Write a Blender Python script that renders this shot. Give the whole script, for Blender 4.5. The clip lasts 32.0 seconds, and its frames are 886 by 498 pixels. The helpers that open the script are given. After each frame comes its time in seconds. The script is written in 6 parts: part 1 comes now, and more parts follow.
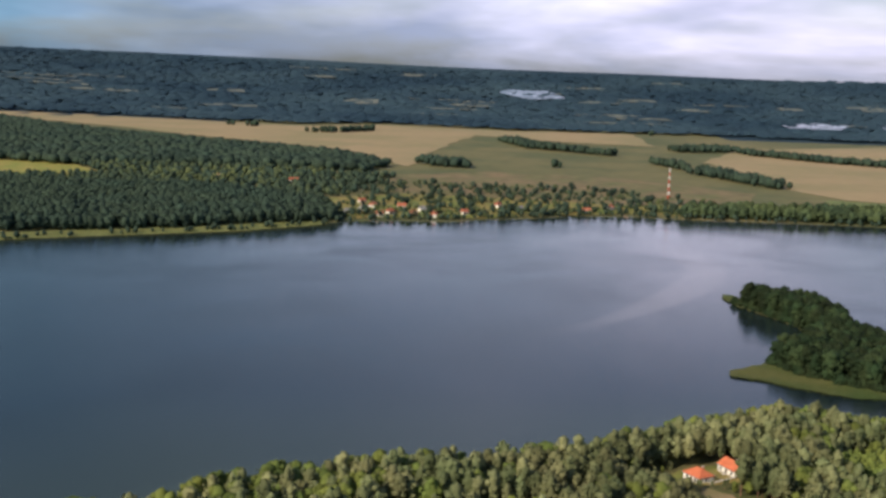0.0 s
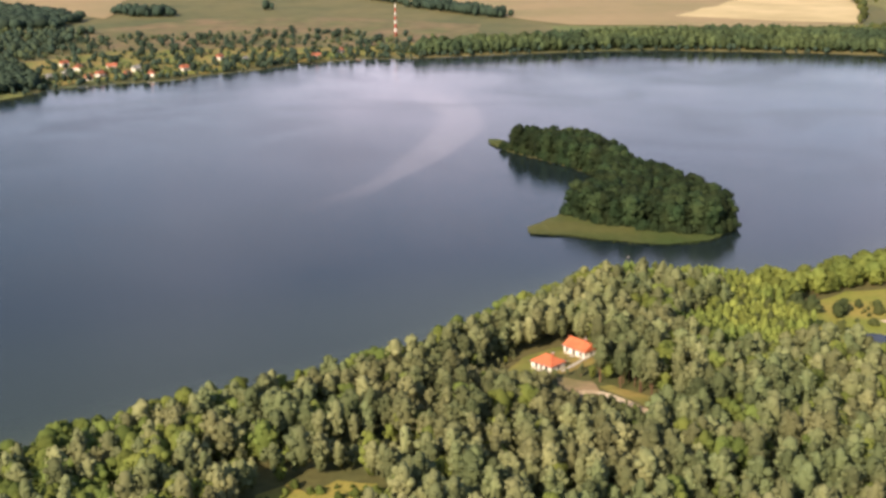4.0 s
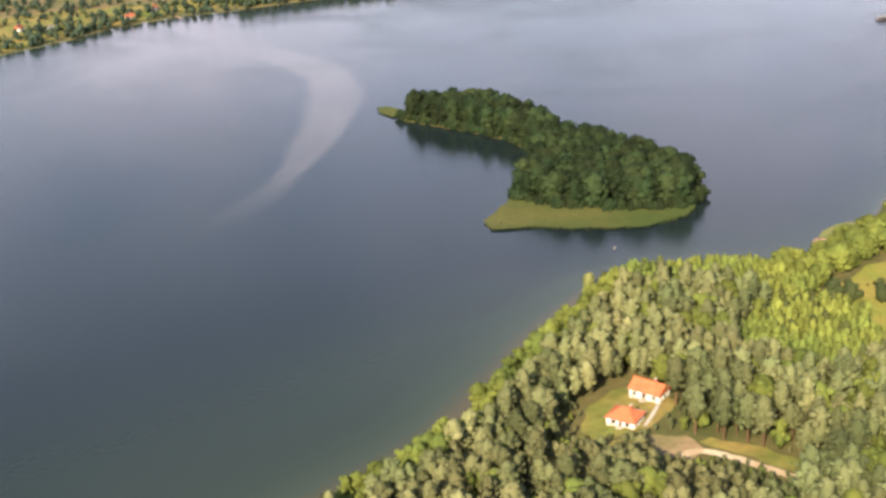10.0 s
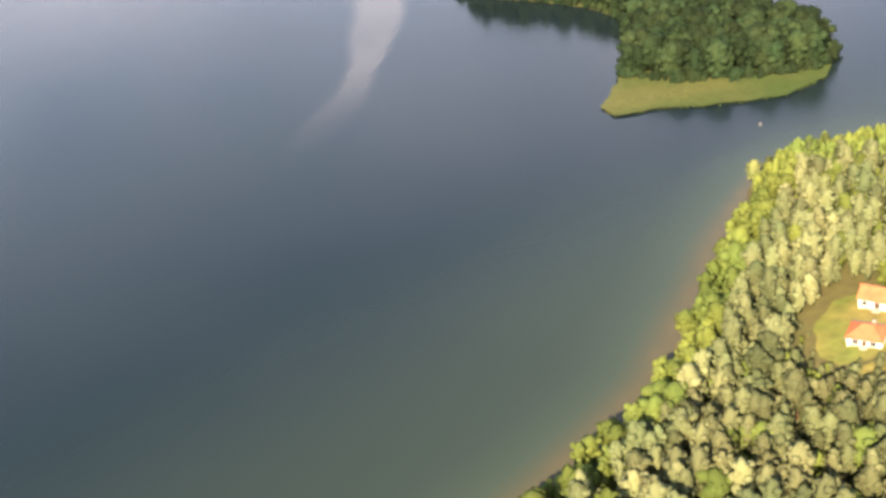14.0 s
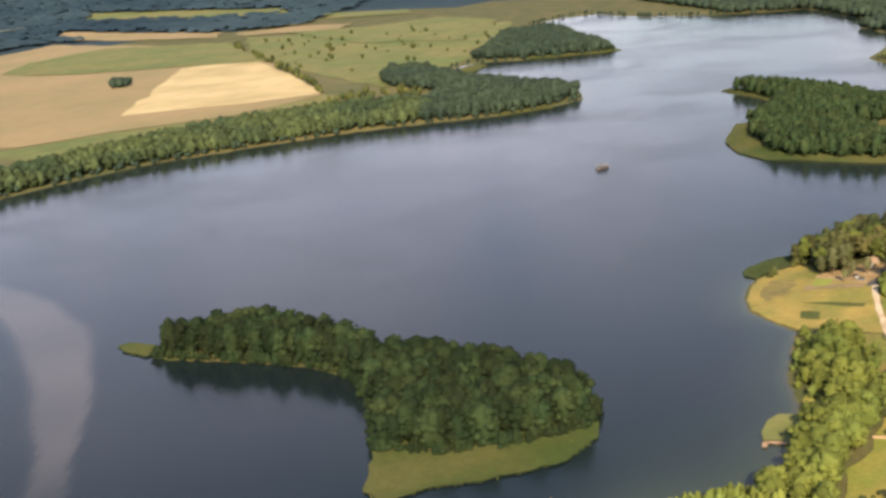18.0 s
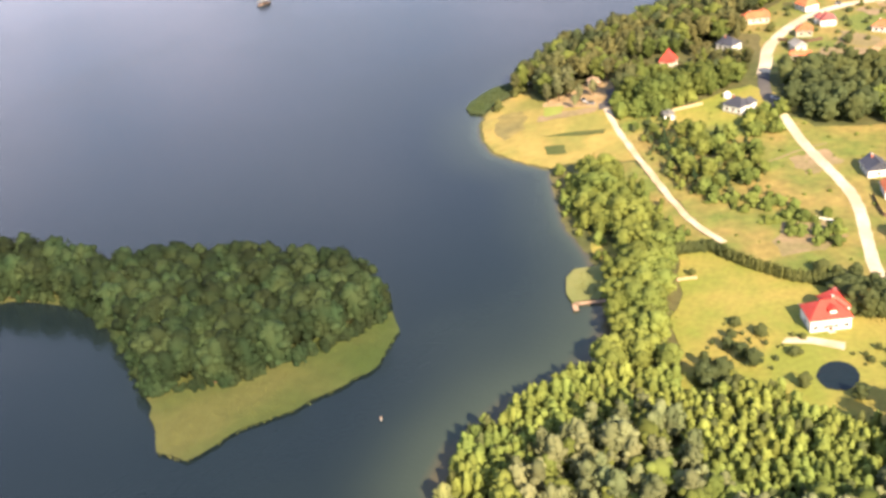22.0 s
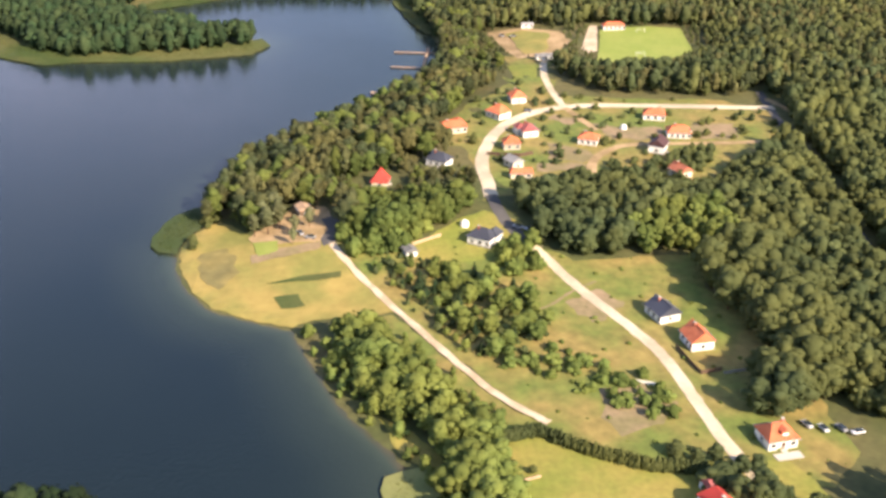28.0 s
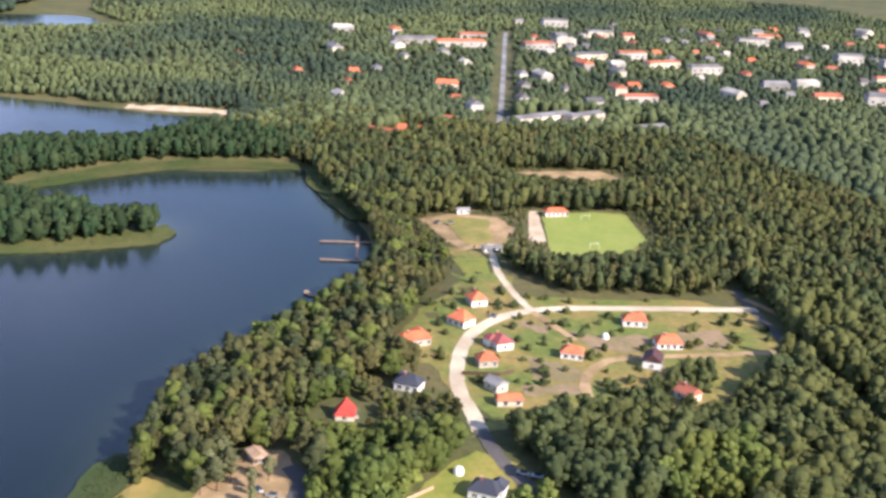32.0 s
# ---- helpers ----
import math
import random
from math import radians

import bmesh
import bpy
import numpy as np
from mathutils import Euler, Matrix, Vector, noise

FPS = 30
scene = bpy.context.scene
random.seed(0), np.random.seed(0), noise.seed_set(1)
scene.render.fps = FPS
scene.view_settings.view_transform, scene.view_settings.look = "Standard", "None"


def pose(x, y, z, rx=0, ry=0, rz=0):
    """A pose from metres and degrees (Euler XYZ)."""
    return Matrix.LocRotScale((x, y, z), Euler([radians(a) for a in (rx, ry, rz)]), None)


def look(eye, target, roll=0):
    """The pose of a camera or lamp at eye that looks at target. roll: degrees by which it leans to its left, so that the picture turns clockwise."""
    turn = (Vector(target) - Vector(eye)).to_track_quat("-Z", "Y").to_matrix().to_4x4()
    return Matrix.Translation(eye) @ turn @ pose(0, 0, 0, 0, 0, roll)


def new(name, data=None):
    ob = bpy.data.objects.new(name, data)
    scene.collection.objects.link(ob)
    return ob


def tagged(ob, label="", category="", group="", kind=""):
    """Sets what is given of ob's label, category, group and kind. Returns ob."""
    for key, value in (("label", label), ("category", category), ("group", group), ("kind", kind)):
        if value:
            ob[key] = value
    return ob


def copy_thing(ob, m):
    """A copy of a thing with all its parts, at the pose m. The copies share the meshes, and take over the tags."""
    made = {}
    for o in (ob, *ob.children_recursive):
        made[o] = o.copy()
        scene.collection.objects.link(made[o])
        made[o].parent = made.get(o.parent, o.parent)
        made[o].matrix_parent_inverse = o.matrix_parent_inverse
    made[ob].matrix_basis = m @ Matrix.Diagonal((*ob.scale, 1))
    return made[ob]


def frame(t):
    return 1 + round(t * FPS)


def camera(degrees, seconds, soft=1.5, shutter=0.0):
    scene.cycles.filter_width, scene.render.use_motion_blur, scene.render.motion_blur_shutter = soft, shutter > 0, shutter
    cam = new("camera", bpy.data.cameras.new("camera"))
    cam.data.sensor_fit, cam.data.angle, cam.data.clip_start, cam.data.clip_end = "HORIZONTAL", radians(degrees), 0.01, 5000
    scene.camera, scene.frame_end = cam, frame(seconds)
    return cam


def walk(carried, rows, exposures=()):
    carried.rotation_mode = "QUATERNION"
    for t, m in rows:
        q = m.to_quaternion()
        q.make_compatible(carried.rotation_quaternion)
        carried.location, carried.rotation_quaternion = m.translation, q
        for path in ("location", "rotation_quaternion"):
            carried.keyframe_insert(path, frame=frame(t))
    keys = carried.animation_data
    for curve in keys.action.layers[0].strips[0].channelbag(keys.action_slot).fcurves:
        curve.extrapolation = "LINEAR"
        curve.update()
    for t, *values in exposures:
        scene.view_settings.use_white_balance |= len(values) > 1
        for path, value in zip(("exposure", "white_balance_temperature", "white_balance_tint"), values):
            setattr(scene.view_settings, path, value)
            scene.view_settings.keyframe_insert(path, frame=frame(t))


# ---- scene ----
# ---- camera and its flight ----
cam = camera(41.50, 32.0, soft=3.15)


def flight(x, y, z, heading, pitch, roll):
    """A pose from a place, the compass heading from +y, the pitch and the roll, in degrees."""
    a, p = radians(heading), radians(pitch)
    way = Vector((math.sin(a) * math.cos(p), math.cos(a) * math.cos(p), math.sin(p)))
    return look((x, y, z), Vector((x, y, z)) + way * 100, roll)


PATH = [
    # seconds, x, y, z, heading, pitch, roll
    (0.0, -0.0, 0.0, 149.9, -0.00, -9.06, 1.96),
    (0.5, -3.8, 9.2, 149.0, 2.30, -12.44, 1.29),
    (1.0, -7.4, 18.9, 148.5, 4.38, -14.91, 0.54),
    (1.5, -10.6, 29.4, 148.5, 6.25, -15.46, -0.16),
    (2.0, -13.7, 39.6, 149.1, 8.16, -15.73, -0.34),
    (2.5, -16.9, 49.0, 149.9, 10.02, -16.05, -0.44),
    (4.5, -31.0, 83.2, 149.9, 16.78, -16.75, -0.19),
    (5.0, -34.8, 92.4, 149.4, 18.96, -15.83, -0.07),
    (5.5, -38.3, 101.8, 149.4, 21.07, -16.15, -0.17),
    (6.0, -41.5, 110.6, 150.6, 22.87, -17.09, -0.09),
    (6.5, -45.1, 118.6, 152.6, 24.26, -18.40, -0.18),
    (7.0, -48.9, 126.4, 155.0, 25.17, -19.98, -0.40),
    (7.5, -52.7, 134.7, 157.9, 25.67, -19.32, -0.64),
    (8.0, -56.5, 142.0, 160.7, 25.95, -18.34, -1.38),
    (8.5, -60.0, 148.1, 163.2, 26.23, -18.12, -1.86),
    (9.0, -63.7, 154.8, 165.7, 26.52, -18.09, -2.30),
    (9.5, -67.4, 162.8, 168.1, 26.47, -19.42, -3.13),
    (10.0, -71.6, 171.1, 168.8, 26.17, -21.31, -3.60),
    (10.5, -76.5, 180.6, 168.4, 25.97, -23.10, -4.36),
    (11.0, -81.2, 190.4, 167.8, 25.99, -24.02, -5.31),
    (11.5, -84.9, 200.0, 167.7, 26.06, -23.98, -5.69),
    (12.0, -87.3, 208.2, 168.6, 26.03, -22.75, -6.54),
    (12.5, -89.1, 215.4, 170.2, 25.67, -23.10, -7.58),
    (13.0, -90.9, 222.4, 172.1, 25.09, -26.16, -8.52),
    (13.5, -93.0, 230.3, 173.8, 25.15, -28.60, -9.35),
    (15.5, -100.4, 268.0, 179.7, 32.81, -27.34, -8.78),
    (16.0, -100.6, 277.1, 180.3, 35.09, -26.14, -8.64),
    (16.5, -98.6, 287.2, 180.0, 38.32, -24.93, -8.20),
    (17.0, -94.2, 297.8, 178.4, 41.75, -21.66, -7.22),
    (17.5, -89.6, 308.4, 176.5, 44.95, -17.78, -6.40),
    (18.0, -85.8, 317.7, 175.7, 47.60, -15.55, -5.66),
    (18.5, -84.0, 326.4, 176.1, 49.87, -15.70, -6.08),
    (19.0, -82.0, 335.9, 177.1, 51.81, -18.00, -7.58),
    (19.5, -79.6, 345.9, 178.0, 53.65, -20.61, -9.03),
    (20.0, -77.2, 356.6, 179.5, 56.10, -22.34, -9.52),
    (20.5, -74.3, 367.3, 181.2, 58.90, -23.69, -9.08),
    (21.0, -71.1, 377.2, 183.0, 61.74, -25.03, -8.62),
    (21.5, -68.1, 386.1, 185.0, 64.51, -26.22, -8.08),
    (22.0, -64.1, 393.2, 186.5, 66.87, -26.91, -7.44),
    (22.5, -58.2, 398.8, 188.0, 68.62, -27.22, -7.53),
    (23.0, -50.7, 404.0, 188.9, 70.43, -26.48, -7.57),
    (23.5, -42.9, 409.9, 189.1, 72.44, -25.34, -7.39),
    (24.0, -35.8, 417.9, 189.1, 74.67, -24.62, -6.88),
    (24.5, -28.9, 427.3, 188.7, 77.15, -24.17, -5.38),
    (25.0, -21.0, 437.2, 188.7, 79.74, -21.80, -3.55),
    (25.5, -13.5, 446.3, 188.4, 82.04, -21.56, -2.17),
    (26.0, -7.1, 454.7, 187.8, 84.30, -22.32, -1.40),
    (26.5, -1.9, 462.1, 187.1, 86.45, -23.35, -0.85),
    (28.5, 22.3, 493.3, 185.1, 94.47, -25.05, 1.14),
    (29.0, 32.5, 499.1, 184.4, 95.51, -23.93, 0.92),
    (29.5, 44.3, 504.2, 183.5, 96.52, -22.85, 0.81),
    (30.0, 56.0, 508.9, 182.5, 97.49, -21.80, 1.19),
    (30.5, 66.9, 513.6, 182.1, 98.40, -20.80, 1.79),
    (31.0, 77.5, 517.9, 181.7, 99.20, -19.71, 2.38),
    (31.5, 88.0, 521.9, 181.2, 99.95, -18.52, 2.90),
    (32.0, 98.2, 527.0, 180.4, 100.78, -17.75, 3.46),
]
EXPOSURES = [
    # seconds, stops, kelvin, tint
    (0.0, 0.05, 6100, 15), (1.0, 0.38, 6400, 17), (2.0, 0.64, 6600, 18), (5.0, 0.62, 6600, 18), (6.0, 0.68, 6600, 18), (8.0, 0.80, 6750, 15), (10.0, 1.06, 6850, 15), (13.0, 1.48, 7000, 13),
    (16.0, 1.75, 7250, 17), (17.0, 1.52, 7200, 17), (18.0, 0.68, 6900, 16), (19.0, 0.50, 6850, 16), (20.0, 1.36, 6900, 18), (22.0, 1.52, 6900, 20), (24.0, 1.28, 6600, 21), (26.0, 1.20, 6400, 21), (29.0, 1.18, 6150, 22), (32.0, 1.02, 5550, 24)]
walk(cam, [(t, flight(*row)) for t, *row in PATH], EXPOSURES)

# ---- world, sun, exposure ----
SUN_DIR = Vector((-0.66, -0.58, 0.54)).normalized()      # towards the sun
world = bpy.data.worlds.new("world")
scene.world = world
world.use_nodes = True
wn, wl = world.node_tree.nodes, world.node_tree.links
wn.clear()
w_out = wn.new("ShaderNodeOutputWorld")
w_bg = wn.new("ShaderNodeBackground")
w_sky = wn.new("ShaderNodeTexSky")
w_sky.sky_type = "NISHITA"
w_sky.sun_disc = False
w_sky.sun_elevation = math.asin(SUN_DIR.z)
w_sky.sun_rotation = math.atan2(SUN_DIR.x, SUN_DIR.y)
w_sky.air_density, w_sky.dust_density, w_sky.ozone_density = 1.0, 1.5, 1.5
w_co = wn.new("ShaderNodeTexCoord")
w_map = wn.new("ShaderNodeMapping")
w_map.inputs["Scale"].default_value = (1.0, 1.0, 4.2)
w_map.inputs["Location"].default_value = (1.6, 0.4, 0.3)
w_noise = wn.new("ShaderNodeTexNoise")
w_noise.inputs["Scale"].default_value = 2.9
w_noise.inputs["Detail"].default_value = 7.0
w_noise.inputs["Roughness"].default_value = 0.55
w_noise.inputs["Distortion"].default_value = 0.3
w_ramp = wn.new("ShaderNodeValToRGB")
w_ramp.color_ramp.elements[0].position, w_ramp.color_ramp.elements[0].color = 0.34, (0, 0, 0, 1)
w_ramp.color_ramp.elements[1].position, w_ramp.color_ramp.elements[1].color = 0.58, (1, 1, 1, 1)
w_shade = wn.new("ShaderNodeTexNoise")
w_shade.inputs["Scale"].default_value = 4.0
w_shade.inputs["Detail"].default_value = 4.0
w_cloud = wn.new("ShaderNodeValToRGB")
w_cloud.color_ramp.elements[0].position, w_cloud.color_ramp.elements[0].color = 0.36, (3.9, 4.1, 5.2, 1)
w_cloud.color_ramp.elements[1].position, w_cloud.color_ramp.elements[1].color = 0.68, (10.2, 9.4, 10.8, 1)
w_mix = wn.new("ShaderNodeMixRGB")
w_sep = wn.new("ShaderNodeSeparateXYZ")            # clouds thin out overhead
w_high = wn.new("ShaderNodeMapRange")
w_high.inputs["From Min"].default_value, w_high.inputs["From Max"].default_value = 0.25, 0.46
w_high.inputs["To Min"].default_value, w_high.inputs["To Max"].default_value = 1.0, 0.12
w_cover = wn.new("ShaderNodeMath")
w_cover.operation = "MULTIPLY"
w_front = wn.new("ShaderNodeMapRange")           # clouds facing the sun are the brighter ones
w_front.inputs["From Min"].default_value, w_front.inputs["From Max"].default_value = 0.50, 1.0
w_tint = wn.new("ShaderNodeMixRGB")
w_tint.inputs["Color1"].default_value, w_tint.inputs["Color2"].default_value = (0.23, 0.42, 0.48, 1), (1.42, 1.37, 1.35, 1)
w_lit = wn.new("ShaderNodeVectorMath")
w_lit.operation = "MULTIPLY"
w_away = wn.new("ShaderNodeVectorMath")
w_away.operation = "DOT_PRODUCT"
w_away.inputs[1].default_value = (0.64, 0.77, 0.0)
wl.new(w_co.outputs["Generated"], w_away.inputs[0])
wl.new(w_away.outputs["Value"], w_front.inputs["Value"])
wl.new(w_front.outputs["Result"], w_tint.inputs["Fac"])
wl.new(w_cloud.outputs["Color"], w_lit.inputs[0])
wl.new(w_tint.outputs["Color"], w_lit.inputs[1])
wl.new(w_co.outputs["Generated"], w_map.inputs["Vector"])
wl.new(w_map.outputs["Vector"], w_noise.inputs["Vector"])
wl.new(w_map.outputs["Vector"], w_shade.inputs["Vector"])
wl.new(w_noise.outputs["Fac"], w_ramp.inputs["Fac"])
wl.new(w_shade.outputs["Fac"], w_cloud.inputs["Fac"])
wl.new(w_co.outputs["Generated"], w_sep.inputs["Vector"])
wl.new(w_sep.outputs["Z"], w_high.inputs["Value"])
wl.new(w_ramp.outputs["Color"], w_cover.inputs[0])
wl.new(w_high.outputs["Result"], w_cover.inputs[1])
wl.new(w_cover.outputs[0], w_mix.inputs["Fac"])
wl.new(w_sky.outputs["Color"], w_mix.inputs["Color1"])
wl.new(w_lit.outputs["Vector"], w_mix.inputs["Color2"])
wl.new(w_mix.outputs["Color"], w_bg.inputs["Color"])
w_bg.inputs["Strength"].default_value = 0.115
wl.new(w_bg.outputs["Background"], w_out.inputs["Surface"])

sun_data = bpy.data.lights.new("sun", "SUN")
sun_data.energy, sun_data.angle, sun_data.color = 5.0, radians(0.6), (1.0, 0.86, 0.60)
sun = new("sun", sun_data)
sun.matrix_world = look(SUN_DIR * 500, (0, 0, 0))

# ---- materials ----
def material(name, base, rough=0.9, noise_scale=0.5, noise_amount=0.25, second=None, second_scale=0.05, bump=0.0, bump_scale=3.0, metallic=0.0, island=0.0, tone=0.0, random_obj=0.0, spec=0.3, leaf=0.0):
    """A surface with variation at two scales; tone: by the point attribute, island and random_obj: by the piece."""
    m = bpy.data.materials.new(name)
    m.use_nodes = True
    n, l = m.node_tree.nodes, m.node_tree.links
    p = n["Principled BSDF"]
    p.inputs["Roughness"].default_value, p.inputs["Metallic"].default_value = rough, metallic
    p.inputs["Specular IOR Level"].default_value = spec
    geo = n.new("ShaderNodeNewGeometry")
    fine = n.new("ShaderNodeTexNoise")
    fine.inputs["Scale"].default_value, fine.inputs["Detail"].default_value = noise_scale, 6.0
    l.new(geo.outputs["Position"], fine.inputs["Vector"])
    colour = n.new("ShaderNodeMixRGB")
    colour.inputs["Color1"].default_value = (*base, 1)
    colour.inputs["Color2"].default_value = (*(second or [c * 0.6 for c in base]), 1)
    wide = n.new("ShaderNodeTexNoise")
    wide.inputs["Scale"].default_value, wide.inputs["Detail"].default_value = second_scale, 4.0
    l.new(geo.outputs["Position"], wide.inputs["Vector"])
    spread = n.new("ShaderNodeMapRange")
    spread.inputs["From Min"].default_value, spread.inputs["From Max"].default_value = 0.38, 0.62
    l.new(wide.outputs["Fac"], spread.inputs["Value"])
    l.new(spread.outputs["Result"], colour.inputs["Fac"])
    gain = n.new("ShaderNodeMath")
    gain.operation = "MULTIPLY_ADD"
    gain.inputs[1].default_value, gain.inputs[2].default_value = 2 * noise_amount, 1 - noise_amount
    l.new(fine.outputs["Fac"], gain.inputs[0])
    value = gain.outputs[0]
    for amount, source in ((island, geo.outputs["Random Per Island"]), (tone, None), (random_obj, 0)):
        if amount:
            if source is None:
                a = n.new("ShaderNodeAttribute")
                a.attribute_name = "tone"
                source = a.outputs["Fac"]
            elif source == 0:
                source = n.new("ShaderNodeObjectInfo").outputs["Random"]
            g = n.new("ShaderNodeMath")
            g.operation = "MULTIPLY_ADD"
            g.inputs[1].default_value, g.inputs[2].default_value = 2 * amount, 1 - amount
            l.new(source, g.inputs[0])
            t = n.new("ShaderNodeMath")
            t.operation = "MULTIPLY"
            l.new(value, t.inputs[0])
            l.new(g.outputs[0], t.inputs[1])
            value = t.outputs[0]
    hsv = n.new("ShaderNodeHueSaturation")
    l.new(colour.outputs["Color"], hsv.inputs["Color"])
    l.new(value, hsv.inputs["Value"])
    l.new(hsv.outputs["Color"], p.inputs["Base Color"])
    if leaf:
        tr = n.new("ShaderNodeBsdfTranslucent")
        l.new(hsv.outputs["Color"], tr.inputs["Color"])
        both = n.new("ShaderNodeMixShader")
        both.inputs["Fac"].default_value = leaf
        l.new(p.outputs["BSDF"], both.inputs[1])
        l.new(tr.outputs["BSDF"], both.inputs[2])
        l.new(both.outputs["Shader"], n["Material Output"].inputs["Surface"])
    if bump:
        b = n.new("ShaderNodeBump")
        b.inputs["Strength"].default_value = bump
        bn = n.new("ShaderNodeTexNoise")
        bn.inputs["Scale"].default_value, bn.inputs["Detail"].default_value = bump_scale, 5.0
        l.new(geo.outputs["Position"], bn.inputs["Vector"])
        l.new(bn.outputs["Fac"], b.inputs["Height"])
        l.new(b.outputs["Normal"], p.inputs["Normal"])
    return m


M_GROUND = material("undergrowth", (0.072, 0.082, 0.026), noise_scale=0.35, noise_amount=0.45, second=(0.120, 0.105, 0.040), second_scale=0.03, bump=0.6, bump_scale=0.8)
M_FARGROUND = material("dry_grassland", (0.155, 0.135, 0.055), noise_scale=0.05, noise_amount=0.3, second=(0.09, 0.10, 0.04), second_scale=0.006)
M_LAWN = material("mown_grass", (0.185, 0.205, 0.036), noise_scale=0.5, noise_amount=0.32, second=(0.29, 0.235, 0.058), second_scale=0.045, bump=0.3, bump_scale=2.0)
M_MEADOW = material("rough_meadow", (0.135, 0.165, 0.034), noise_scale=0.3, noise_amount=0.55, second=(0.25, 0.19, 0.058), second_scale=0.045, bump=0.5, bump_scale=1.2)
M_DRYGRASS = material("dry_shore_grass", (0.33, 0.245, 0.070), noise_scale=0.25, noise_amount=0.28, second=(0.20, 0.19, 0.048), second_scale=0.05, bump=0.4, bump_scale=1.5)
M_WORN = material("worn_olive_grass", (0.165, 0.140, 0.052), noise_scale=0.3, noise_amount=0.4, second=(0.24, 0.19, 0.062), second_scale=0.08, bump=0.3)
M_EARTH = material("bare_brown_earth", (0.28, 0.20, 0.115), noise_scale=0.5, noise_amount=0.35, second=(0.20, 0.165, 0.075), second_scale=0.09, bump=0.4)
M_PITCH = material("pitch_grass", (0.215, 0.26, 0.048), noise_scale=0.4, noise_amount=0.15, second=(0.25, 0.28, 0.06), second_scale=0.06)
M_SAND = material("bare_sand", (0.42, 0.29, 0.155), noise_scale=0.5, noise_amount=0.3, second=(0.26, 0.18, 0.085), second_scale=0.09, bump=0.3)
M_ROAD = material("gravel_road", (0.66, 0.56, 0.40), noise_scale=0.7, noise_amount=0.2, second=(0.44, 0.36, 0.25), second_scale=0.06, bump=0.3)
M_ASPHALT = material("asphalt", (0.085, 0.08, 0.08), noise_scale=0.8, noise_amount=0.2, second=(0.12, 0.11, 0.10), second_scale=0.07)
M_STUBBLE = material("stubble_field", (0.32, 0.235, 0.125), noise_scale=0.05, noise_amount=0.15, second=(0.25, 0.205, 0.10), second_scale=0.006)
# lighter field colour that stands in for sun through a cloud gap
M_SUNPATCH = material("sunlit_stubble", (0.58, 0.46, 0.25), noise_scale=0.05, noise_amount=0.12, second=(0.42, 0.33, 0.17), second_scale=0.010)
M_GREENFIELD = material("green_field", (0.125, 0.155, 0.048), noise_scale=0.05, noise_amount=0.4, second=(0.18, 0.17, 0.06), second_scale=0.010)
# base darkened to hold the cloud shade over the island's reeds
M_REED = material("reed_bed", (0.056, 0.084, 0.020), noise_scale=0.25, noise_amount=0.3, second=(0.105, 0.108, 0.034), second_scale=0.022, island=0.08, bump=0.3, bump_scale=1.5, leaf=0.15)
M_PINE = material("pine_needles", (0.132, 0.132, 0.062), noise_scale=0.4, noise_amount=0.2, second=(0.080, 0.098, 0.044), second_scale=0.045, island=0.12, tone=0.38, random_obj=0.35, spec=0.12, leaf=0.12)
M_DARKPINE = material("old_pine_needles", (0.104, 0.098, 0.036), noise_scale=0.4, noise_amount=0.2, second=(0.050, 0.066, 0.030), second_scale=0.04, island=0.12, tone=0.35, spec=0.12, leaf=0.26)
M_LEAF = material("broadleaf_leaves", (0.165, 0.188, 0.044), noise_scale=0.4, noise_amount=0.2, second=(0.115, 0.155, 0.040), second_scale=0.05, island=0.12, tone=0.30, random_obj=0.3, spec=0.12, leaf=0.28)
# cloud shade over island and peninsula is put into this dark base
M_SHADELEAF = material("cloud_shaded_leaves", (0.017, 0.033, 0.014), noise_scale=0.4, noise_amount=0.2, second=(0.026, 0.038, 0.015), second_scale=0.10, island=0.12, tone=0.35, random_obj=0.45, spec=0.12, leaf=0.05)
# bluish dark base: haze and cloud shade of the far shore put into colour
M_FARLEAF = material("hazed_far_woods", (0.028, 0.046, 0.034), noise_scale=0.1, noise_amount=0.25, second=(0.036, 0.054, 0.036), second_scale=0.01, island=0.15, tone=0.25, spec=0.1)
# distance haze is put into this blue base colour
M_HAZEWOODS = material("horizon_woods", (0.020, 0.041, 0.062), noise_scale=0.02, noise_amount=0.25, second=(0.036, 0.064, 0.084), second_scale=0.002, tone=0.1, spec=0.1)
M_MIXLEAF = material("mixed_woods", (0.140, 0.150, 0.050), noise_scale=0.3, noise_amount=0.2, second=(0.084, 0.108, 0.046), second_scale=0.025, island=0.10, tone=0.28, spec=0.1, leaf=0.46)
M_TOWNLEAF = material("suburb_trees", (0.082, 0.100, 0.042), noise_scale=0.1, noise_amount=0.2, second=(0.036, 0.053, 0.034), second_scale=0.005, island=0.12, tone=0.25, spec=0.1)
M_BELTLEAF = material("lakeside_belt_leaves", (0.062, 0.082, 0.034), noise_scale=0.2, noise_amount=0.25, second=(0.036, 0.056, 0.030), second_scale=0.02, island=0.15, tone=0.35, spec=0.1)
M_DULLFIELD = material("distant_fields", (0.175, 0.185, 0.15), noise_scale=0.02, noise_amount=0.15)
M_PLUM = material("plum_roof_tiles", (0.36, 0.11, 0.10), noise_scale=1.5, noise_amount=0.15, bump=0.2, bump_scale=4.0)
M_UMBER = material("dark_umber_tiles", (0.13, 0.065, 0.065), rough=0.7, noise_scale=1.5, noise_amount=0.15, bump=0.2, bump_scale=4.0)
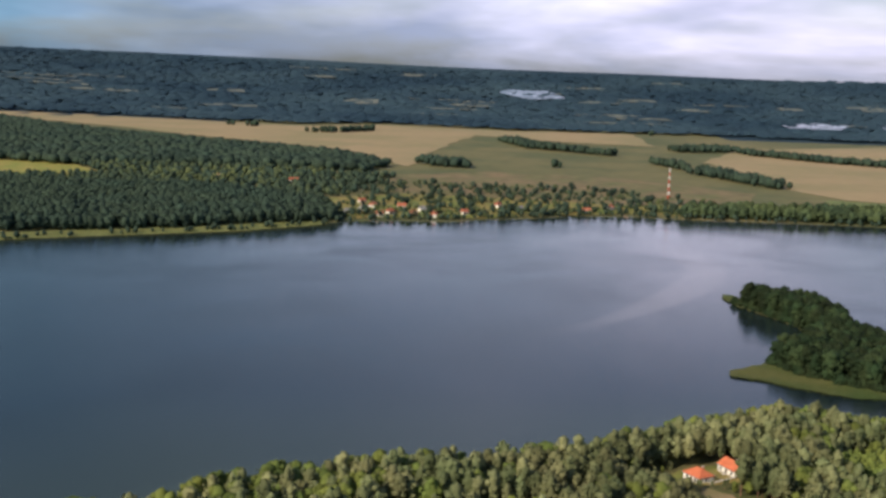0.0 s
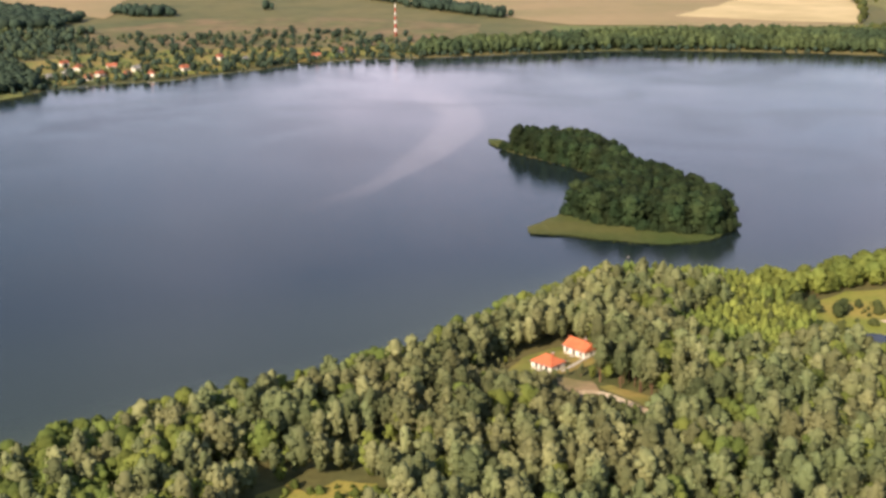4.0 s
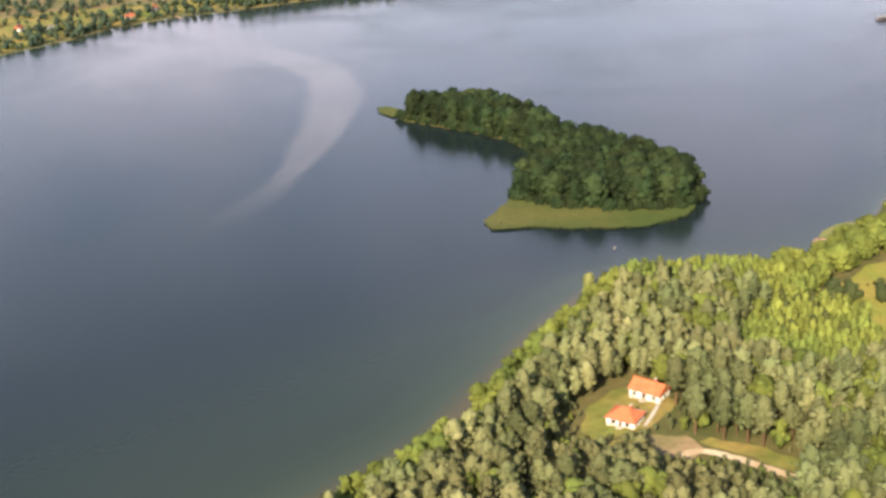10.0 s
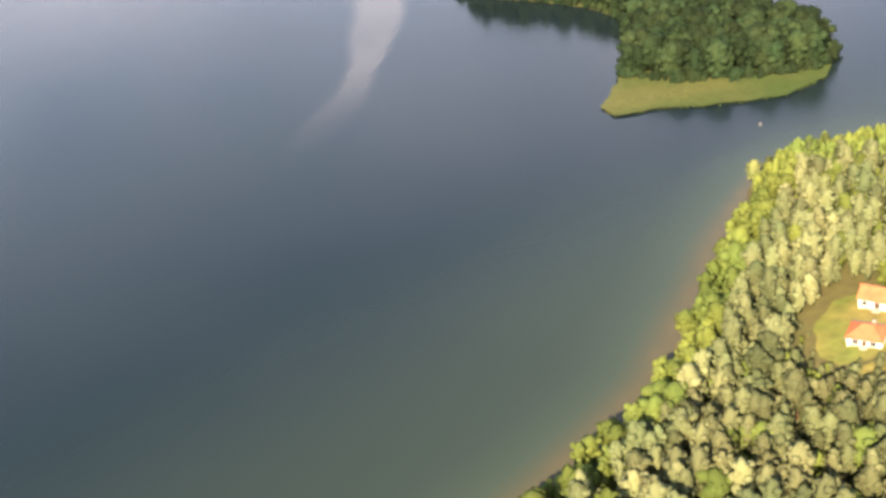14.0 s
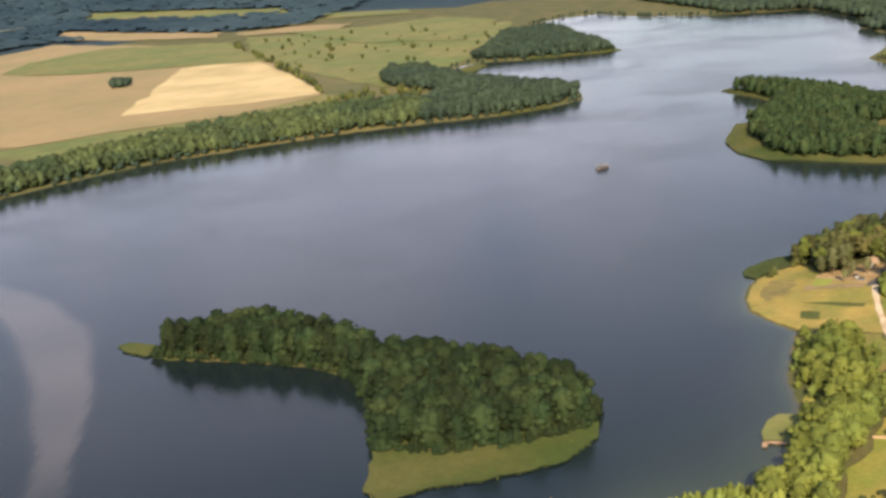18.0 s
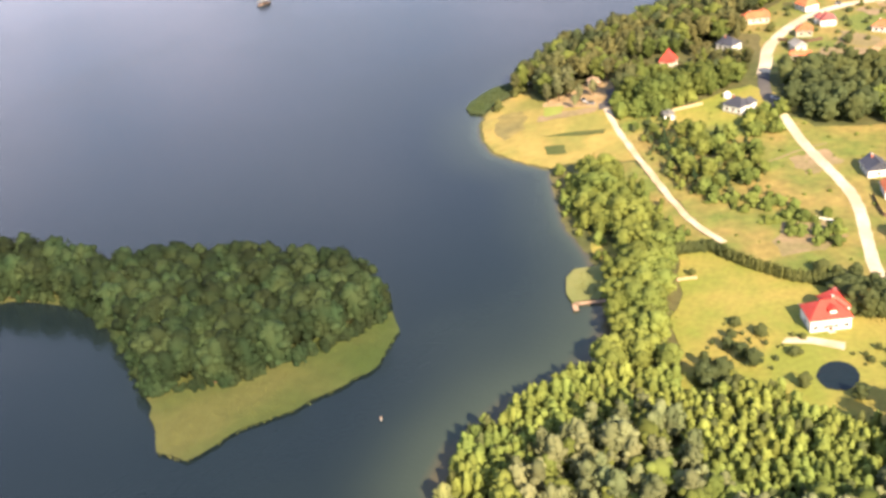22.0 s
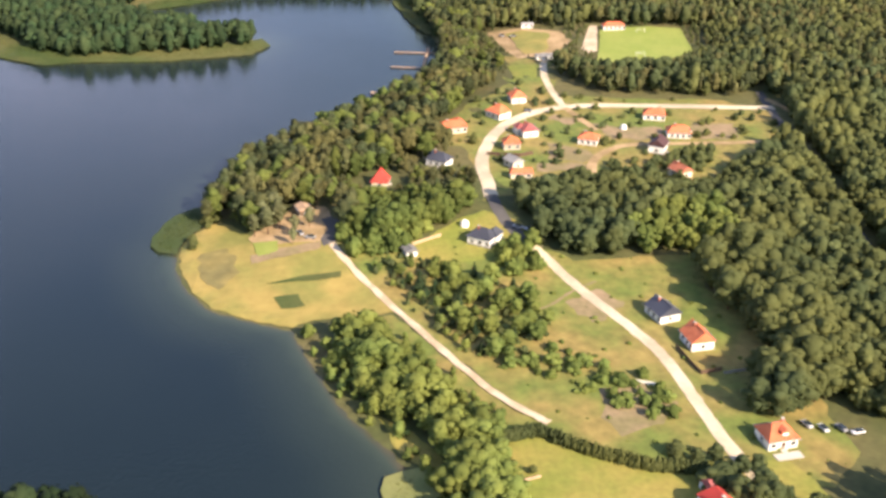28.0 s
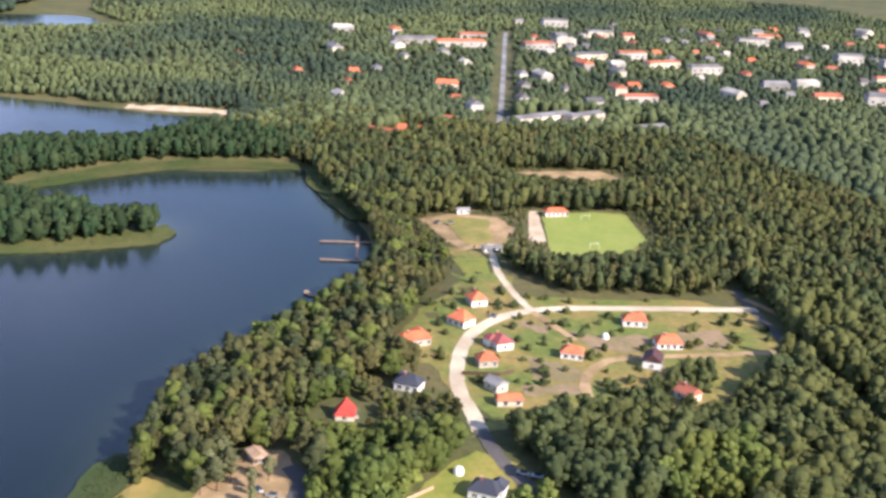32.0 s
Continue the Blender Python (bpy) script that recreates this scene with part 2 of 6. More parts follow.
M_TOWNROOF = material("darker_grey_town_roofs", (0.19, 0.185, 0.19), noise_scale=0.6, noise_amount=0.2, random_obj=0.3)
M_TOWNWALL = material("town_plaster", (0.46, 0.43, 0.39), noise_scale=0.6, noise_amount=0.12, random_obj=0.25)
M_BLUE = material("blue_tarpaulin", (0.25, 0.42, 0.62), rough=0.5, noise_scale=1.0, noise_amount=0.1)
M_CARS = material("car_paint", (0.55, 0.55, 0.56), rough=0.3, noise_scale=0.5, noise_amount=0.05, random_obj=0.5, spec=0.5)
M_RUBBER = material("tyre_rubber", (0.03, 0.03, 0.03), noise_scale=2.0, noise_amount=0.1)
M_HEATH = material("brown_heath", (0.19, 0.135, 0.07), noise_scale=0.06, noise_amount=0.6, second=(0.12, 0.12, 0.045), second_scale=0.02)
M_BARK = material("bark", (0.17, 0.10, 0.06), noise_scale=2.0, noise_amount=0.3)
M_ORANGE = material("orange_clay_tiles", (0.56, 0.165, 0.075), noise_scale=1.5, noise_amount=0.15, second=(0.48, 0.13, 0.06), second_scale=0.4, bump=0.25, bump_scale=4.0, random_obj=0.12)
M_RED = material("red_sheet_roof", (0.52, 0.06, 0.04), rough=0.6, noise_scale=1.0, noise_amount=0.15, second=(0.44, 0.05, 0.035), second_scale=0.3)
M_SLATE = material("dark_slate_tiles", (0.075, 0.08, 0.105), rough=0.6, noise_scale=1.5, noise_amount=0.15, bump=0.2, bump_scale=4.0)
M_GREYROOF = material("grey_felt_roof", (0.30, 0.29, 0.28), noise_scale=0.6, noise_amount=0.15)
M_WHITE = material("white_render", (0.80, 0.78, 0.74), noise_scale=0.6, noise_amount=0.06, second=(0.74, 0.71, 0.65), second_scale=0.3)
M_CREAM = material("cream_render", (0.66, 0.58, 0.44), noise_scale=0.6, noise_amount=0.08)
M_BRICK = material("brick_red_render", (0.42, 0.14, 0.08), noise_scale=1.0, noise_amount=0.15)
M_GLASS = material("window_glass", (0.04, 0.05, 0.06), rough=0.1, noise_scale=0.3, noise_amount=0.2, spec=0.6)
M_WOOD = material("weathered_planks", (0.46, 0.31, 0.20), noise_scale=1.2, noise_amount=0.25, second=(0.36, 0.25, 0.17), second_scale=0.5)
M_DARKWOOD = material("dark_timber", (0.12, 0.075, 0.05), noise_scale=1.5, noise_amount=0.25)
M_PATH = material("trodden_sand", (0.60, 0.49, 0.35), noise_scale=0.8, noise_amount=0.2, second=(0.44, 0.33, 0.21), second_scale=0.12, bump=0.3)
M_PALEREED = material("pale_reeds", (0.21, 0.215, 0.075), noise_scale=0.4, noise_amount=0.2, second=(0.16, 0.18, 0.06), second_scale=0.1, island=0.1, leaf=0.15)
M_SEDGE = material("dark_sedge", (0.050, 0.075, 0.022), noise_scale=0.3, noise_amount=0.2, second=(0.065, 0.085, 0.028), second_scale=0.06, island=0.12, leaf=0.15)
M_CONCRETE = material("concrete_paving", (0.50, 0.46, 0.40), noise_scale=1.0, noise_amount=0.15)
M_METAL = material("painted_steel", (0.35, 0.36, 0.38), rough=0.5, noise_scale=1.0, noise_amount=0.1, metallic=0.4)


def water_material():
    m = bpy.data.materials.new("lake_water")
    m.use_nodes = True
    n, l = m.node_tree.nodes, m.node_tree.links
    p = n["Principled BSDF"]
    p.inputs["IOR"].default_value = 1.33
    a = n.new("ShaderNodeAttribute")
    a.attribute_name = "shallow"
    geo = n.new("ShaderNodeNewGeometry")
    wide = n.new("ShaderNodeTexNoise")
    wide.inputs["Scale"].default_value, wide.inputs["Detail"].default_value = 0.012, 3.0
    l.new(geo.outputs["Position"], wide.inputs["Vector"])
    deep = n.new("ShaderNodeMixRGB")
    deep.inputs["Color1"].default_value, deep.inputs["Color2"].default_value = (0.006, 0.013, 0.018, 1), (0.011, 0.019, 0.021, 1)
    l.new(wide.outputs["Fac"], deep.inputs["Fac"])
    ramp = n.new("ShaderNodeValToRGB")
    e = ramp.color_ramp.elements
    e[0].position, e[0].color = 0.0, (0, 0, 0, 1)
    e[1].position, e[1].color = 1.0, (1, 1, 1, 1)
    l.new(a.outputs["Fac"], ramp.inputs["Fac"])
    bed = n.new("ShaderNodeMixRGB")
    bed.inputs["Color1"].default_value, bed.inputs["Color2"].default_value = (0.052, 0.070, 0.048, 1), (0.088, 0.074, 0.042, 1)
    bn = n.new("ShaderNodeMapRange")
    bn.inputs["From Min"].default_value, bn.inputs["From Max"].default_value = 0.75, 1.0
    l.new(a.outputs["Fac"], bn.inputs["Value"])
    l.new(bn.outputs["Result"], bed.inputs["Fac"])
    # sky sheen of the slick, mixed into the base colour
    slick = n.new("ShaderNodeAttribute")
    slick.attribute_name = "slick"
    sheen_mix = n.new("ShaderNodeMixRGB")
    sheen_mix.inputs["Color2"].default_value = (0.088, 0.083, 0.088, 1)
    l.new(slick.outputs["Fac"], sheen_mix.inputs["Fac"])
    mix = n.new("ShaderNodeMixRGB")
    l.new(ramp.outputs["Color"], mix.inputs["Fac"])
    l.new(deep.outputs["Color"], mix.inputs["Color1"])
    l.new(bed.outputs["Color"], mix.inputs["Color2"])
    l.new(mix.outputs["Color"], sheen_mix.inputs["Color1"])
    l.new(sheen_mix.outputs["Color"], p.inputs["Base Color"])
    lanes = n.new("ShaderNodeTexNoise")            # wind lanes: smoother and rougher stretches
    lanes.inputs["Scale"].default_value, lanes.inputs["Detail"].default_value, lanes.inputs["Distortion"].default_value = 0.0075, 4.0, 0.8
    l.new(geo.outputs["Position"], lanes.inputs["Vector"])
    gloss = n.new("ShaderNodeMapRange")
    gloss.inputs["From Min"].default_value, gloss.inputs["From Max"].default_value = 0.38, 0.64
    gloss.inputs["To Min"].default_value, gloss.inputs["To Max"].default_value = 0.09, 0.21
    l.new(lanes.outputs["Fac"], gloss.inputs["Value"])
    l.new(gloss.outputs["Result"], p.inputs["Roughness"])
    b = n.new("ShaderNodeBump")
    b.inputs["Strength"].default_value, b.inputs["Distance"].default_value = 0.22, 0.4
    rip = n.new("ShaderNodeTexNoise")
    rip.inputs["Scale"].default_value, rip.inputs["Detail"].default_value = 0.55, 5.0
    l.new(geo.outputs["Position"], rip.inputs["Vector"])
    l.new(rip.outputs["Fac"], b.inputs["Height"])
    l.new(b.outputs["Normal"], p.inputs["Normal"])
    return m


M_WATER = water_material()

# ---- plan: outlines in metres ----
SHORE_NEAR = [(-900, 130), (-400, 200), (-200, 300), (-104, 353), (-90, 362), (-69, 388), (-42, 398), (-20, 407), (5, 412), (31, 420), (50, 427), (72, 442), (90, 453), (110, 468), (130, 480), (150, 492), (165, 492), (186, 483), (205, 468), (228, 467), (250, 474), (263, 479), (277, 486), (296, 499), (326, 511), (343, 517), (349, 530), (357, 545), (372, 555), (388, 561), (401, 563), (419, 559), (447, 556), (476, 547), (512, 527), (545, 500)]
SHORE_COVE = [(566, 487), (590, 474), (612, 462), (640, 456), (660, 456), (690, 458), (735, 467), (778, 475), (812, 482), (806, 513), (806, 566), (786, 601), (766, 628), (754, 641), (718, 625), (700, 590), (690, 566), (679, 560), (660, 566), (647, 606), (642, 640), (648, 672), (664, 700), (700, 728), (748, 749), (789, 752), (848, 770), (868, 796), (894, 842), (925, 822), (900, 740), (850, 672), (865, 588), (905, 560), (962, 519), (972, 572), (1013, 666), (1026, 701), (1100, 790)]
SHORE_FAR = [(1263, 810), (1360, 901), (1420, 900), (1599, 1073), (1556, 1190), (1544, 1302), (1620, 1500), (1480, 1500), (1395, 1376), (1262, 1243), (1230, 1190), (1168, 1137), (1144, 1145), (1089, 1218), (1052, 1280), (993, 1272), (925, 1150), (895, 1060), (885, 1000), (837, 962), (773, 972), (735, 1000), (690, 1045), (646, 1082), (570, 1125), (504, 1158), (435, 1178), (331, 1181), (235, 1182), (188, 1192), (120, 1178), (91, 1150), (43, 1136), (8, 1108), (-46, 1104), (-98, 1082), (-109, 1060), (-174, 1005), (-273, 955), (-349, 909), (-600, 790), (-1100, 640)]
LAKE = SHORE_NEAR + SHORE_COVE + SHORE_FAR
ISLAND = [(191, 752), (193, 744), (204, 718), (213, 694), (218, 672), (216, 648), (202, 626), (183, 604), (172, 595), (178, 578), (191, 561), (209, 549), (225, 540), (238, 546), (246, 564), (246, 590), (244, 622), (235, 648), (240, 686), (238, 722), (224, 744), (204, 757)]
LAKE_NORTH = [(1511, 800), (1529, 700), (1440, 630), (1395, 700), (1390, 780)]
REEDS_ISLAND = [(183, 602), (166, 590), (147, 576), (145, 566), (162, 557), (173, 546), (187, 537), (199, 531), (219, 532), (229, 539), (214, 552), (197, 566), (184, 582)]


def inside(poly, x, y):
    """Whether points lie within an outline."""
    res = np.zeros(np.shape(x), bool)
    for (x0, y0), (x1, y1) in zip(poly, poly[1:] + poly[:1]):
        if y0 != y1:
            res ^= ((y0 > y) != (y1 > y)) & (x < (x1 - x0) * (y - y0) / (y1 - y0) + x0)
    return res


def edge_distance(poly, x, y):
    best = np.full(np.shape(x), 1e9)
    for (x0, y0), (x1, y1) in zip(poly, poly[1:] + poly[:1]):
        dx, dy = x1 - x0, y1 - y0
        t = np.clip(((x - x0) * dx + (y - y0) * dy) / max(dx * dx + dy * dy, 1e-9), 0, 1)
        best = np.minimum(best, (x - x0 - t * dx) ** 2 + (y - y0 - t * dy) ** 2)
    return np.sqrt(best)


def line_distance(line, x, y):
    best = np.full(np.shape(x), 1e9)
    for (x0, y0), (x1, y1) in zip(line, line[1:]):
        dx, dy = x1 - x0, y1 - y0
        t = np.clip(((x - x0) * dx + (y - y0) * dy) / max(dx * dx + dy * dy, 1e-9), 0, 1)
        best = np.minimum(best, (x - x0 - t * dx) ** 2 + (y - y0 - t * dy) ** 2)
    return np.sqrt(best)


def smooth(v, a, b):
    t = np.clip((v - a) / (b - a), 0, 1)
    return t * t * (3 - 2 * t)


def shore(x, y):
    """Distance to the waterline: above zero on land."""
    x, y = np.asarray(x, float), np.asarray(y, float)
    d = np.minimum(np.minimum(edge_distance(LAKE, x, y), edge_distance(ISLAND, x, y)), edge_distance(LAKE_NORTH, x, y))
    wet = (inside(LAKE, x, y) & ~inside(ISLAND, x, y)) | inside(LAKE_NORTH, x, y)
    return np.where(wet, -d, d)


def height(x, y, s=None):
    x, y = np.asarray(x, float), np.asarray(y, float)
    s = shore(x, y) if s is None else s
    up = 2.0 + 4.5 * smooth(x, 340, 460) + 3.5 * smooth(-x, -190, -90)
    up = np.where(y > 850, 3.5, up)
    z = np.where(s > 0, 0.7 * smooth(s, -0.5, 4) + (up - 0.7) * smooth(s, 4, 55), -3.0 * smooth(-s, -2, 40) - 0.02)
    far = np.hypot(x - 60, y - 300)
    z = z + (133 - x * 0.01) * np.clip((far - 2500) / 2150, 0, 1) ** 1.5
    return z


def ground_z(x, y):
    return float(height(np.array([x]), np.array([y]))[0])


# ---- mesh helpers ----
def mesh_arrays(name, verts, tris, mats, tone=None, smooth_shade=False, attr="tone"):
    me = bpy.data.meshes.new(name)
    verts, tris = np.asarray(verts, np.float32), np.asarray(tris, np.int32)
    k = tris.shape[1]
    me.vertices.add(len(verts))
    me.vertices.foreach_set("co", verts.ravel())
    me.loops.add(tris.size)
    me.loops.foreach_set("vertex_index", tris.ravel())
    me.polygons.add(len(tris))
    me.polygons.foreach_set("loop_start", np.arange(0, tris.size, k, dtype=np.int32))
    me.polygons.foreach_set("loop_total", np.full(len(tris), k, np.int32))
    if smooth_shade:
        me.polygons.foreach_set("use_smooth", np.ones(len(tris), bool))
    me.update(calc_edges=True)
    if tone is not None:
        a = me.attributes.new(attr, "FLOAT", "POINT")
        a.data.foreach_set("value", np.asarray(tone, np.float32))
    for m in (mats if isinstance(mats, (list, tuple)) else [mats]):
        me.materials.append(m)
    return me


def part(name, bm, mat, parent=None, label=""):
    """Links a bmesh as one mesh object, under a thing or a part."""
    me = bpy.data.meshes.new(name)
    bm.to_mesh(me)
    bm.free()
    me.materials.append(mat)
    ob = new(name, me)
    ob.parent = parent
    return tagged(ob, label)


def box(bm, cx, cy, cz, sx, sy, sz, rot=0.0):
    m = Matrix.Translation((cx, cy, cz)) @ Matrix.Rotation(rot, 4, "Z") @ Matrix.Diagonal((sx, sy, sz, 1))
    return bmesh.ops.create_cube(bm, size=1, matrix=m)["verts"]


def new_box(cx, cy, cz, sx, sy, sz, rot=0.0, bevel=0.0):
    bm = bmesh.new()
    box(bm, cx, cy, cz, sx, sy, sz, rot)
    if bevel:
        bmesh.ops.bevel(bm, geom=bm.edges[:], offset=bevel, segments=1, affect="EDGES")
    return bm


def drape(name, outline, mat, lift, step, label, category, kind="structure", wobble=0.0):
    """A thin sheet of ground cover that follows the terrain within an outline."""
    rng = random.Random(name)
    pts = []
    for (x0, y0), (x1, y1) in zip(outline, outline[1:] + outline[:1]):
        n = max(1, int(math.hypot(x1 - x0, y1 - y0) / (step * 0.7)))
        for i in range(n):
            t = i / n
            w = wobble if i else wobble * 0.4
            pts.append((x0 + (x1 - x0) * t + rng.uniform(-w, w), y0 + (y1 - y0) * t + rng.uniform(-w, w)))
    bm = bmesh.new()
    f = bm.faces.new([bm.verts.new((x, y, 0)) for x, y in pts])
    if f.normal.z < 0 or f.calc_area() == 0:
        f.normal_update()
    xs, ys = [p[0] for p in pts], [p[1] for p in pts]
    for lo, hi, no in ((min(xs), max(xs), (1, 0, 0)), (min(ys), max(ys), (0, 1, 0))):
        k = math.floor(lo / step) + 1
        while k * step < hi:
            co = (k * step * no[0], k * step * no[1], 0)
            bmesh.ops.bisect_plane(bm, geom=bm.verts[:] + bm.edges[:] + bm.faces[:], plane_co=co, plane_no=no)
            k += 1
    bmesh.ops.triangulate(bm, faces=bm.faces[:])
    bm.normal_update()
    for fc in bm.faces:
        if fc.normal.z < 0:
            fc.normal_flip()
    co = np.array([v.co[:2] for v in bm.verts])
    z = np.maximum(height(co[:, 0], co[:, 1]), 0.02) + lift
    for v, h in zip(bm.verts, z):
        v.co.z = h
    ob = part(name, bm, mat)
    return tagged(ob, label, category, "", kind)


def ribbon(name, line, width, mat, lift, label, category, step=4.0, wobble=0.25):
    """A strip of road along a line, rounded at its bends."""
    pts = [Vector((x, y, 0)) for x, y in line]
    for _ in range(3):
        q = [pts[0]]
        for a, b in zip(pts, pts[1:]):
            q += [a.lerp(b, 0.25), a.lerp(b, 0.75)]
        pts = q + [pts[-1]]
    fine = [pts[0]]
    for a, b in zip(pts, pts[1:]):
        n = max(1, int((b - a).length / step))
        fine += [a.lerp(b, (i + 1) / n) for i in range(n)]
    rng = random.Random(name + str(line[0]))
    rows = []
    for i, p in enumerate(fine):
        d = (fine[min(i + 1, len(fine) - 1)] - fine[max(i - 1, 0)])
        s = Vector((-d.y, d.x, 0)).normalized()
        rows.append([p + s * (w * width + rng.uniform(-wobble, wobble) * (abs(w) == 0.5)) for w in (-0.5, -0.17, 0.17, 0.5)])
    flat = np.array([[v.x, v.y] for r in rows for v in r])
    z = height(flat[:, 0], flat[:, 1]) + lift
    verts = np.column_stack([flat, z])
    quads = [(i * 4 + j, (i + 1) * 4 + j, (i + 1) * 4 + j + 1, i * 4 + j + 1) for i in range(len(rows) - 1) for j in range(3)]
    quads = [q[::-1] for q in quads]
    ob = new(name, mesh_arrays(name, verts, quads, mat, smooth_shade=True))
    return tagged(ob, label, category, "", "structure")


# ---- ground and water ----
def axis(lo, hi, fine_lo, fine_hi, step):
    a = list(np.arange(fine_lo, fine_hi + 0.1, step))
    s, v = step, fine_hi
    while v < hi:
        s *= 1.12
        v += s
        a.append(min(v, hi))
    s, v, b = step, fine_lo, []
    while v > lo:
        s *= 1.12
        v -= s
        b.append(max(v, lo))
    return np.array(b[::-1] + a)


def grid_mesh(name, ax, ay, z, mat, **kw):
    X, Y = np.meshgrid(ax, ay)
    n, m = len(ax), len(ay)
    idx = np.arange(n * m).reshape(m, n)
    quads = np.stack([idx[:-1, :-1], idx[:-1, 1:], idx[1:, 1:], idx[1:, :-1]], -1).reshape(-1, 4)
    return mesh_arrays(name, np.column_stack([X.ravel(), Y.ravel(), z.ravel()]), quads, mat, smooth_shade=True, **kw), quads, X, Y


GX, GY = axis(-4700, 4700, -120, 840, 3.5), axis(-2500, 4900, 300, 860, 3.5)
GXX, GYY = np.meshgrid(GX, GY)
GS = shore(GXX, GYY)
ground_mesh, gq, _, _ = grid_mesh("ground", GX, GY, height(GXX, GYY, GS), [M_GROUND, M_FARGROUND, M_HAZEWOODS])
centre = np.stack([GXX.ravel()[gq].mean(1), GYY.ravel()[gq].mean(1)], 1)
# the outermost ground takes the same haze-blue woods colour
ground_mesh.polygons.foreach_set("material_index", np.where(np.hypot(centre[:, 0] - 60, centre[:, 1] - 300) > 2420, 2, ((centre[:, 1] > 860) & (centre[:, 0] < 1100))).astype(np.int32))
ground = tagged(new("ground", ground_mesh), "low lakeside ground with undergrowth and dry grassland", "ground", "", "structure")
WX, WY = axis(-1600, 1700, -100, 700, 4.5), axis(100, 1700, 330, 1050, 4.5)
WXX, WYY = np.meshgrid(WX, WY)
WS = shore(WXX, WYY)
shallow = np.clip(1 + WS / 30, 0, 1) ** 1.5 * 0.55 + np.clip(1 + WS / 6, 0, 1) * 0.45
shallow += 0.55 * np.clip(1 + WS / 140, 0, 1) * (1 - smooth(WYY, 470, 560)) * (1 - smooth(WXX, 190, 300))
STEEP = [(120, 505), (275, 500), (370, 640), (310, 810), (140, 810)]      # the island's banks drop off steeply
shallow *= 1 - 0.9 * inside(STEEP, WXX, WYY) * smooth(edge_distance(STEEP, WXX, WYY), 0, 32)
water_mesh, _, _, _ = grid_mesh("water", WX, WY, WXX * 0, M_WATER, tone=np.clip(shallow, 0, 1).ravel(), attr="shallow")
# a smooth slick: its brighter sky sheen is painted into the water colour
SLICK = [(40, 630), (60, 647), (88, 672), (114, 705), (149, 757), (184, 826), (201, 880), (203, 935), (196, 985), (180, 1040)]
drift = np.sin(WXX * 0.045 + WYY * 0.021) * np.sin(WYY * 0.033 - WXX * 0.012)
slick = smooth(1 - (line_distance(SLICK, WXX, WYY) + 2.5 * drift) / (8 + 12 * smooth(WYY, 680, 800)), 0.0, 0.38)
slick *= smooth(WYY, 626, 715) * (1 - smooth(WYY, 900, 1060) * 0.85) * (0.80 + 0.20 * drift)
haze = line_distance([(120, 900), (150, 960), (190, 1000)], WXX, WYY)      # fainter painted sheen beside the main streak
slick = np.maximum(slick, 0.30 * smooth(1 - haze / 22, 0, 0.7) * (0.7 + 0.3 * drift))
slick_at = water_mesh.attributes.new("slick", "FLOAT", "POINT")
slick_at.data.foreach_set("value", slick.ravel().astype(np.float32))
water = tagged(new("water", water_mesh), "calm grey-blue lake with faint ripples and cloud reflections", "water", "", "structure")

# ---- ground cover, fields and roads ----
LAWN = [(278, 456), (284, 450), (274, 437), (267, 421), (261, 408), (268, 398), (266, 380), (238, 368), (206, 372), (190, 382), (187, 397), (190, 407), (200, 417), (197, 430), (193, 439), (206, 443), (222, 446), (236, 452), (252, 450)]
MEADOW = [(403, 507), (397, 488), (405, 468), (396, 450), (396, 434), (386, 420), (391, 373), (366, 378), (350, 366), (326, 368), (300, 362), (270, 360), (255, 372), (261, 397), (268, 421), (276, 440), (300, 453), (321, 466), (348, 480), (381, 497)]
POINT_MEADOW = [(400, 562), (414, 561), (428, 551), (412, 538), (414, 514), (406, 509), (381, 498), (352, 484), (349, 508), (344, 517), (350, 531), (358, 545), (372, 554), (388, 560)]
VILLAGE_FRONT = [(447, 442), (434, 450), (440, 436), (440, 410), (440, 392), (447, 370), (468, 336), (490, 316), (508, 306), (490, 342), (466, 364), (453, 368), (453, 400), (448, 425)]
VILLAGE = [(508, 466), (554, 449), (568, 436), (597, 421), (592, 405), (566, 404), (560, 361), (558, 322), (540, 300), (507, 308), (490, 340), (466, 362), (452, 366), (452, 400), (447, 425), (449, 440), (465, 450), (494, 454), (495, 462)]
PITCH = [(694, 360), (698, 330), (694, 312), (646, 316), (626, 334), (622, 374), (650, 368)]
SAND_SQUARE = [(692, 427), (694, 410), (687, 386), (666, 381), (640, 394), (632, 415), (656, 422)]
GREEN_SQUARE = [(622, 422), (618, 408), (594, 410), (590, 422)]
BARE_STRIP = [(787, 352), (792, 298), (770, 286), (758, 313), (769, 350)]
TRACK = [(699, 366), (699, 361), (645, 370), (640, 376), (650, 378)]
GARDEN = [(393, 484), (404, 472), (416, 462), (426, 450), (416, 436), (400, 436), (390, 448), (382, 470)]
YARD = [(82, 400), (82, 406), (90, 416), (103, 421), (110, 419), (113, 414), (113, 404), (103, 398), (97, 395), (89, 396)]
YARD_TRACK = [(91, 384), (95, 394), (102, 387), (107, 383), (116, 372), (122, 352), (115, 350), (107, 370), (98, 376)]
CLEARING = [(-6, 343), (3, 346), (8, 340), (16, 345), (25, 340), (24, 330), (17, 326), (19, 316), (10, 311), (1, 316), (2, 326), (-7, 332)]
HOUSE_FRONT = [(78, 396), (90, 395), (92, 382), (84, 378), (74, 388)]
KIOSK_YARD = [(408, 538), (400, 533), (402, 510), (415, 506), (430, 511), (434, 523), (420, 528), (414, 536)]
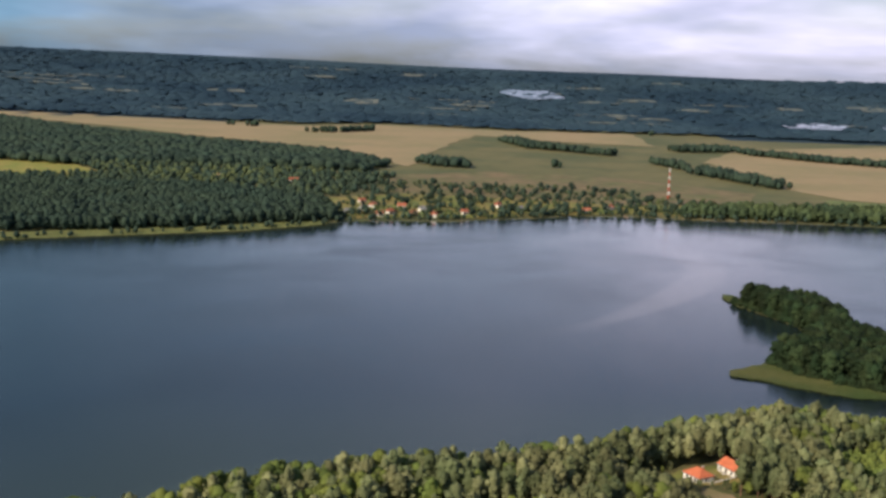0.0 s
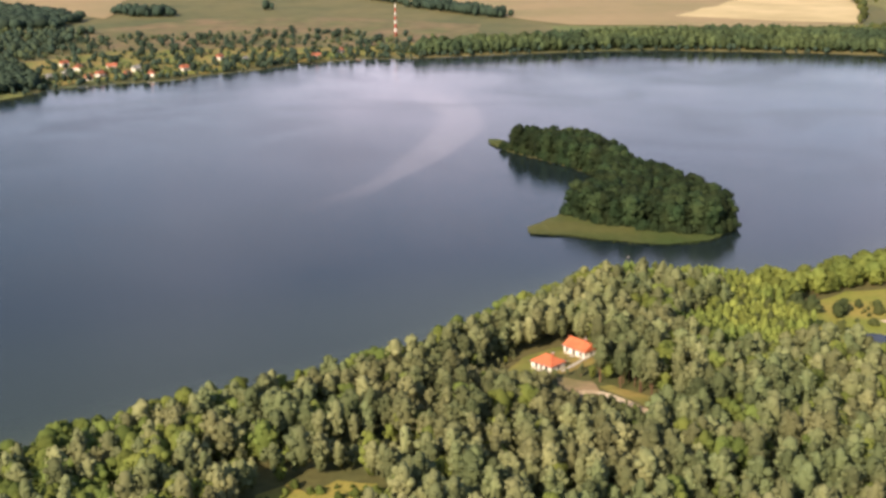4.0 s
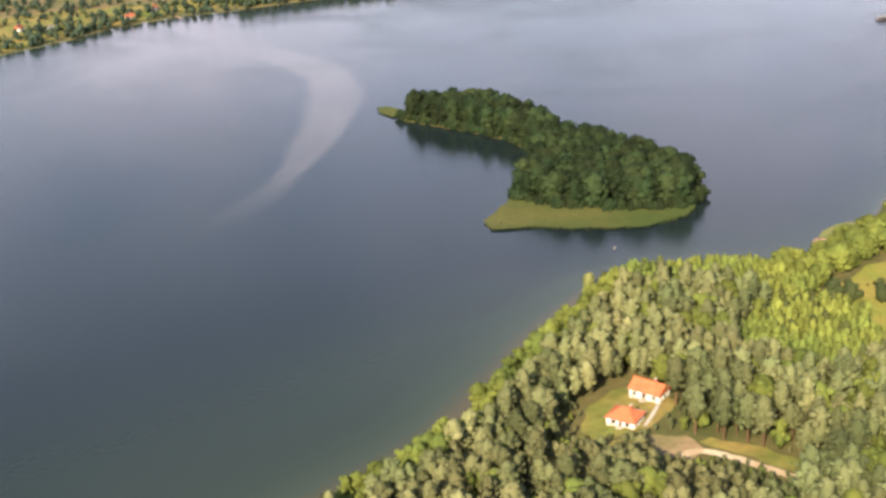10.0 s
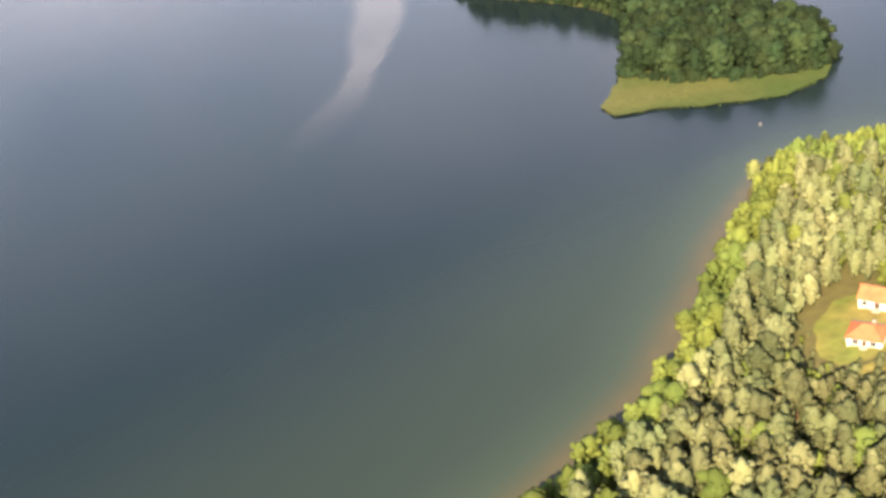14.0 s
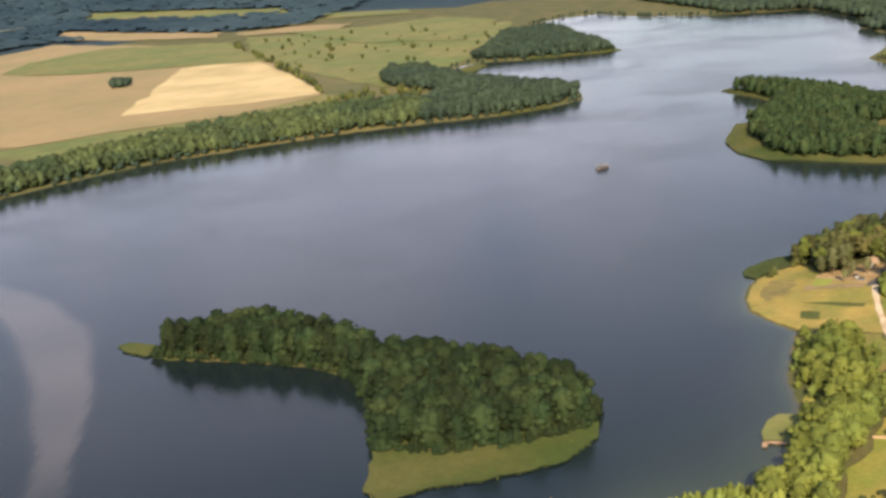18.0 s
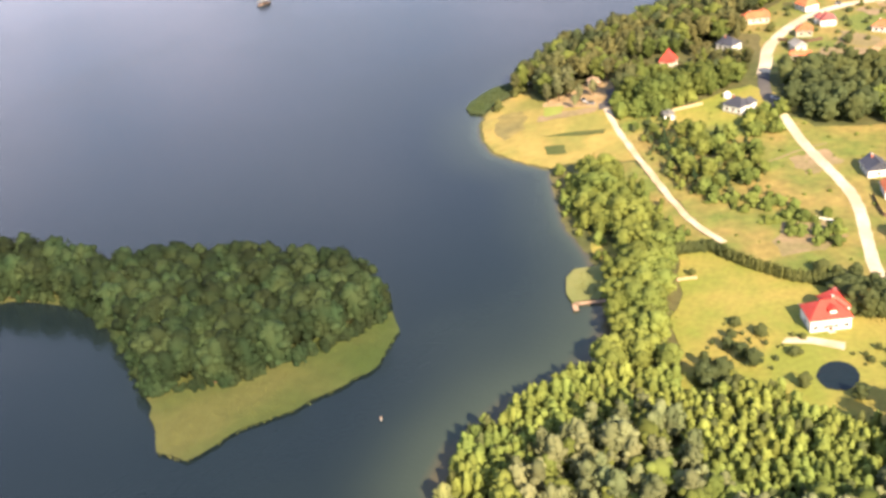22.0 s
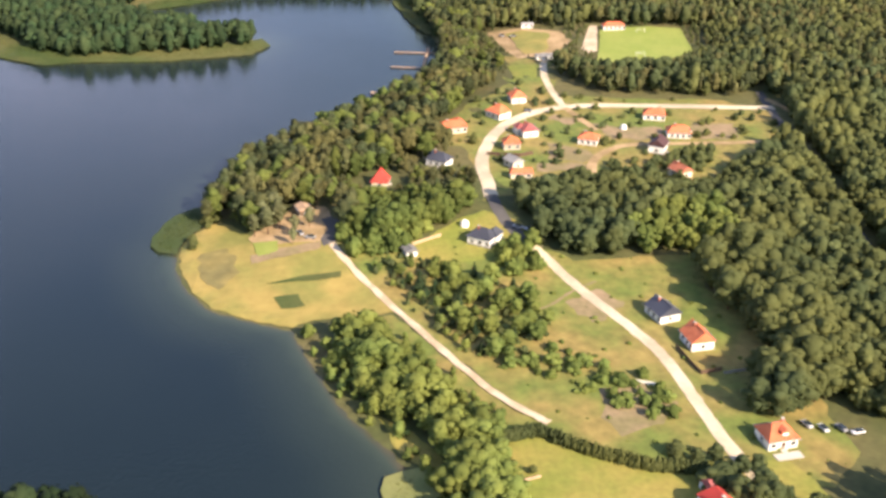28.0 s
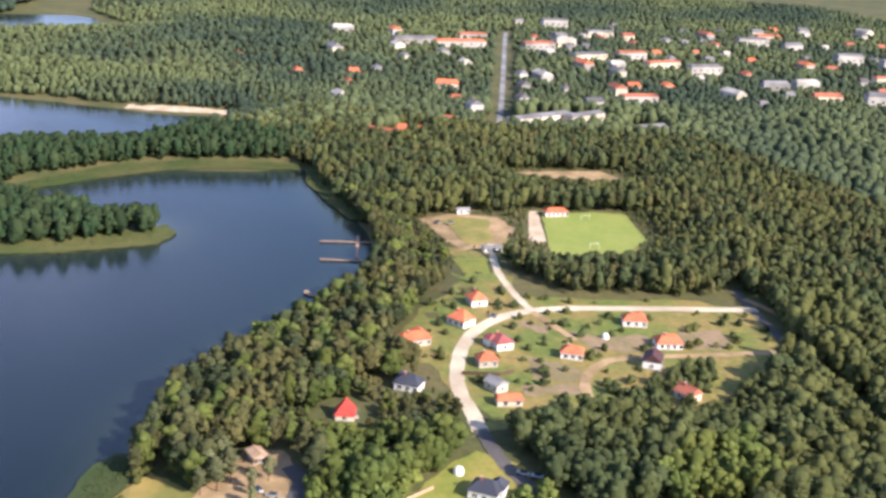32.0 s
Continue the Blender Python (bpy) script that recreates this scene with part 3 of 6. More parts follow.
PITCH_FRONT = [(624, 376), (606, 384), (602, 372), (610, 338), (627, 324), (640, 318), (626, 336)]
SQUARE_FRONT = [(650, 428), (613, 418), (611, 402), (645, 388), (655, 390), (634, 396), (632, 414)]
GREEN_FRONT = [(602, 427), (572, 421), (571, 406), (590, 400), (596, 410), (592, 422)]
BEACH = [(963, 518), (974, 548), (976, 572), (988, 606), (1000, 604), (992, 570), (986, 545), (974, 516)]
GLADES = [BEACH, LAWN, MEADOW, POINT_MEADOW, VILLAGE, PITCH, SAND_SQUARE, GREEN_SQUARE, BARE_STRIP, GARDEN, YARD, CLEARING, KIOSK_YARD, TRACK, YARD_TRACK, VILLAGE_FRONT, PITCH_FRONT, SQUARE_FRONT, GREEN_FRONT, [(293, 490), (284, 480), (272, 472), (263, 474), (270, 480), (280, 486)]]


drape("lawn", LAWN, M_LAWN, 0.16, 8, "sunlit mown lawn round the red-roofed villa", "lawn", wobble=1.2)
drape("meadow", MEADOW, M_MEADOW, 0.10, 8, "rough yellow-green meadow between the tracks", "meadow", wobble=1.5)
drape("point_meadow", POINT_MEADOW, M_DRYGRASS, 0.22, 3.5, "dry mown grass on the bathing point", "meadow", wobble=0.8)
drape("path_verge", [(350, 485), (348, 500), (338, 497), (316, 481), (296, 469), (279, 456), (284, 443), (300, 456), (321, 468)], M_MEADOW, 0.14, 6, "grassy verge between footpath and shore trees", "grass", wobble=0.8)
drape("village_green", VILLAGE, M_MEADOW, 0.10, 10, "grass plots between the new houses", "grass", wobble=1.5)
drape("village_edge", VILLAGE_FRONT, M_MEADOW, 0.13, 8, "overgrown grass at the edge of the plots", "grass", wobble=1.5)
drape("pitch_edge", PITCH_FRONT, M_MEADOW, 0.11, 8, "rough grass beside the pitch", "grass", wobble=1.5)
drape("square_edge", SQUARE_FRONT, M_MEADOW, 0.11, 8, "rough grass beside the sandy square", "grass", wobble=1.5)
drape("green_edge", GREEN_FRONT, M_MEADOW, 0.11, 8, "rough grass below the small lawn", "grass", wobble=1.5)
drape("pitch", PITCH, M_PITCH, 0.14, 10, "bright green sports pitch among pines", "pitch")
drape("sand_square", SAND_SQUARE, M_SAND, 0.14, 10, "pale bare sandy square by the pines", "sand", wobble=1.5)
drape("square_grass", [(684, 418), (688, 408), (682, 392), (656, 396), (642, 400), (640, 411)], M_DRYGRASS, 0.24, 10, "dry grass in the middle of the sandy square", "grass", wobble=1.5)
drape("green_square", GREEN_SQUARE, M_LAWN, 0.12, 10, "small lawn beside the sandy square", "lawn", wobble=1.0)
drape("running_track", TRACK, M_PATH, 0.18, 10, "short sandy running track beside the pitch", "track")
drape("bare_strip", BARE_STRIP, M_SAND, 0.14, 10, "bare sandy strip in the woods", "sand", wobble=2.0)
drape("garden", GARDEN, M_LAWN, 0.15, 7, "garden lawn round the dark-roofed house", "lawn", wobble=1.0)
drape("house_front", HOUSE_FRONT, M_MEADOW, 0.10, 6, "rough grass in front of the forest houses", "grass", wobble=1.0)
drape("yard", YARD, M_MEADOW, 0.10, 6, "lawn round the two forest houses", "lawn", wobble=1.0)
drape("track_verge", [(104, 383), (108, 383), (117, 372), (123, 352), (117, 352), (112, 366), (107, 376)], M_MEADOW, 0.14, 5, "yellow grass strip beside the forest track", "grass", wobble=0.8)
drape("clearing", CLEARING, M_LAWN, 0.10, 7, "yellow grassy clearing in the pine wood", "grass", wobble=1.5)
for outline in ([(498, 416), (488, 400), (482, 397), (474, 404), (478, 418)], [(524, 393), (518, 382), (518, 361), (503, 364), (502, 385)], [(522, 345), (523, 326), (502, 330), (504, 350)], [(464, 424), (472, 424), (473, 404), (464, 404)], [(530, 412), (536, 408), (527, 396), (521, 402)]):
    drape("bare_plot", outline, M_EARTH, 0.20, 6, "bare brown earth of a building plot", "soil", wobble=1.8)
drape("bare_slope", [(304, 425), (307, 411), (296, 404), (285, 410), (279, 422), (288, 427)], M_EARTH, 0.16, 6, "worn bare earth on the meadow slope", "soil", wobble=2.5)
drape("yard_track", [(94, 393), (103, 387), (103, 380), (96, 376), (91, 384)], M_EARTH, 0.16, 4, "brown bare forecourt of the forest houses", "soil", wobble=1.0)

STREET = [(438, 446), (452, 446), (470, 448), (494, 444), (522, 434), (540, 418), (548, 402), (550, 381), (549, 361), (546, 300)]
LANE = [(397, 434), (369, 423), (345, 411), (324, 402), (303, 399), (276, 395), (256, 390)]
FOOTPATH = [(406, 510), (381, 499), (348, 481), (321, 467), (300, 455), (286, 442)]
AVENUE = [(900, 340), (949, 327), (1128, 285), (1394, 224), (1460, 208)]
ribbon("street", STREET, 5.6, M_ROAD, 0.22, "pale gravel street curving between the houses", "road")
ribbon("street_spur", [(548, 402), (571, 405), (600, 406), (640, 400)], 3.6, M_ROAD, 0.26, "pale gravel spur of the street", "road")
ribbon("street_loop", [(462, 402), (476, 400), (488, 392), (497, 380), (497, 340), (500, 312)], 4.0, M_SAND, 0.24, "sandy turning loop between building plots", "road")
ribbon("street_link", [(546, 402), (534, 398), (514, 392)], 3.5, M_SAND, 0.30, "sandy drive to a house", "road")
ribbon("street_end", [(440, 446), (432, 445), (414, 442), (399, 435)], 5.0, M_ASPHALT, 0.24, "dark asphalt end of the village street", "road")
ribbon("lane", LANE, 4.1, M_ROAD, 0.20, "white gravel lane across the meadow", "road")
drape("lane_bare", [(357, 428), (366, 416), (357, 408), (343, 418), (348, 425)], M_EARTH, 0.17, 4, "bare trodden earth beside the lane", "soil", wobble=1.5)
ribbon("side_path", [(346, 444), (352, 437), (356, 431), (363, 426), (371, 415)], 1.1, M_EARTH, 0.19, "faint sandy track crossing the lane", "path", step=3.0)
ribbon("footpath", FOOTPATH, 2.5, M_PATH, 0.42, "narrow pale footpath to the bathing point", "path")
ribbon("forest_track", [(95, 379), (101, 380), (106, 373), (111, 362), (116, 350), (120, 338)], 2.8, M_PATH, 0.24, "sandy track through the pine wood", "road")
ribbon("garden_path", [(110, 407), (104, 402), (97, 397)], 1.1, M_CONCRETE, 0.24, "narrow paved path between the forest houses", "path", step=2.0, wobble=0.05)
ribbon("avenue", AVENUE, 4.5, M_GREYROOF, 0.3, "straight grey avenue into the town", "road")
ribbon("forest_ride", [(560, 300), (520, 285), (480, 282), (440, 290)], 4.0, M_SAND, 0.2, "sandy forest ride along the plots", "road")
drape("far_beach", BEACH, M_PATH, 0.3, 6, "pale sandy beach on the far cove", "sand", wobble=1.0)
ribbon("far_lane", [(1180, 420), (1330, 390)], 8.0, M_ASPHALT, 0.3, "grey road at the edge of the town", "road")
ROADS = [[(572, 300), (538, 303), (500, 305), (455, 306), (420, 309), (380, 312)], STREET, LANE, FOOTPATH, [(440, 446), (414, 442), (399, 435)], [(548, 402), (571, 405), (640, 400)]]

drape("stubble_field", [(479, 1385), (569, 1350), (670, 1285), (802, 1284), (951, 1515), (1212, 1945), (1250, 2585), (900, 2450), (560, 2250), (420, 1900), (430, 1520)], M_STUBBLE, 0.5, 60, "wide tan stubble field above the lake", "field", wobble=6)
# sun patch on the field, laid on as a paler sheet
drape("grain_field", [(640, 1440), (725, 1345), (806, 1292), (945, 1512), (1080, 1740), (960, 1760), (800, 1600)], M_SUNPATCH, 0.9, 50, "stretch of field with sunlight from a cloud gap in its colour", "field", wobble=5)
drape("green_band", [(880, 2140), (890, 1960), (974, 1799), (1040, 1650), (1140, 1830), (1262, 2020), (1180, 2300), (1000, 2260)], M_GREENFIELD, 1.2, 50, "dull green field beyond the bright stretch", "field", wobble=6)
drape("green_strip", [(440, 1300), (560, 1275), (690, 1215), (800, 1245), (802, 1280), (670, 1280), (569, 1342), (450, 1380)], M_GREENFIELD, 0.5, 40, "green grass strip below the stubble", "field", wobble=4)
drape("west_stubble", [(-1300, 2700), (-797, 2690), (-333, 2560), (-153, 2700), (137, 2617), (420, 2640), (400, 2250), (180, 2320), (60, 2420), (-30, 1900), (-53, 1640), (-160, 1900), (-334, 2042), (-515, 2186), (-781, 2425), (-1300, 2600)], M_STUBBLE, 0.6, 80, "long tan stubble field behind the woods", "field", wobble=8)
drape("north_meadow", [(1328, 2054), (1500, 1560), (1320, 1420), (1120, 1300), (1040, 1300), (919, 1250), (850, 1240), (975, 1535), (1150, 1830)], M_GREENFIELD, 0.6, 60, "yellow-green meadow behind the headland", "field", wobble=6)
WEST_CLEARING = [(-720, 1400), (-600, 1535), (-490, 1525), (-430, 1440), (-385, 1400), (-450, 1368), (-520, 1340), (-660, 1335)]
drape("west_clearing", WEST_CLEARING, M_LAWN, 0.5, 50, "bright green clearing between woods", "field", wobble=5)
far_rng = random.Random(9)
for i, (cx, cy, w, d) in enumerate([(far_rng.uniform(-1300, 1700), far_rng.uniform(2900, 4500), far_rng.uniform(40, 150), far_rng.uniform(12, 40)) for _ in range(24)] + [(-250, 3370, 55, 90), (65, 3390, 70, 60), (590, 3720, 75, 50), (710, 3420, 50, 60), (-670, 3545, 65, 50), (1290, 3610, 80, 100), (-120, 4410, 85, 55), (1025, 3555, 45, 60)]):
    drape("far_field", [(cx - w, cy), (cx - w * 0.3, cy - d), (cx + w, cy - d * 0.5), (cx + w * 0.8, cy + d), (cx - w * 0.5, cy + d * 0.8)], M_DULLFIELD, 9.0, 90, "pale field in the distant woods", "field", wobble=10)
FIELD_BANDS = [
    (M_STUBBLE, [(1418, 2822), (1425, 2483), (1422, 2233), (1330, 2136), (1303, 2428), (1316, 2702)]),
    (M_STUBBLE, [(1396, 2166), (1498, 2099), (1521, 1964), (1431, 1903), (1353, 2081)]),
    (M_GREENFIELD, [(1388, 2009), (1455, 1869), (1601, 1802), (1523, 1606), (1256, 1461), (1231, 1649)]),
    (M_GREENFIELD, [(1692, 3157), (1783, 2838), (1835, 2509), (1741, 2385), (1638, 2646), (1570, 2942)]),
    (M_GREENFIELD, [(1738, 2287), (1772, 2045), (1692, 1956), (1626, 2135)])]
for cover, outline in FIELD_BANDS:
    drape("field_band", outline, cover, 1.4, 60, "long field between the distant woods", "field", wobble=8)
for outline in ([(165, 3870), (203, 3990), (336, 3990), (372, 3730), (256, 3650), (209, 3742)], [(850, 3010), (964, 3090), (1035, 3031), (970, 2895), (854, 2919)], [(1085, 2996), (1150, 3040), (1110, 2900)]):
    drape("far_lake", outline, M_WATER, 10.0, 90, "small distant lake among dark woods", "water")

drape("bare_patch", [(364, 525), (366, 517), (358, 514), (356, 522)], M_REED, 0.34, 5, "darker bare patch on the bathing meadow", "soil", wobble=0.6)
drape("grass_bank", [(373, 529), (378, 516), (380, 503), (376, 503), (374, 515)], M_REED, 0.36, 5, "low grassy bank across the bathing meadow", "grass", wobble=0.4)
drape("bath_lawn", [(404, 536), (404, 527), (396, 526), (393, 533)], M_PITCH, 0.46, 5, "small green lawn by the kiosk", "lawn", wobble=0.4)
drape("bath_sand", KIOSK_YARD, M_SAND, 0.32, 5, "reddish sandy yard by the bathing kiosk", "sand", wobble=0.8)
drape("earth_bank", [(388, 535), (391, 524), (396, 511), (401, 511), (398, 524), (394, 536)], M_EARTH, 0.40, 3, "reddish earth strip between meadow and kiosk yard", "soil", wobble=0.5)
drape("kiosk_drive", [(397, 510), (402, 504), (414, 502), (421, 508), (419, 512), (410, 509), (403, 511)], M_ASPHALT, 0.44, 4, "dark asphalt turning place by the kiosk", "road", wobble=0.3)
drape("worn_meadow", [(398, 554), (388, 554), (377, 551), (370, 544), (380, 539), (392, 540), (401, 545)], M_WORN, 0.34, 4, "worn darker grass on the point", "grass", wobble=1.5)
drape("pond", [(213 + 7.2 * math.cos(k * 0.45), 402 + 5.6 * math.sin(k * 0.45)) for k in range(14)], M_WATER, 0.24, 5, "small dark garden pond on the villa lawn", "water", wobble=0.4)
drape("villa_paving", [(227, 418), (230, 417), (231.5, 410), (230, 401), (226, 401), (228, 410)], M_PATH, 0.26, 6, "pale paved terrace in front of the villa", "paving")
drape("shore_clearing", [(293, 490), (284, 480), (272, 472), (263, 474), (270, 480), (280, 486)], M_LAWN, 0.14, 5, "grassy gap in the shore trees", "grass", wobble=0.8)
ribbon("forest_ditch", [(572, 300), (538, 303), (500, 305), (455, 306), (420, 309), (380, 312)], 4.0, M_ASPHALT, 0.12, "dark ride between the plots and the wood", "path")

drape("hamlet_green", [(-95, 1096), (-46, 1118), (8, 1122), (91, 1166), (188, 1206), (250, 1200), (290, 1290), (200, 1300), (60, 1310), (-60, 1290), (-130, 1230)], M_MEADOW, 0.4, 40, "overgrown gardens of the lakeside hamlet", "grass", wobble=6)
drape("slope_green", [(-150, 1270), (-60, 1300), (-60, 1480), (-200, 1540), (-420, 1490), (-640, 1480), (-700, 1270), (-350, 1275), (-235, 1268)], M_GROUND, 0.4, 40, "green scrubby slope between the dark woods", "grass", wobble=8)
drape("heath", [(-60, 1300), (60, 1290), (200, 1260), (330, 1290), (380, 1420), (250, 1560), (60, 1600), (-80, 1500)], M_HEATH, 0.5, 40, "brown heath with low scrub above the hamlet", "heath", wobble=8)

# ---- reed beds ----
def reed_bed(outline, label, seed, h=1.2, density=1.6, mat=M_REED):
    rng = np.random.default_rng(seed)
    xs, ys = [p[0] for p in outline], [p[1] for p in outline]
    area = (max(xs) - min(xs)) * (max(ys) - min(ys))
    n = int(min(area * density, 30000))
    x, y = rng.uniform(min(xs), max(xs), n), rng.uniform(min(ys), max(ys), n)
    k = inside(outline, x, y)
    x, y = x[k], y[k]
    hh = h * rng.uniform(0.8, 1.1, len(x)) * (0.45 + 0.55 * smooth(edge_distance(outline, x, y), 0, 3))
    a, w = rng.uniform(0, math.pi, len(x)), rng.uniform(0.15, 0.34, len(x))
    lean = rng.uniform(-0.3, 0.3, (2, len(x)))
    z = np.maximum(height(x, y), -0.05)
    p0 = np.stack([x - np.cos(a) * w, y - np.sin(a) * w, z], 1)
    p1 = np.stack([x + np.cos(a) * w, y + np.sin(a) * w, z], 1)
    p2 = np.stack([x + lean[0] + np.cos(a) * w * 0.7, y + lean[1] + np.sin(a) * w * 0.7, z + hh], 1)
    p3 = np.stack([x + lean[0] - np.cos(a) * w * 0.7, y + lean[1] - np.sin(a) * w * 0.7, z + hh * 0.9], 1)
    base = np.arange(len(x)) * 4
    v = np.stack([p0, p1, p2, p3], 1).reshape(-1, 3)
    q = np.stack([base, base + 1, base + 2, base + 3], 1)
    bed = tagged(new("reeds", mesh_arrays("reeds", v, q, mat)), label, "reeds", "", "stuff")
    drape("reed_mat", outline, mat, 0.8, 6, "dense floor of reed stems", "reeds", "stuff", wobble=0.8)
    return bed


reed_bed(REEDS_ISLAND, "broad green reed bed fringing the wooded island", 1)
reed_bed([(-160, 340), (-122, 378), (-108, 371), (-100, 360), (-118, 350)], "bright reeds beyond the pine wood", 14)
reed_bed([(189, 756), (188, 768), (191, 781), (197, 779), (201, 764), (198, 754)], "small reed tuft at the island's tip", 2)
reed_bed([(268, 478), (264, 488), (254, 488), (243, 483), (246, 475), (258, 473)], "pale round reed patch beside the jetty", 3, 1.2, 1.6, M_PALEREED)
reed_bed([(399, 563), (400, 570), (406, 574), (414, 574), (424, 572), (433, 569), (441, 562), (436, 555), (424, 556), (410, 562)], "dark green sedge and reeds off the bathing point", 4, 1.4, 1.6, M_SEDGE)
reed_bed([(640, 652), (634, 672), (650, 702), (684, 730), (748, 755), (760, 742), (700, 712), (672, 684), (658, 650)], "broad reed bed on the peninsula's end", 5)
reed_bed([(640, 652), (658, 650), (664, 600), (676, 572), (690, 560), (676, 554), (656, 562), (642, 606)], "narrow reed fringe along the peninsula", 6)
reed_bed([(840, 764), (870, 800), (896, 846), (912, 842), (892, 796), (866, 762)], "thin reed spit at the peninsula", 7)
reed_bed([(752, 646), (764, 646), (786, 626), (814, 590), (823, 557), (824, 518), (819, 484), (808, 486), (808, 536), (802, 566), (782, 600), (762, 626)], "long reed belt behind the quiet cove", 8)
reed_bed([(700, 452), (740, 460), (800, 474), (806, 480), (780, 484), (735, 474), (700, 464)], "reeds along the cove's bank", 9)
# the paler reed colour stands in for sunlight on this strip
reed_bed([(-360, 900), (-273, 946), (-174, 996), (-112, 1050), (-104, 1068), (-116, 1074), (-190, 1020), (-290, 970), (-370, 925)], "green reed spit along the far wood, sunlight in its pale colour", 10, 1.2, 1.6, M_PALEREED)
reed_bed([(735, 990), (790, 962), (800, 968), (760, 994)], "short reed strip by the dark headland", 11)
reed_bed([(1089, 1210), (1144, 1136), (1172, 1130), (1182, 1146), (1150, 1160), (1100, 1224)], "reeds in front of the second headland", 12)
reed_bed([(930, 1120), (985, 1250), (1010, 1262), (1050, 1262), (1040, 1240), (980, 1215)], "yellow reeds at the bay's head", 13)

# ---- trees ----
def rand_unit(rng, n):
    v = rng.normal(size=(n, 3))
    return v / np.linalg.norm(v, axis=1, keepdims=True)


LOBE_V = np.array([(math.cos(a) * math.cos(e), math.sin(a) * math.cos(e), math.sin(e)) for e in (-0.46, 0.46) for a in [k * math.tau / 5 + (e > 0) * math.tau / 10 for k in range(5)]] + [(0, 0, -1), (0, 0, 1)])
LOBE_F = np.array([(i, (i + 1) % 5, 5 + i) for i in range(5)] + [((i + 1) % 5, 5 + (i + 1) % 5, 5 + i) for i in range(5)] + [((i + 1) % 5, i, 10) for i in range(5)] + [(5 + i, 5 + (i + 1) % 5, 11) for i in range(5)])
# outlines of crowns of unit height: height and radius
PROFILES = {
    "pine": [(0.30, 0.06), (0.42, 0.15), (0.58, 0.195), (0.76, 0.185), (0.90, 0.125), (0.975, 0)],
    "spruce": [(0.04, 0.10), (0.12, 0.20), (0.32, 0.165), (0.55, 0.11), (0.78, 0.055), (1.0, 0)],
    "young": [(0.05, 0.08), (0.18, 0.19), (0.40, 0.22), (0.64, 0.19), (0.84, 0.12), (0.985, 0)],
    "leaf": [(0.10, 0.08), (0.24, 0.20), (0.44, 0.26), (0.66, 0.255), (0.86, 0.19), (0.965, 0)],
    "shrub": [(0.0, 0.26), (0.16, 0.46), (0.42, 0.50), (0.68, 0.36), (0.88, 0.18), (0.98, 0)]}


def crown_mesh(kind, rng, cards, size, segs=7, lobes=7):
    """A crown of many small leaf sprays on ragged boughs round an uneven inner mass: points and triangles, unit height."""
    prof = PROFILES[kind]
    zs, rs = np.array(prof).T
    rings = list(range(len(prof) - 1)) if segs > 5 else [0, 2, 4]
    bend = rng.uniform(-0.05, 0.05, 2)
    V, T = [], []
    for j, i in enumerate(rings):
        a = np.arange(segs) * 2 * math.pi / segs + j * 0.45 + rng.uniform(-0.2, 0.2, segs)
        r = rs[i] * rng.uniform(0.66, 1.2, segs) * (0.80 if lobes else 1.06)
        z = zs[i] + rng.uniform(-0.05, 0.05, segs)
        V.append(np.column_stack([np.cos(a) * r + bend[0] * zs[i], np.sin(a) * r + bend[1] * zs[i], z]))
        if j:
            lo, hi = (j - 1) * segs, j * segs
            for k in range(segs):
                m = (k + 1) % segs
                T += [(lo + k, lo + m, hi + k), (lo + m, hi + m, hi + k)]
    n0 = segs * len(rings)
    V.append(np.array([(0, 0, zs[0] - 0.01), (bend[0], bend[1], 0.985)]))
    T += [((k + 1) % segs, k, n0) for k in range(segs)]
    T += [(n0 - segs + k, n0 - segs + (k + 1) % segs, n0 + 1) for k in range(segs)]
    n0 += 2
    T = np.array(T)
    for i in range(lobes):
        z = zs[1] + (zs[-2] + 0.03 - zs[1]) * (i + rng.random()) / lobes
        r = float(np.interp(z, zs, rs))
        a, reach, big = i * 2.4 + rng.uniform(-0.5, 0.5), r * rng.uniform(0.55, 0.95), max(0.05, r) * rng.uniform(0.42, 0.62)
        shape = np.array((big, big, big * (0.65 if kind in ("pine", "spruce") else 0.85)))
        V.append(LOBE_V * shape * rng.uniform(0.78, 1.2, (12, 1)) + np.array((math.cos(a) * reach + bend[0] * z, math.sin(a) * reach + bend[1] * z, z)))
        T = np.concatenate([T, LOBE_F + n0])
        n0 += 12
    if cards:
        boughs = 14
        za = zs[0] + (zs[-1] - zs[0]) * (0.12 + 0.82 * (np.arange(boughs) + rng.random(boughs)) / boughs)
        aa = np.arange(boughs) * 2.4 + rng.uniform(-0.6, 0.6, boughs)
        ra = np.interp(za, zs, rs)
        reach = ra * rng.uniform(0.72, 1.15 if kind != "pine" else 1.3, boughs)
        node = np.column_stack([np.cos(aa) * reach + bend[0] * za, np.sin(aa) * reach + bend[1] * za, za])
        puff = np.clip(ra * 0.5, 0.035, 0.2)
        pick = rng.integers(0, boughs, cards)
        d = rand_unit(rng, cards)
        flat = np.array((1, 1, 0.55 if kind in ("pine", "spruce") else 0.8))
        pos = node[pick] + d * flat * puff[pick][:, None] * rng.uniform(0.4, 1.15, (cards, 1))
        loose = rng.random(cards) < 0.35
        zl = rng.uniform(zs[0], zs[-1], cards)
        al, rl = rng.uniform(0, 2 * math.pi, cards), np.interp(zl, zs, rs) * rng.uniform(0.85, 1.1, cards)
        pos[loose] = np.column_stack([np.cos(al) * rl + bend[0] * zl, np.sin(al) * rl + bend[1] * zl, zl])[loose]
        out = pos * np.array((1, 1, 0)) / np.maximum(np.linalg.norm(pos[:, :2], axis=1, keepdims=True), 1e-4)
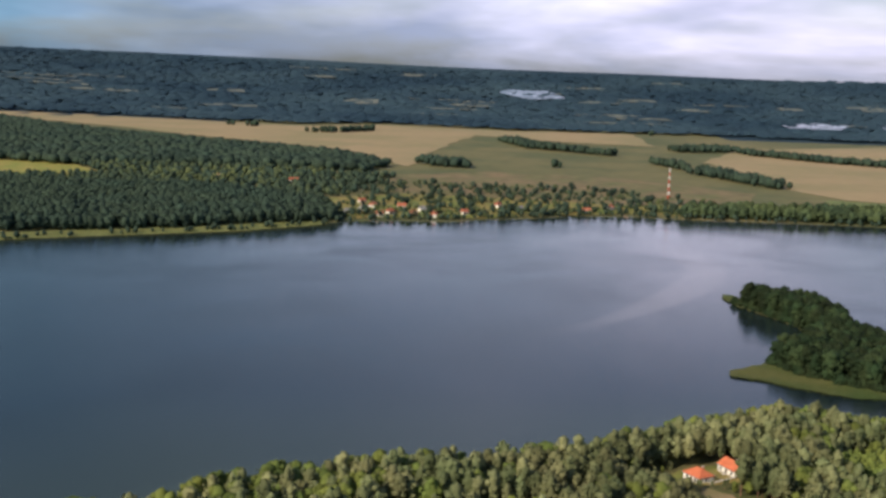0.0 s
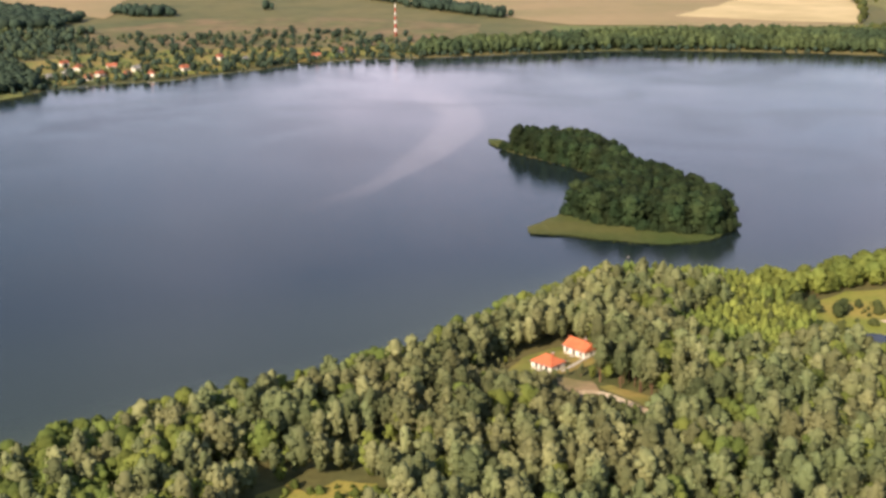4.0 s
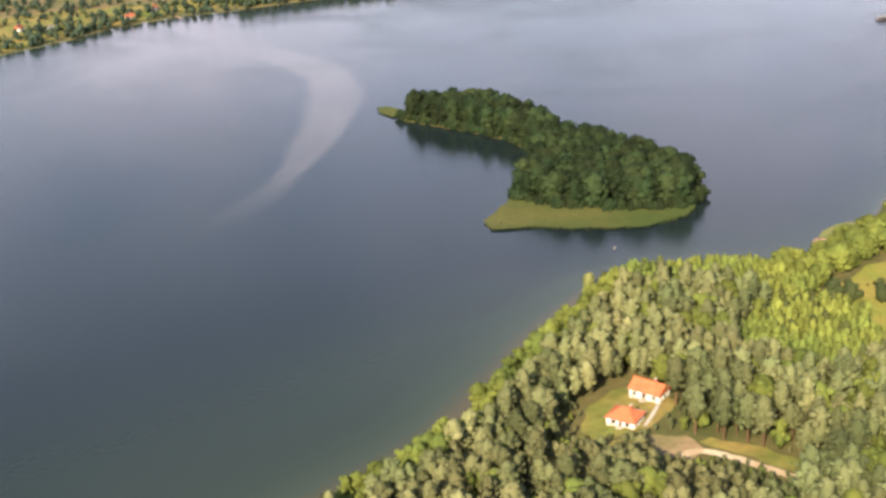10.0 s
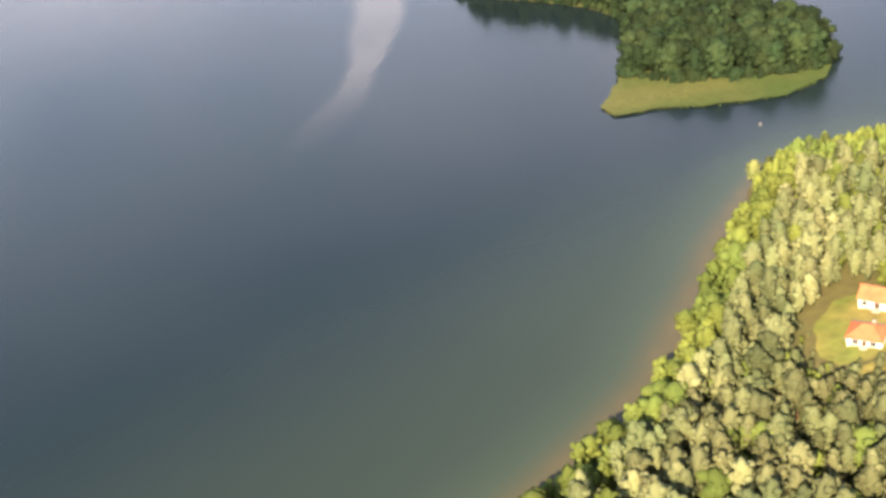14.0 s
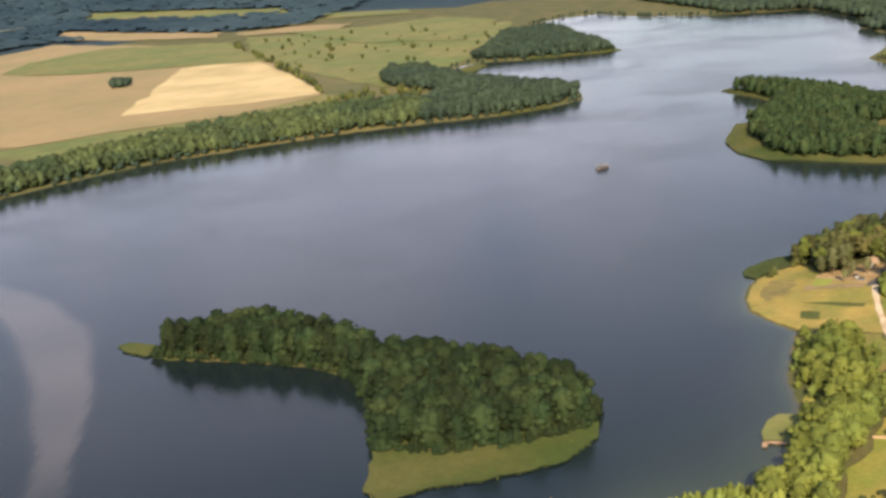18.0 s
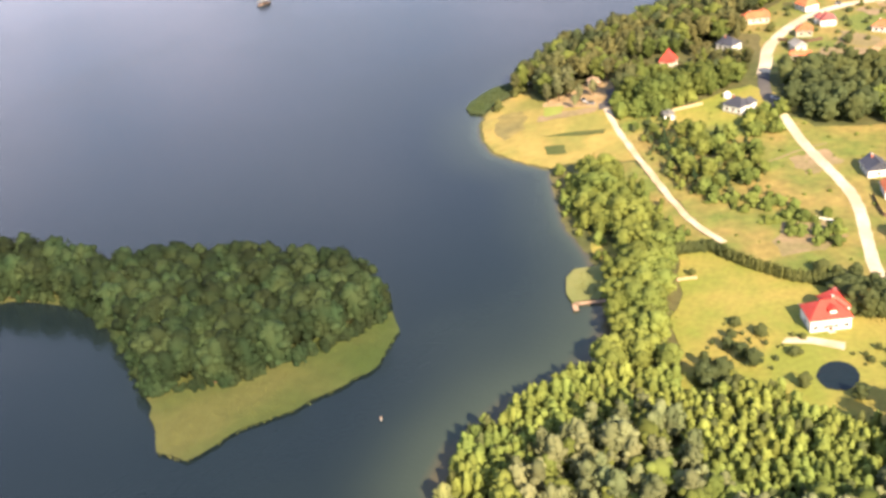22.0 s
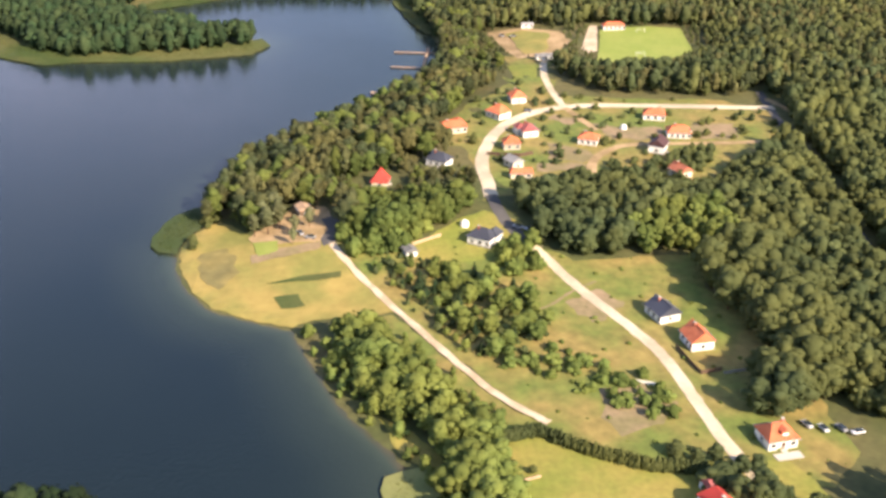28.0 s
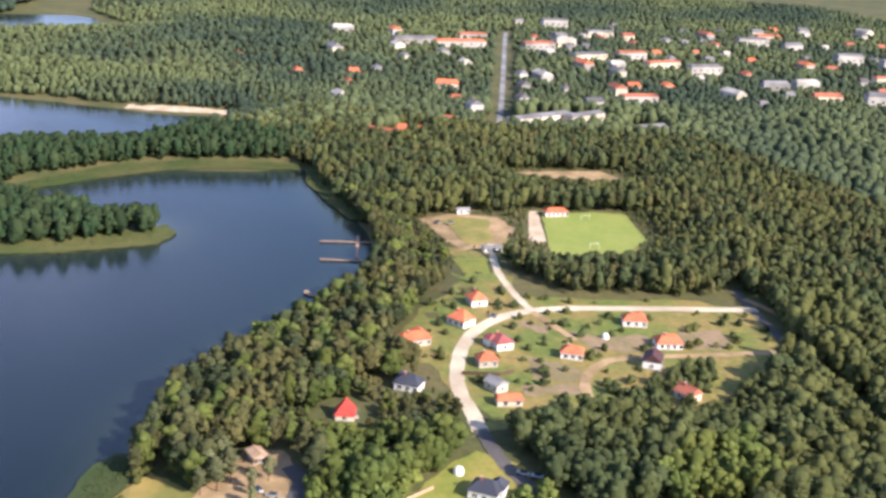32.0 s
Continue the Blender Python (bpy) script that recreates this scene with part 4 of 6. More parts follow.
        nrm = out * 0.75 + d * 0.45 + np.array((0, 0, 0.45)) + 0.25 * rand_unit(rng, cards)
        nrm /= np.linalg.norm(nrm, axis=1, keepdims=True)
        t = np.cross(nrm, rand_unit(rng, cards))
        t /= np.linalg.norm(t, axis=1, keepdims=True)
        u = np.cross(nrm, t)
        s = size * rng.uniform(0.6, 1.35, (cards, 1))
        a, b = pos - t * s, pos + t * s
        e, f = pos + u * s * 0.7 - nrm * s * 0.25, pos - u * s * 0.7 - nrm * s * 0.25
        V.append(np.stack([a, e, b, f], 1).reshape(-1, 3))
        k = n0 + np.arange(cards) * 4
        T = np.concatenate([T, np.stack([k, k + 1, k + 2], 1), np.stack([k, k + 2, k + 3], 1)])
    return np.concatenate(V), T


def crown_set(kind, variants, cards, size, seed, segs=7, lobes=7):
    rng = np.random.default_rng(seed)
    return [crown_mesh(kind, rng, cards, size, segs, lobes) for _ in range(variants)]


def forest(name, spots, crowns, mat, label, seed, trunks=True):
    """Woods too many to count, as one mesh. spots: x, y, height, width factor."""
    rng = np.random.default_rng(seed)
    spots = np.asarray(spots, float)
    z = np.maximum(height(spots[:, 0], spots[:, 1]), 0.05) - 0.1
    which = rng.integers(0, len(crowns), len(spots))
    VV, TT, tone, n0 = [], [], [], 0
    for k, (cv, ct) in enumerate(crowns):
        sel = np.where(which == k)[0]
        if not len(sel):
            continue
        a = rng.uniform(0, 6.28, len(sel))
        ca, sa = np.cos(a), np.sin(a)
        h, w = spots[sel, 2], spots[sel, 2] * spots[sel, 3]
        x = (cv[None, :, 0] * ca[:, None] - cv[None, :, 1] * sa[:, None]) * w[:, None] + spots[sel, 0][:, None]
        y = (cv[None, :, 0] * sa[:, None] + cv[None, :, 1] * ca[:, None]) * w[:, None] + spots[sel, 1][:, None]
        zz = cv[None, :, 2] * h[:, None] + z[sel][:, None]
        VV.append(np.stack([x, y, zz], -1).reshape(-1, 3))
        TT.append((ct[None] + (np.arange(len(sel)) * len(cv))[:, None, None] + n0).reshape(-1, 3))
        tone.append(np.repeat(rng.random(len(sel)), len(cv)))
        n0 += len(sel) * len(cv)
    ob = new(name, mesh_arrays(name, np.concatenate(VV), np.concatenate(TT), mat, tone=np.concatenate(tone), smooth_shade=True))
    return tagged(ob, label, "trees", "", "stuff")


def tree_model(name, kind, mat, rng, cards, size, label, category="tree", group=""):
    """One tree of unit height: a tapered trunk with limbs under a crown."""
    top = new(name)
    bm = bmesh.new()
    lean = rng.uniform(-0.02, 0.02, 2)
    bmesh.ops.create_cone(bm, cap_ends=True, segments=7, radius1=0.022, radius2=0.006, depth=0.86, matrix=Matrix.Translation((lean[0], lean[1], 0.42)))
    for i in range(6):
        a, z = rng.uniform(0, 6.28), rng.uniform(0.35, 0.75)
        m = Matrix.Translation((math.cos(a) * 0.06, math.sin(a) * 0.06, z)) @ Matrix.Rotation(a, 4, "Z") @ Matrix.Rotation(radians(55), 4, "Y")
        bmesh.ops.create_cone(bm, cap_ends=False, segments=5, radius1=0.009, radius2=0.003, depth=0.17, matrix=m)
    part("trunk", bm, M_BARK, top)
    v, t = crown_mesh(kind, rng, cards, size)
    crown = new("crown", mesh_arrays("crown", v, t, mat, tone=np.full(len(v), 0.5), smooth_shade=True))
    crown.parent = top
    return tagged(top, label, category, group)


def plant(models, spots, seed):
    """Stands single trees: the first ones are the models themselves, the rest copies."""
    rng = random.Random(seed)
    zs = np.maximum(height([s[0] for s in spots], [s[1] for s in spots]), 0.05) - 0.1
    used = set()
    for (x, y, h, w), z in zip(spots, zs):
        i = rng.randrange(len(models))
        m = Matrix.Translation((x, y, float(z))) @ Matrix.Rotation(rng.uniform(0, 6.28), 4, "Z") @ Matrix.Diagonal((h * w, h * w, h, 1))
        if i in used:
            made = copy_thing(models[i], Matrix.Identity(4))
            made.matrix_basis = m
        else:
            models[i].matrix_basis = m
            used.add(i)
    for i, mod in enumerate(models):
        if i not in used:
            for o in (*mod.children_recursive, mod):
                bpy.data.objects.remove(o)


def scatter(outline, step, seed, hmin, hmax, wmin=0.85, wmax=1.2, jitter=0.42, keep=None):
    rng = np.random.default_rng(seed)
    xs, ys = [p[0] for p in outline], [p[1] for p in outline]
    X, Y = np.meshgrid(np.arange(min(xs), max(xs), step), np.arange(min(ys), max(ys), step * 0.87))
    X = X + (np.arange(X.shape[0]) % 2)[:, None] * step / 2
    x = (X + rng.uniform(-jitter, jitter, X.shape) * step).ravel()
    y = (Y + rng.uniform(-jitter, jitter, X.shape) * step).ravel()
    k = inside(outline, x, y)
    if keep is not None:
        k &= keep(x, y)
    x, y = x[k], y[k]
    return np.column_stack([x, y, rng.uniform(hmin, hmax, len(x)), rng.uniform(wmin, wmax, len(x))])


def young(spots, *outlines):
    """Young low trees within the outlines."""
    for o in outlines:
        k = inside(o, spots[:, 0], spots[:, 1])
        spots[k, 2] *= 0.42
        spots[k, 3] *= 1.5
    return spots


HOUSE_SPOTS = []          # x, y, clear radius


def low_edge(spots, glades, rise, start=2.0):
    """The wood's western edges towards glades and gardens are low and rise with the distance."""
    for g in glades:
        gx = max(p[0] for p in g)
        side = (spots[:, 0] < gx) & ~inside(g, spots[:, 0], spots[:, 1])
        spots[side, 2] = np.minimum(spots[side, 2], start + rise * edge_distance(g, spots[side, 0], spots[side, 1]))
    return spots


def wooded(margin=2.0, house=True):
    def test(x, y):
        k = shore(x, y) > margin
        for g in GLADES:
            k &= ~inside(g, x, y)
        for r in ROADS:
            k &= line_distance(r, x, y) > 4.5
        for hx, hy, hr in HOUSE_SPOTS:
            k &= np.hypot(x - hx, y - hy) > hr
        return k
    return test

# ---- houses ----
def hip_roof(w, d, z, h, ridge, over=0.35):
    """A roof of real thickness: ridge 0 is a pyramid, 1 a gable."""
    bm = bmesh.new()
    a, b, r = w / 2 + over, d / 2 + over, max(0.02, (w / 2 + over) * ridge)
    low = [bm.verts.new(p) for p in ((-a, -b, z), (a, -b, z), (a, b, z), (-a, b, z))]
    mid = [bm.verts.new((v.co.x, v.co.y, z + 0.22)) for v in low]
    t0, t1 = bm.verts.new((-r, 0, z + h)), bm.verts.new((r, 0, z + h))
    bm.faces.new(low[::-1])
    for i in range(4):
        bm.faces.new((low[i], low[(i + 1) % 4], mid[(i + 1) % 4], mid[i]))
    bm.faces.new((mid[0], mid[1], t1, t0))
    bm.faces.new((mid[2], mid[3], t0, t1))
    bm.faces.new((mid[1], mid[2], t1))
    bm.faces.new((mid[3], mid[0], t0))
    return bm


def gable_wall(w, d, h, rh):
    """A house body whose end walls run up to the ridge."""
    bm = bmesh.new()
    a, b = w / 2, d / 2
    lo = [bm.verts.new(p) for p in ((-a, -b, -1.2), (a, -b, -1.2), (a, b, -1.2), (-a, b, -1.2))]
    hi = [bm.verts.new((v.co.x, v.co.y, h)) for v in lo]
    t0, t1 = bm.verts.new((-a, 0, h + rh)), bm.verts.new((a, 0, h + rh))
    bm.faces.new((lo[0], lo[1], hi[1], hi[0]))
    bm.faces.new((lo[2], lo[3], hi[3], hi[2]))
    bm.faces.new((lo[1], lo[2], hi[2], t1, hi[1]))
    bm.faces.new((lo[3], lo[0], hi[0], t0, hi[3]))
    bm.faces.new((hi[0], hi[1], t1, t0))
    bm.faces.new((hi[2], hi[3], t0, t1))
    bm.faces.new(lo[::-1])
    return bm


def window_on(house, x, y, z, w, h, side):
    """side: 0 and 2 are the long walls, 1 and 3 the ends."""
    rot = side * math.pi / 2
    bm = bmesh.new()
    for dx, dz, sx, sz in ((0, h / 2, w + 0.16, 0.09), (0, -h / 2, w + 0.16, 0.09), (-w / 2, 0, 0.09, h), (w / 2, 0, 0.09, h), (0, 0, 0.06, h)):
        box(bm, x + math.cos(rot) * dx, y + math.sin(rot) * dx, z + dz, sx, 0.16, sz, rot)
    fr = part("window", bm, M_WHITE, house)
    part("pane", new_box(x, y, z, w, 0.08, h, rot), M_GLASS, fr)
    bm = new_box(x + math.sin(rot) * 0.14, y - math.cos(rot) * 0.14, z - h / 2 - 0.06, w + 0.3, 0.3, 0.07, rot)
    part("sill", bm, M_CONCRETE, fr)


def house(name, x, y, turn, w, d, h, roof_h, ridge, roof_mat, wall_mat, label, wing=None, chimney=True, windows=2, terrace=False, dormer=False, clear=None):
    w, d, h, roof_h = w * 0.75, d * 0.75, h * 0.86, roof_h * 0.70
    wing = [v * 0.75 for v in wing] if wing else None
    top = new(name)
    z = ground_z(x, y)
    top.matrix_basis = pose(x, y, z + 0.1, 0, 0, turn)
    if ridge > 0.95:
        part("wall", gable_wall(w, d, h, roof_h - 0.1), wall_mat, top)
    else:
        part("wall", new_box(0, 0, h / 2 - 0.6, w, d, h + 1.2), wall_mat, top)
    roof = part("roof", hip_roof(w, d, h, roof_h, ridge), roof_mat, top)
    part("ridge_cap", new_box(0, 0, h + roof_h + 0.02, max(0.5, (w + 1.2) * ridge), 0.32, 0.16), roof_mat, roof)
    part("gutter", new_box(0, -d / 2 - 0.66, h + 0.08, w + 1.2, 0.14, 0.14), M_METAL, roof)
    part("gutter", new_box(0, d / 2 + 0.66, h + 0.08, w + 1.2, 0.14, 0.14), M_METAL, roof)
    part("plinth", new_box(0, 0, 0.1, w + 0.1, d + 0.1, 0.5), M_CONCRETE, top)
    if wing:
        wx, wy, ww, wd = wing
        part("wing_wall", new_box(wx, wy, h / 2 - 0.6, ww, wd, h + 1.19), wall_mat, top)
        bm = hip_roof(wd, ww, 0, roof_h * 0.82, 0.45) if wd > ww else hip_roof(ww, wd, 0, roof_h * 0.82, 0.45)
        m = Matrix.Translation((wx, wy, h + 0.02))
        if wd > ww:
            m = m @ Matrix.Rotation(math.pi / 2, 4, "Z")
        bmesh.ops.transform(bm, matrix=m, verts=bm.verts[:])
        part("wing_roof", bm, roof_mat, top)
    if dormer:
        part("dormer", new_box(w * 0.08, -d * 0.26, h + roof_h * 0.42, 1.8, 2.4, 1.5), wall_mat, top)
        bm = hip_roof(2.4, 2.2, 0, 0.9, 1.0, 0.3)
        bmesh.ops.transform(bm, matrix=Matrix.Translation((w * 0.08, -d * 0.28, h + roof_h * 0.42 + 0.72)) @ Matrix.Rotation(math.pi / 2, 4, "Z"), verts=bm.verts[:])
        part("dormer_roof", bm, roof_mat, top)
    if chimney:
        c = part("chimney", new_box(w * 0.18, d * 0.08, h + roof_h * 0.85, 0.7, 0.7, 2.2, 0, 0.03), M_BRICK, top)
        part("chimney_cap", new_box(w * 0.18, d * 0.08, h + roof_h * 0.85 + 1.15, 0.9, 0.9, 0.14), M_CONCRETE, c)
    for s in range(4):
        n = windows if s % 2 == 0 else 1
        length = w if s % 2 == 0 else d
        off = (d if s % 2 == 0 else w) / 2
        for i in range(n):
            u = (i + 0.5) / n * length - length / 2 + (0.6 if s == 2 else 0)
            a = s * math.pi / 2
            window_on(top, math.cos(a) * u + math.sin(a) * off, math.sin(a) * u - math.cos(a) * off, min(1.6, h * 0.55), 1.5, 1.3, s)
            if h > 4.8:
                window_on(top, math.cos(a) * u + math.sin(a) * off, math.sin(a) * u - math.cos(a) * off, 4.2, 1.4, 1.2, s)
    door = part("door", new_box(0, -d / 2 - 0.03, 1.15, 1.0, 0.12, 2.1), M_DARKWOOD, top)
    part("door_handle", new_box(0.36, -d / 2 - 0.13, 1.1, 0.14, 0.07, 0.05), M_METAL, door)
    part("doorstep", new_box(0, -d / 2 - 0.7, 0.12, 1.8, 1.3, 0.3), M_CONCRETE, top)
    if terrace:
        part("terrace", new_box(0, -d / 2 - 3.2, 0.02, w * 0.9, 3.0, 0.3), M_CONCRETE, top)
    HOUSE_SPOTS.append((x, y, clear or (max(w, d) * 0.62 + 3)))
    return tagged(top, label, "house", "")


# heading of a front that faces the lake side: turn in degrees
house("villa", 240, 407, -68, 15.6, 12.2, 4.6, 5.4, 0.3, M_RED, M_WHITE, "white villa with a steep red hipped roof on the lawn", wing=(5.0, 6.0, 9, 10), windows=4, dormer=True)
house("villa_garage", 254, 403, -68, 8, 9, 3.0, 2.6, 0.9, M_PLUM, M_WHITE, "white garage with a dark plum roof behind the villa", windows=1, chimney=False)
house("forest_house", 109, 411, -66, 12.5, 8.5, 2.9, 3.4, 1.0, M_ORANGE, M_WHITE, "white gabled house with an orange roof in the pine wood", windows=3, clear=7.5)
house("forest_garage", 94.5, 402.5, -60, 11, 9, 2.4, 3.4, 0.25, M_ORANGE, M_WHITE, "low house with an orange hipped roof in the wood", windows=2, clear=7)
house("orange_house", 556, 424, 10, 10.5, 9.5, 3.4, 4.2, 0.2, M_ORANGE, M_WHITE, "white house under an orange hipped roof", windows=3)
house("orange_house", 533, 435, 40, 12, 10, 3.4, 4.2, 0.25, M_ORANGE, M_WHITE, "white house with a tall orange hipped roof", wing=(3, -4, 6, 6), windows=3)
house("orange_house", 513, 458, 105, 17, 9, 3.2, 3.8, 0.5, M_ORANGE, M_CREAM, "long angled house with orange roof and drive", wing=(-6, -5, 7, 9), windows=4)
house("pink_roofed_house", 509, 424, 15, 12, 9.5, 3.5, 3.4, 0.3, M_PLUM, M_WHITE, "white house with a dull plum-red hipped roof", wing=(3.5, 3.5, 6, 6), windows=3)
house("orange_house", 492, 433, 95, 9.5, 8.5, 3.3, 3.6, 0.25, M_ORANGE, M_CREAM, "small house with an orange hipped roof and fence", windows=2)
house("orange_house", 498, 398, 70, 11, 9, 3.0, 3.4, 0.3, M_ORANGE, M_WHITE, "white bungalow with an orange hipped roof", windows=3)
house("orange_house", 531, 362, 80, 13, 9, 3.0, 3.6, 0.45, M_ORANGE, M_WHITE, "wide bungalow with an orange roof by the street", wing=(-3.5, -3.5, 6, 7), windows=3)
house("orange_house", 507, 356, 85, 13.5, 10, 3.0, 4.0, 0.45, M_ORANGE, M_WHITE, "wide white house with an orange hipped roof", windows=4)
house("dark_roofed_house", 488, 369, -25, 11, 9, 4.0, 4.4, 1.0, M_UMBER, M_WHITE, "white gabled house with a dark purple-brown roof", windows=3)
house("brick_house", 459, 366, 30, 10, 8, 3.2, 3.8, 1.0, M_BRICK, M_CREAM, "cream house with a brick-red roof among shrubs", windows=2)
house("long_shed", 458, 432, 90, 12, 6, 2.8, 2.2, 0.8, M_ORANGE, M_CREAM, "low shed with an orange roof by the trees", windows=2, chimney=False)
house("shell_house", 470, 434, 30, 9, 7, 3.4, 2.6, 1.0, M_GREYROOF, M_CREAM, "unfinished grey house on a bare plot", windows=2, chimney=False)
house("slate_house", 472, 465, 60, 12, 9, 3.4, 4.2, 0.4, M_SLATE, M_WHITE, "white house with a dark hipped roof in the trees", wing=(4, -3, 6, 6), windows=3)
house("red_chalet", 451, 489.5, -10, 8.4, 8.4, 2.0, 7.4, 0.28, M_RED, M_CREAM, "steep chalet with a bright red roof in the pines", windows=1, chimney=False, clear=11)
house("blue_house", 400, 452, 60, 12, 10, 3.6, 4.0, 0.35, M_SLATE, M_WHITE, "white villa with a blue-black hipped roof and garden", wing=(-4, -4, 6, 7), windows=3)
house("grey_house", 347, 397, 20, 12.5, 10, 3.2, 4.4, 1.0, M_SLATE, M_WHITE, "white house with a grey roof by the lane", windows=3)
house("red_house", 329, 390, 12, 11.5, 10, 3.4, 5.0, 1.0, M_ORANGE, M_WHITE, "white house with an orange-red roof by the lane", windows=3)
house("corner_house", 276, 381, -78, 11.5, 10.5, 3.4, 4.8, 0.4, M_ORANGE, M_WHITE, "white house with an orange roof where the lane ends", windows=3, terrace=True, dormer=True)
house("club_house", 691, 353, 95, 17, 7, 3.0, 3.0, 0.6, M_ORANGE, M_WHITE, "white sports pavilion with an orange roof", windows=5, chimney=False)
house("bath_house", 427, 519, 20, 8.5, 6.0, 2.4, 1.6, 1.0, M_WOOD, M_DARKWOOD, "low timber kiosk under pines at the bathing point", windows=2, chimney=False, clear=5)
house("garden_hut", 391, 479, 20, 7, 5, 2.5, 1.8, 1.0, M_GREYROOF, M_WHITE, "small white garden hut on the lawn", windows=1, chimney=False, clear=6)
house("long_hut", 628, 402, 100, 12, 5, 2.6, 1.4, 1.0, M_GREYROOF, M_WHITE, "long white hut beside the sandy square", windows=3, chimney=False)
house("long_hut", 694, 404, 95, 9, 4, 2.6, 1.4, 1.0, M_GREYROOF, M_WHITE, "low white hut at the edge of the sand", windows=2, chimney=False)


def dome(name, x, y, r, label):
    bm = bmesh.new()
    bmesh.ops.create_uvsphere(bm, u_segments=16, v_segments=8, radius=r)
    bmesh.ops.delete(bm, geom=[v for v in bm.verts if v.co.z < -0.05], context="VERTS")
    top = new(name)
    top.matrix_basis = pose(x, y, ground_z(x, y) + 0.9)
    part("cover", bm, M_WHITE, top)
    bm = bmesh.new()
    bmesh.ops.create_cone(bm, cap_ends=True, segments=16, radius1=r, radius2=r, depth=1.4, matrix=Matrix.Translation((0, 0, -0.7)))
    part("rim", bm, M_WHITE, top)
    return tagged(top, label, "tank")


dome("white_dome", 516, 379, 1.5, "small white domed tank on bare earth")
dome("white_dome", 413, 458, 1.7, "white round pool cover in the garden")

# ---- jetties and boats ----
def jetty(name, line, width, label, deck=0.55):
    top = new(name)
    x0, y0 = line[0]
    top.matrix_basis = pose(x0, y0, 0)
    for (ax, ay), (bx, by) in zip(line, line[1:]):
        L = math.hypot(bx - ax, by - ay)
        a = math.atan2(by - ay, bx - ax)
        n = max(3, int(L / 0.9))
        for i in range(n):
            t = (i + 0.5) / n
            bm = new_box(ax - x0 + (bx - ax) * t, ay - y0 + (by - ay) * t, deck, L / n - 0.06, width, 0.08, a)
            part("plank", bm, M_WOOD, top)
        for s in (-0.4, 0.4):
            part("beam", new_box((ax + bx) / 2 - x0 - math.sin(a) * s * width, (ay + by) / 2 - y0 + math.cos(a) * s * width, deck - 0.14, L, 0.16, 0.2, a), M_DARKWOOD, top)
        for i in range(int(L / 4) + 1):
            t = min(1, (i * 4 + 0.3) / L)
            for s in (-0.45, 0.45):
                bm = bmesh.new()
                bmesh.ops.create_cone(bm, cap_ends=True, segments=8, radius1=0.12, radius2=0.1, depth=3.0, matrix=Matrix.Translation((ax - x0 + (bx - ax) * t - math.sin(a) * s * width, ay - y0 + (by - ay) * t + math.cos(a) * s * width, deck - 1.0)))
                part("pile", bm, M_DARKWOOD, top)
    return tagged(top, label, "jetty")


jetty("bathing_jetty", [(247, 470), (242.5, 482), (238.5, 480.5)], 1.7, "small wooden jetty beside the reed patch")
jetty("marina_jetty", [(660, 454), (663, 483)], 1.8, "long wooden jetty arm in the cove")
jetty("marina_jetty", [(630, 456), (634, 485)], 1.8, "long wooden jetty arm of the marina")
jetty("marina_link", [(636, 467), (661, 464), (672, 463)], 1.8, "wooden link between the jetty arms")
jetty("swim_jetty", [(582, 479), (585, 494), (590, 494)], 2.6, "broad wooden swimming jetty at the wood")
jetty("small_jetty", [(603, 466), (606, 478)], 1.3, "short narrow jetty in the cove")
jetty("hamlet_jetty", [(184, 1196), (186, 1176)], 2.0, "pale jetty at the far hamlet")


def boat(name, x, y, turn, length, width, label, awning=False):
    top = new(name)
    top.matrix_basis = pose(x, y, 0.0, 0, 0, turn)
    bm = bmesh.new()
    n = 9
    rows = []
    for i in range(n):
        t = i / (n - 1)
        w = width / 2 * (1 - (2 * t - 1) ** 4 * 0.35 - (0.6 * max(0, t - 0.6) / 0.4) ** 1.5)
        X = (t - 0.5) * length
        rows.append([bm.verts.new((X, s * w * k, z)) for s, k, z in ((-1, 1, 0.75), (-1, 0.8, -0.15), (1, 0.8, -0.15), (1, 1, 0.75))])
    for a, b in zip(rows, rows[1:]):
        for j in range(3):
            bm.faces.new((a[j], b[j], b[j + 1], a[j + 1]))
    bm.faces.new(rows[0])
    bm.faces.new(rows[-1][::-1])
    part("hull", bm, M_SLATE if awning else M_GREYROOF, top)
    part("deck", new_box(0, 0, 0.55, length * 0.8, width * 0.86, 0.08), M_WOOD, top)
    if awning:
        for sx in (-0.32, 0.32):
            for sy in (-0.38, 0.38):
                part("post", new_box(sx * length, sy * width, 1.6, 0.12, 0.12, 2.1), M_METAL, top)
        part("awning", new_box(0, 0, 2.7, length * 0.78, width * 0.95, 0.16, 0, 0.05), M_GREYROOF, top)
        for sy in (-0.3, 0.3):
            part("bench", new_box(0, sy * width, 0.85, length * 0.55, 0.5, 0.5), M_DARKWOOD, top)
    else:
        part("bench", new_box(0, 0, 0.62, 0.35, width * 0.9, 0.06), M_WOOD, top)
    return tagged(top, label, "boat")


boat("excursion_boat", 582, 770, -15, 11, 5, "dark flat excursion boat with a grey awning on the lake", True)
# unidentified small float on the water, modelled with the boat shape
boat("rowing_boat", 174, 520, 30, 1.3, 0.6, "tiny pale floating object off the island reeds, modelled as a boat")

# ---- mast on the far shore ----
mast = new("radio_mast")
mast.matrix_basis = pose(257, 1340, ground_z(257, 1340))
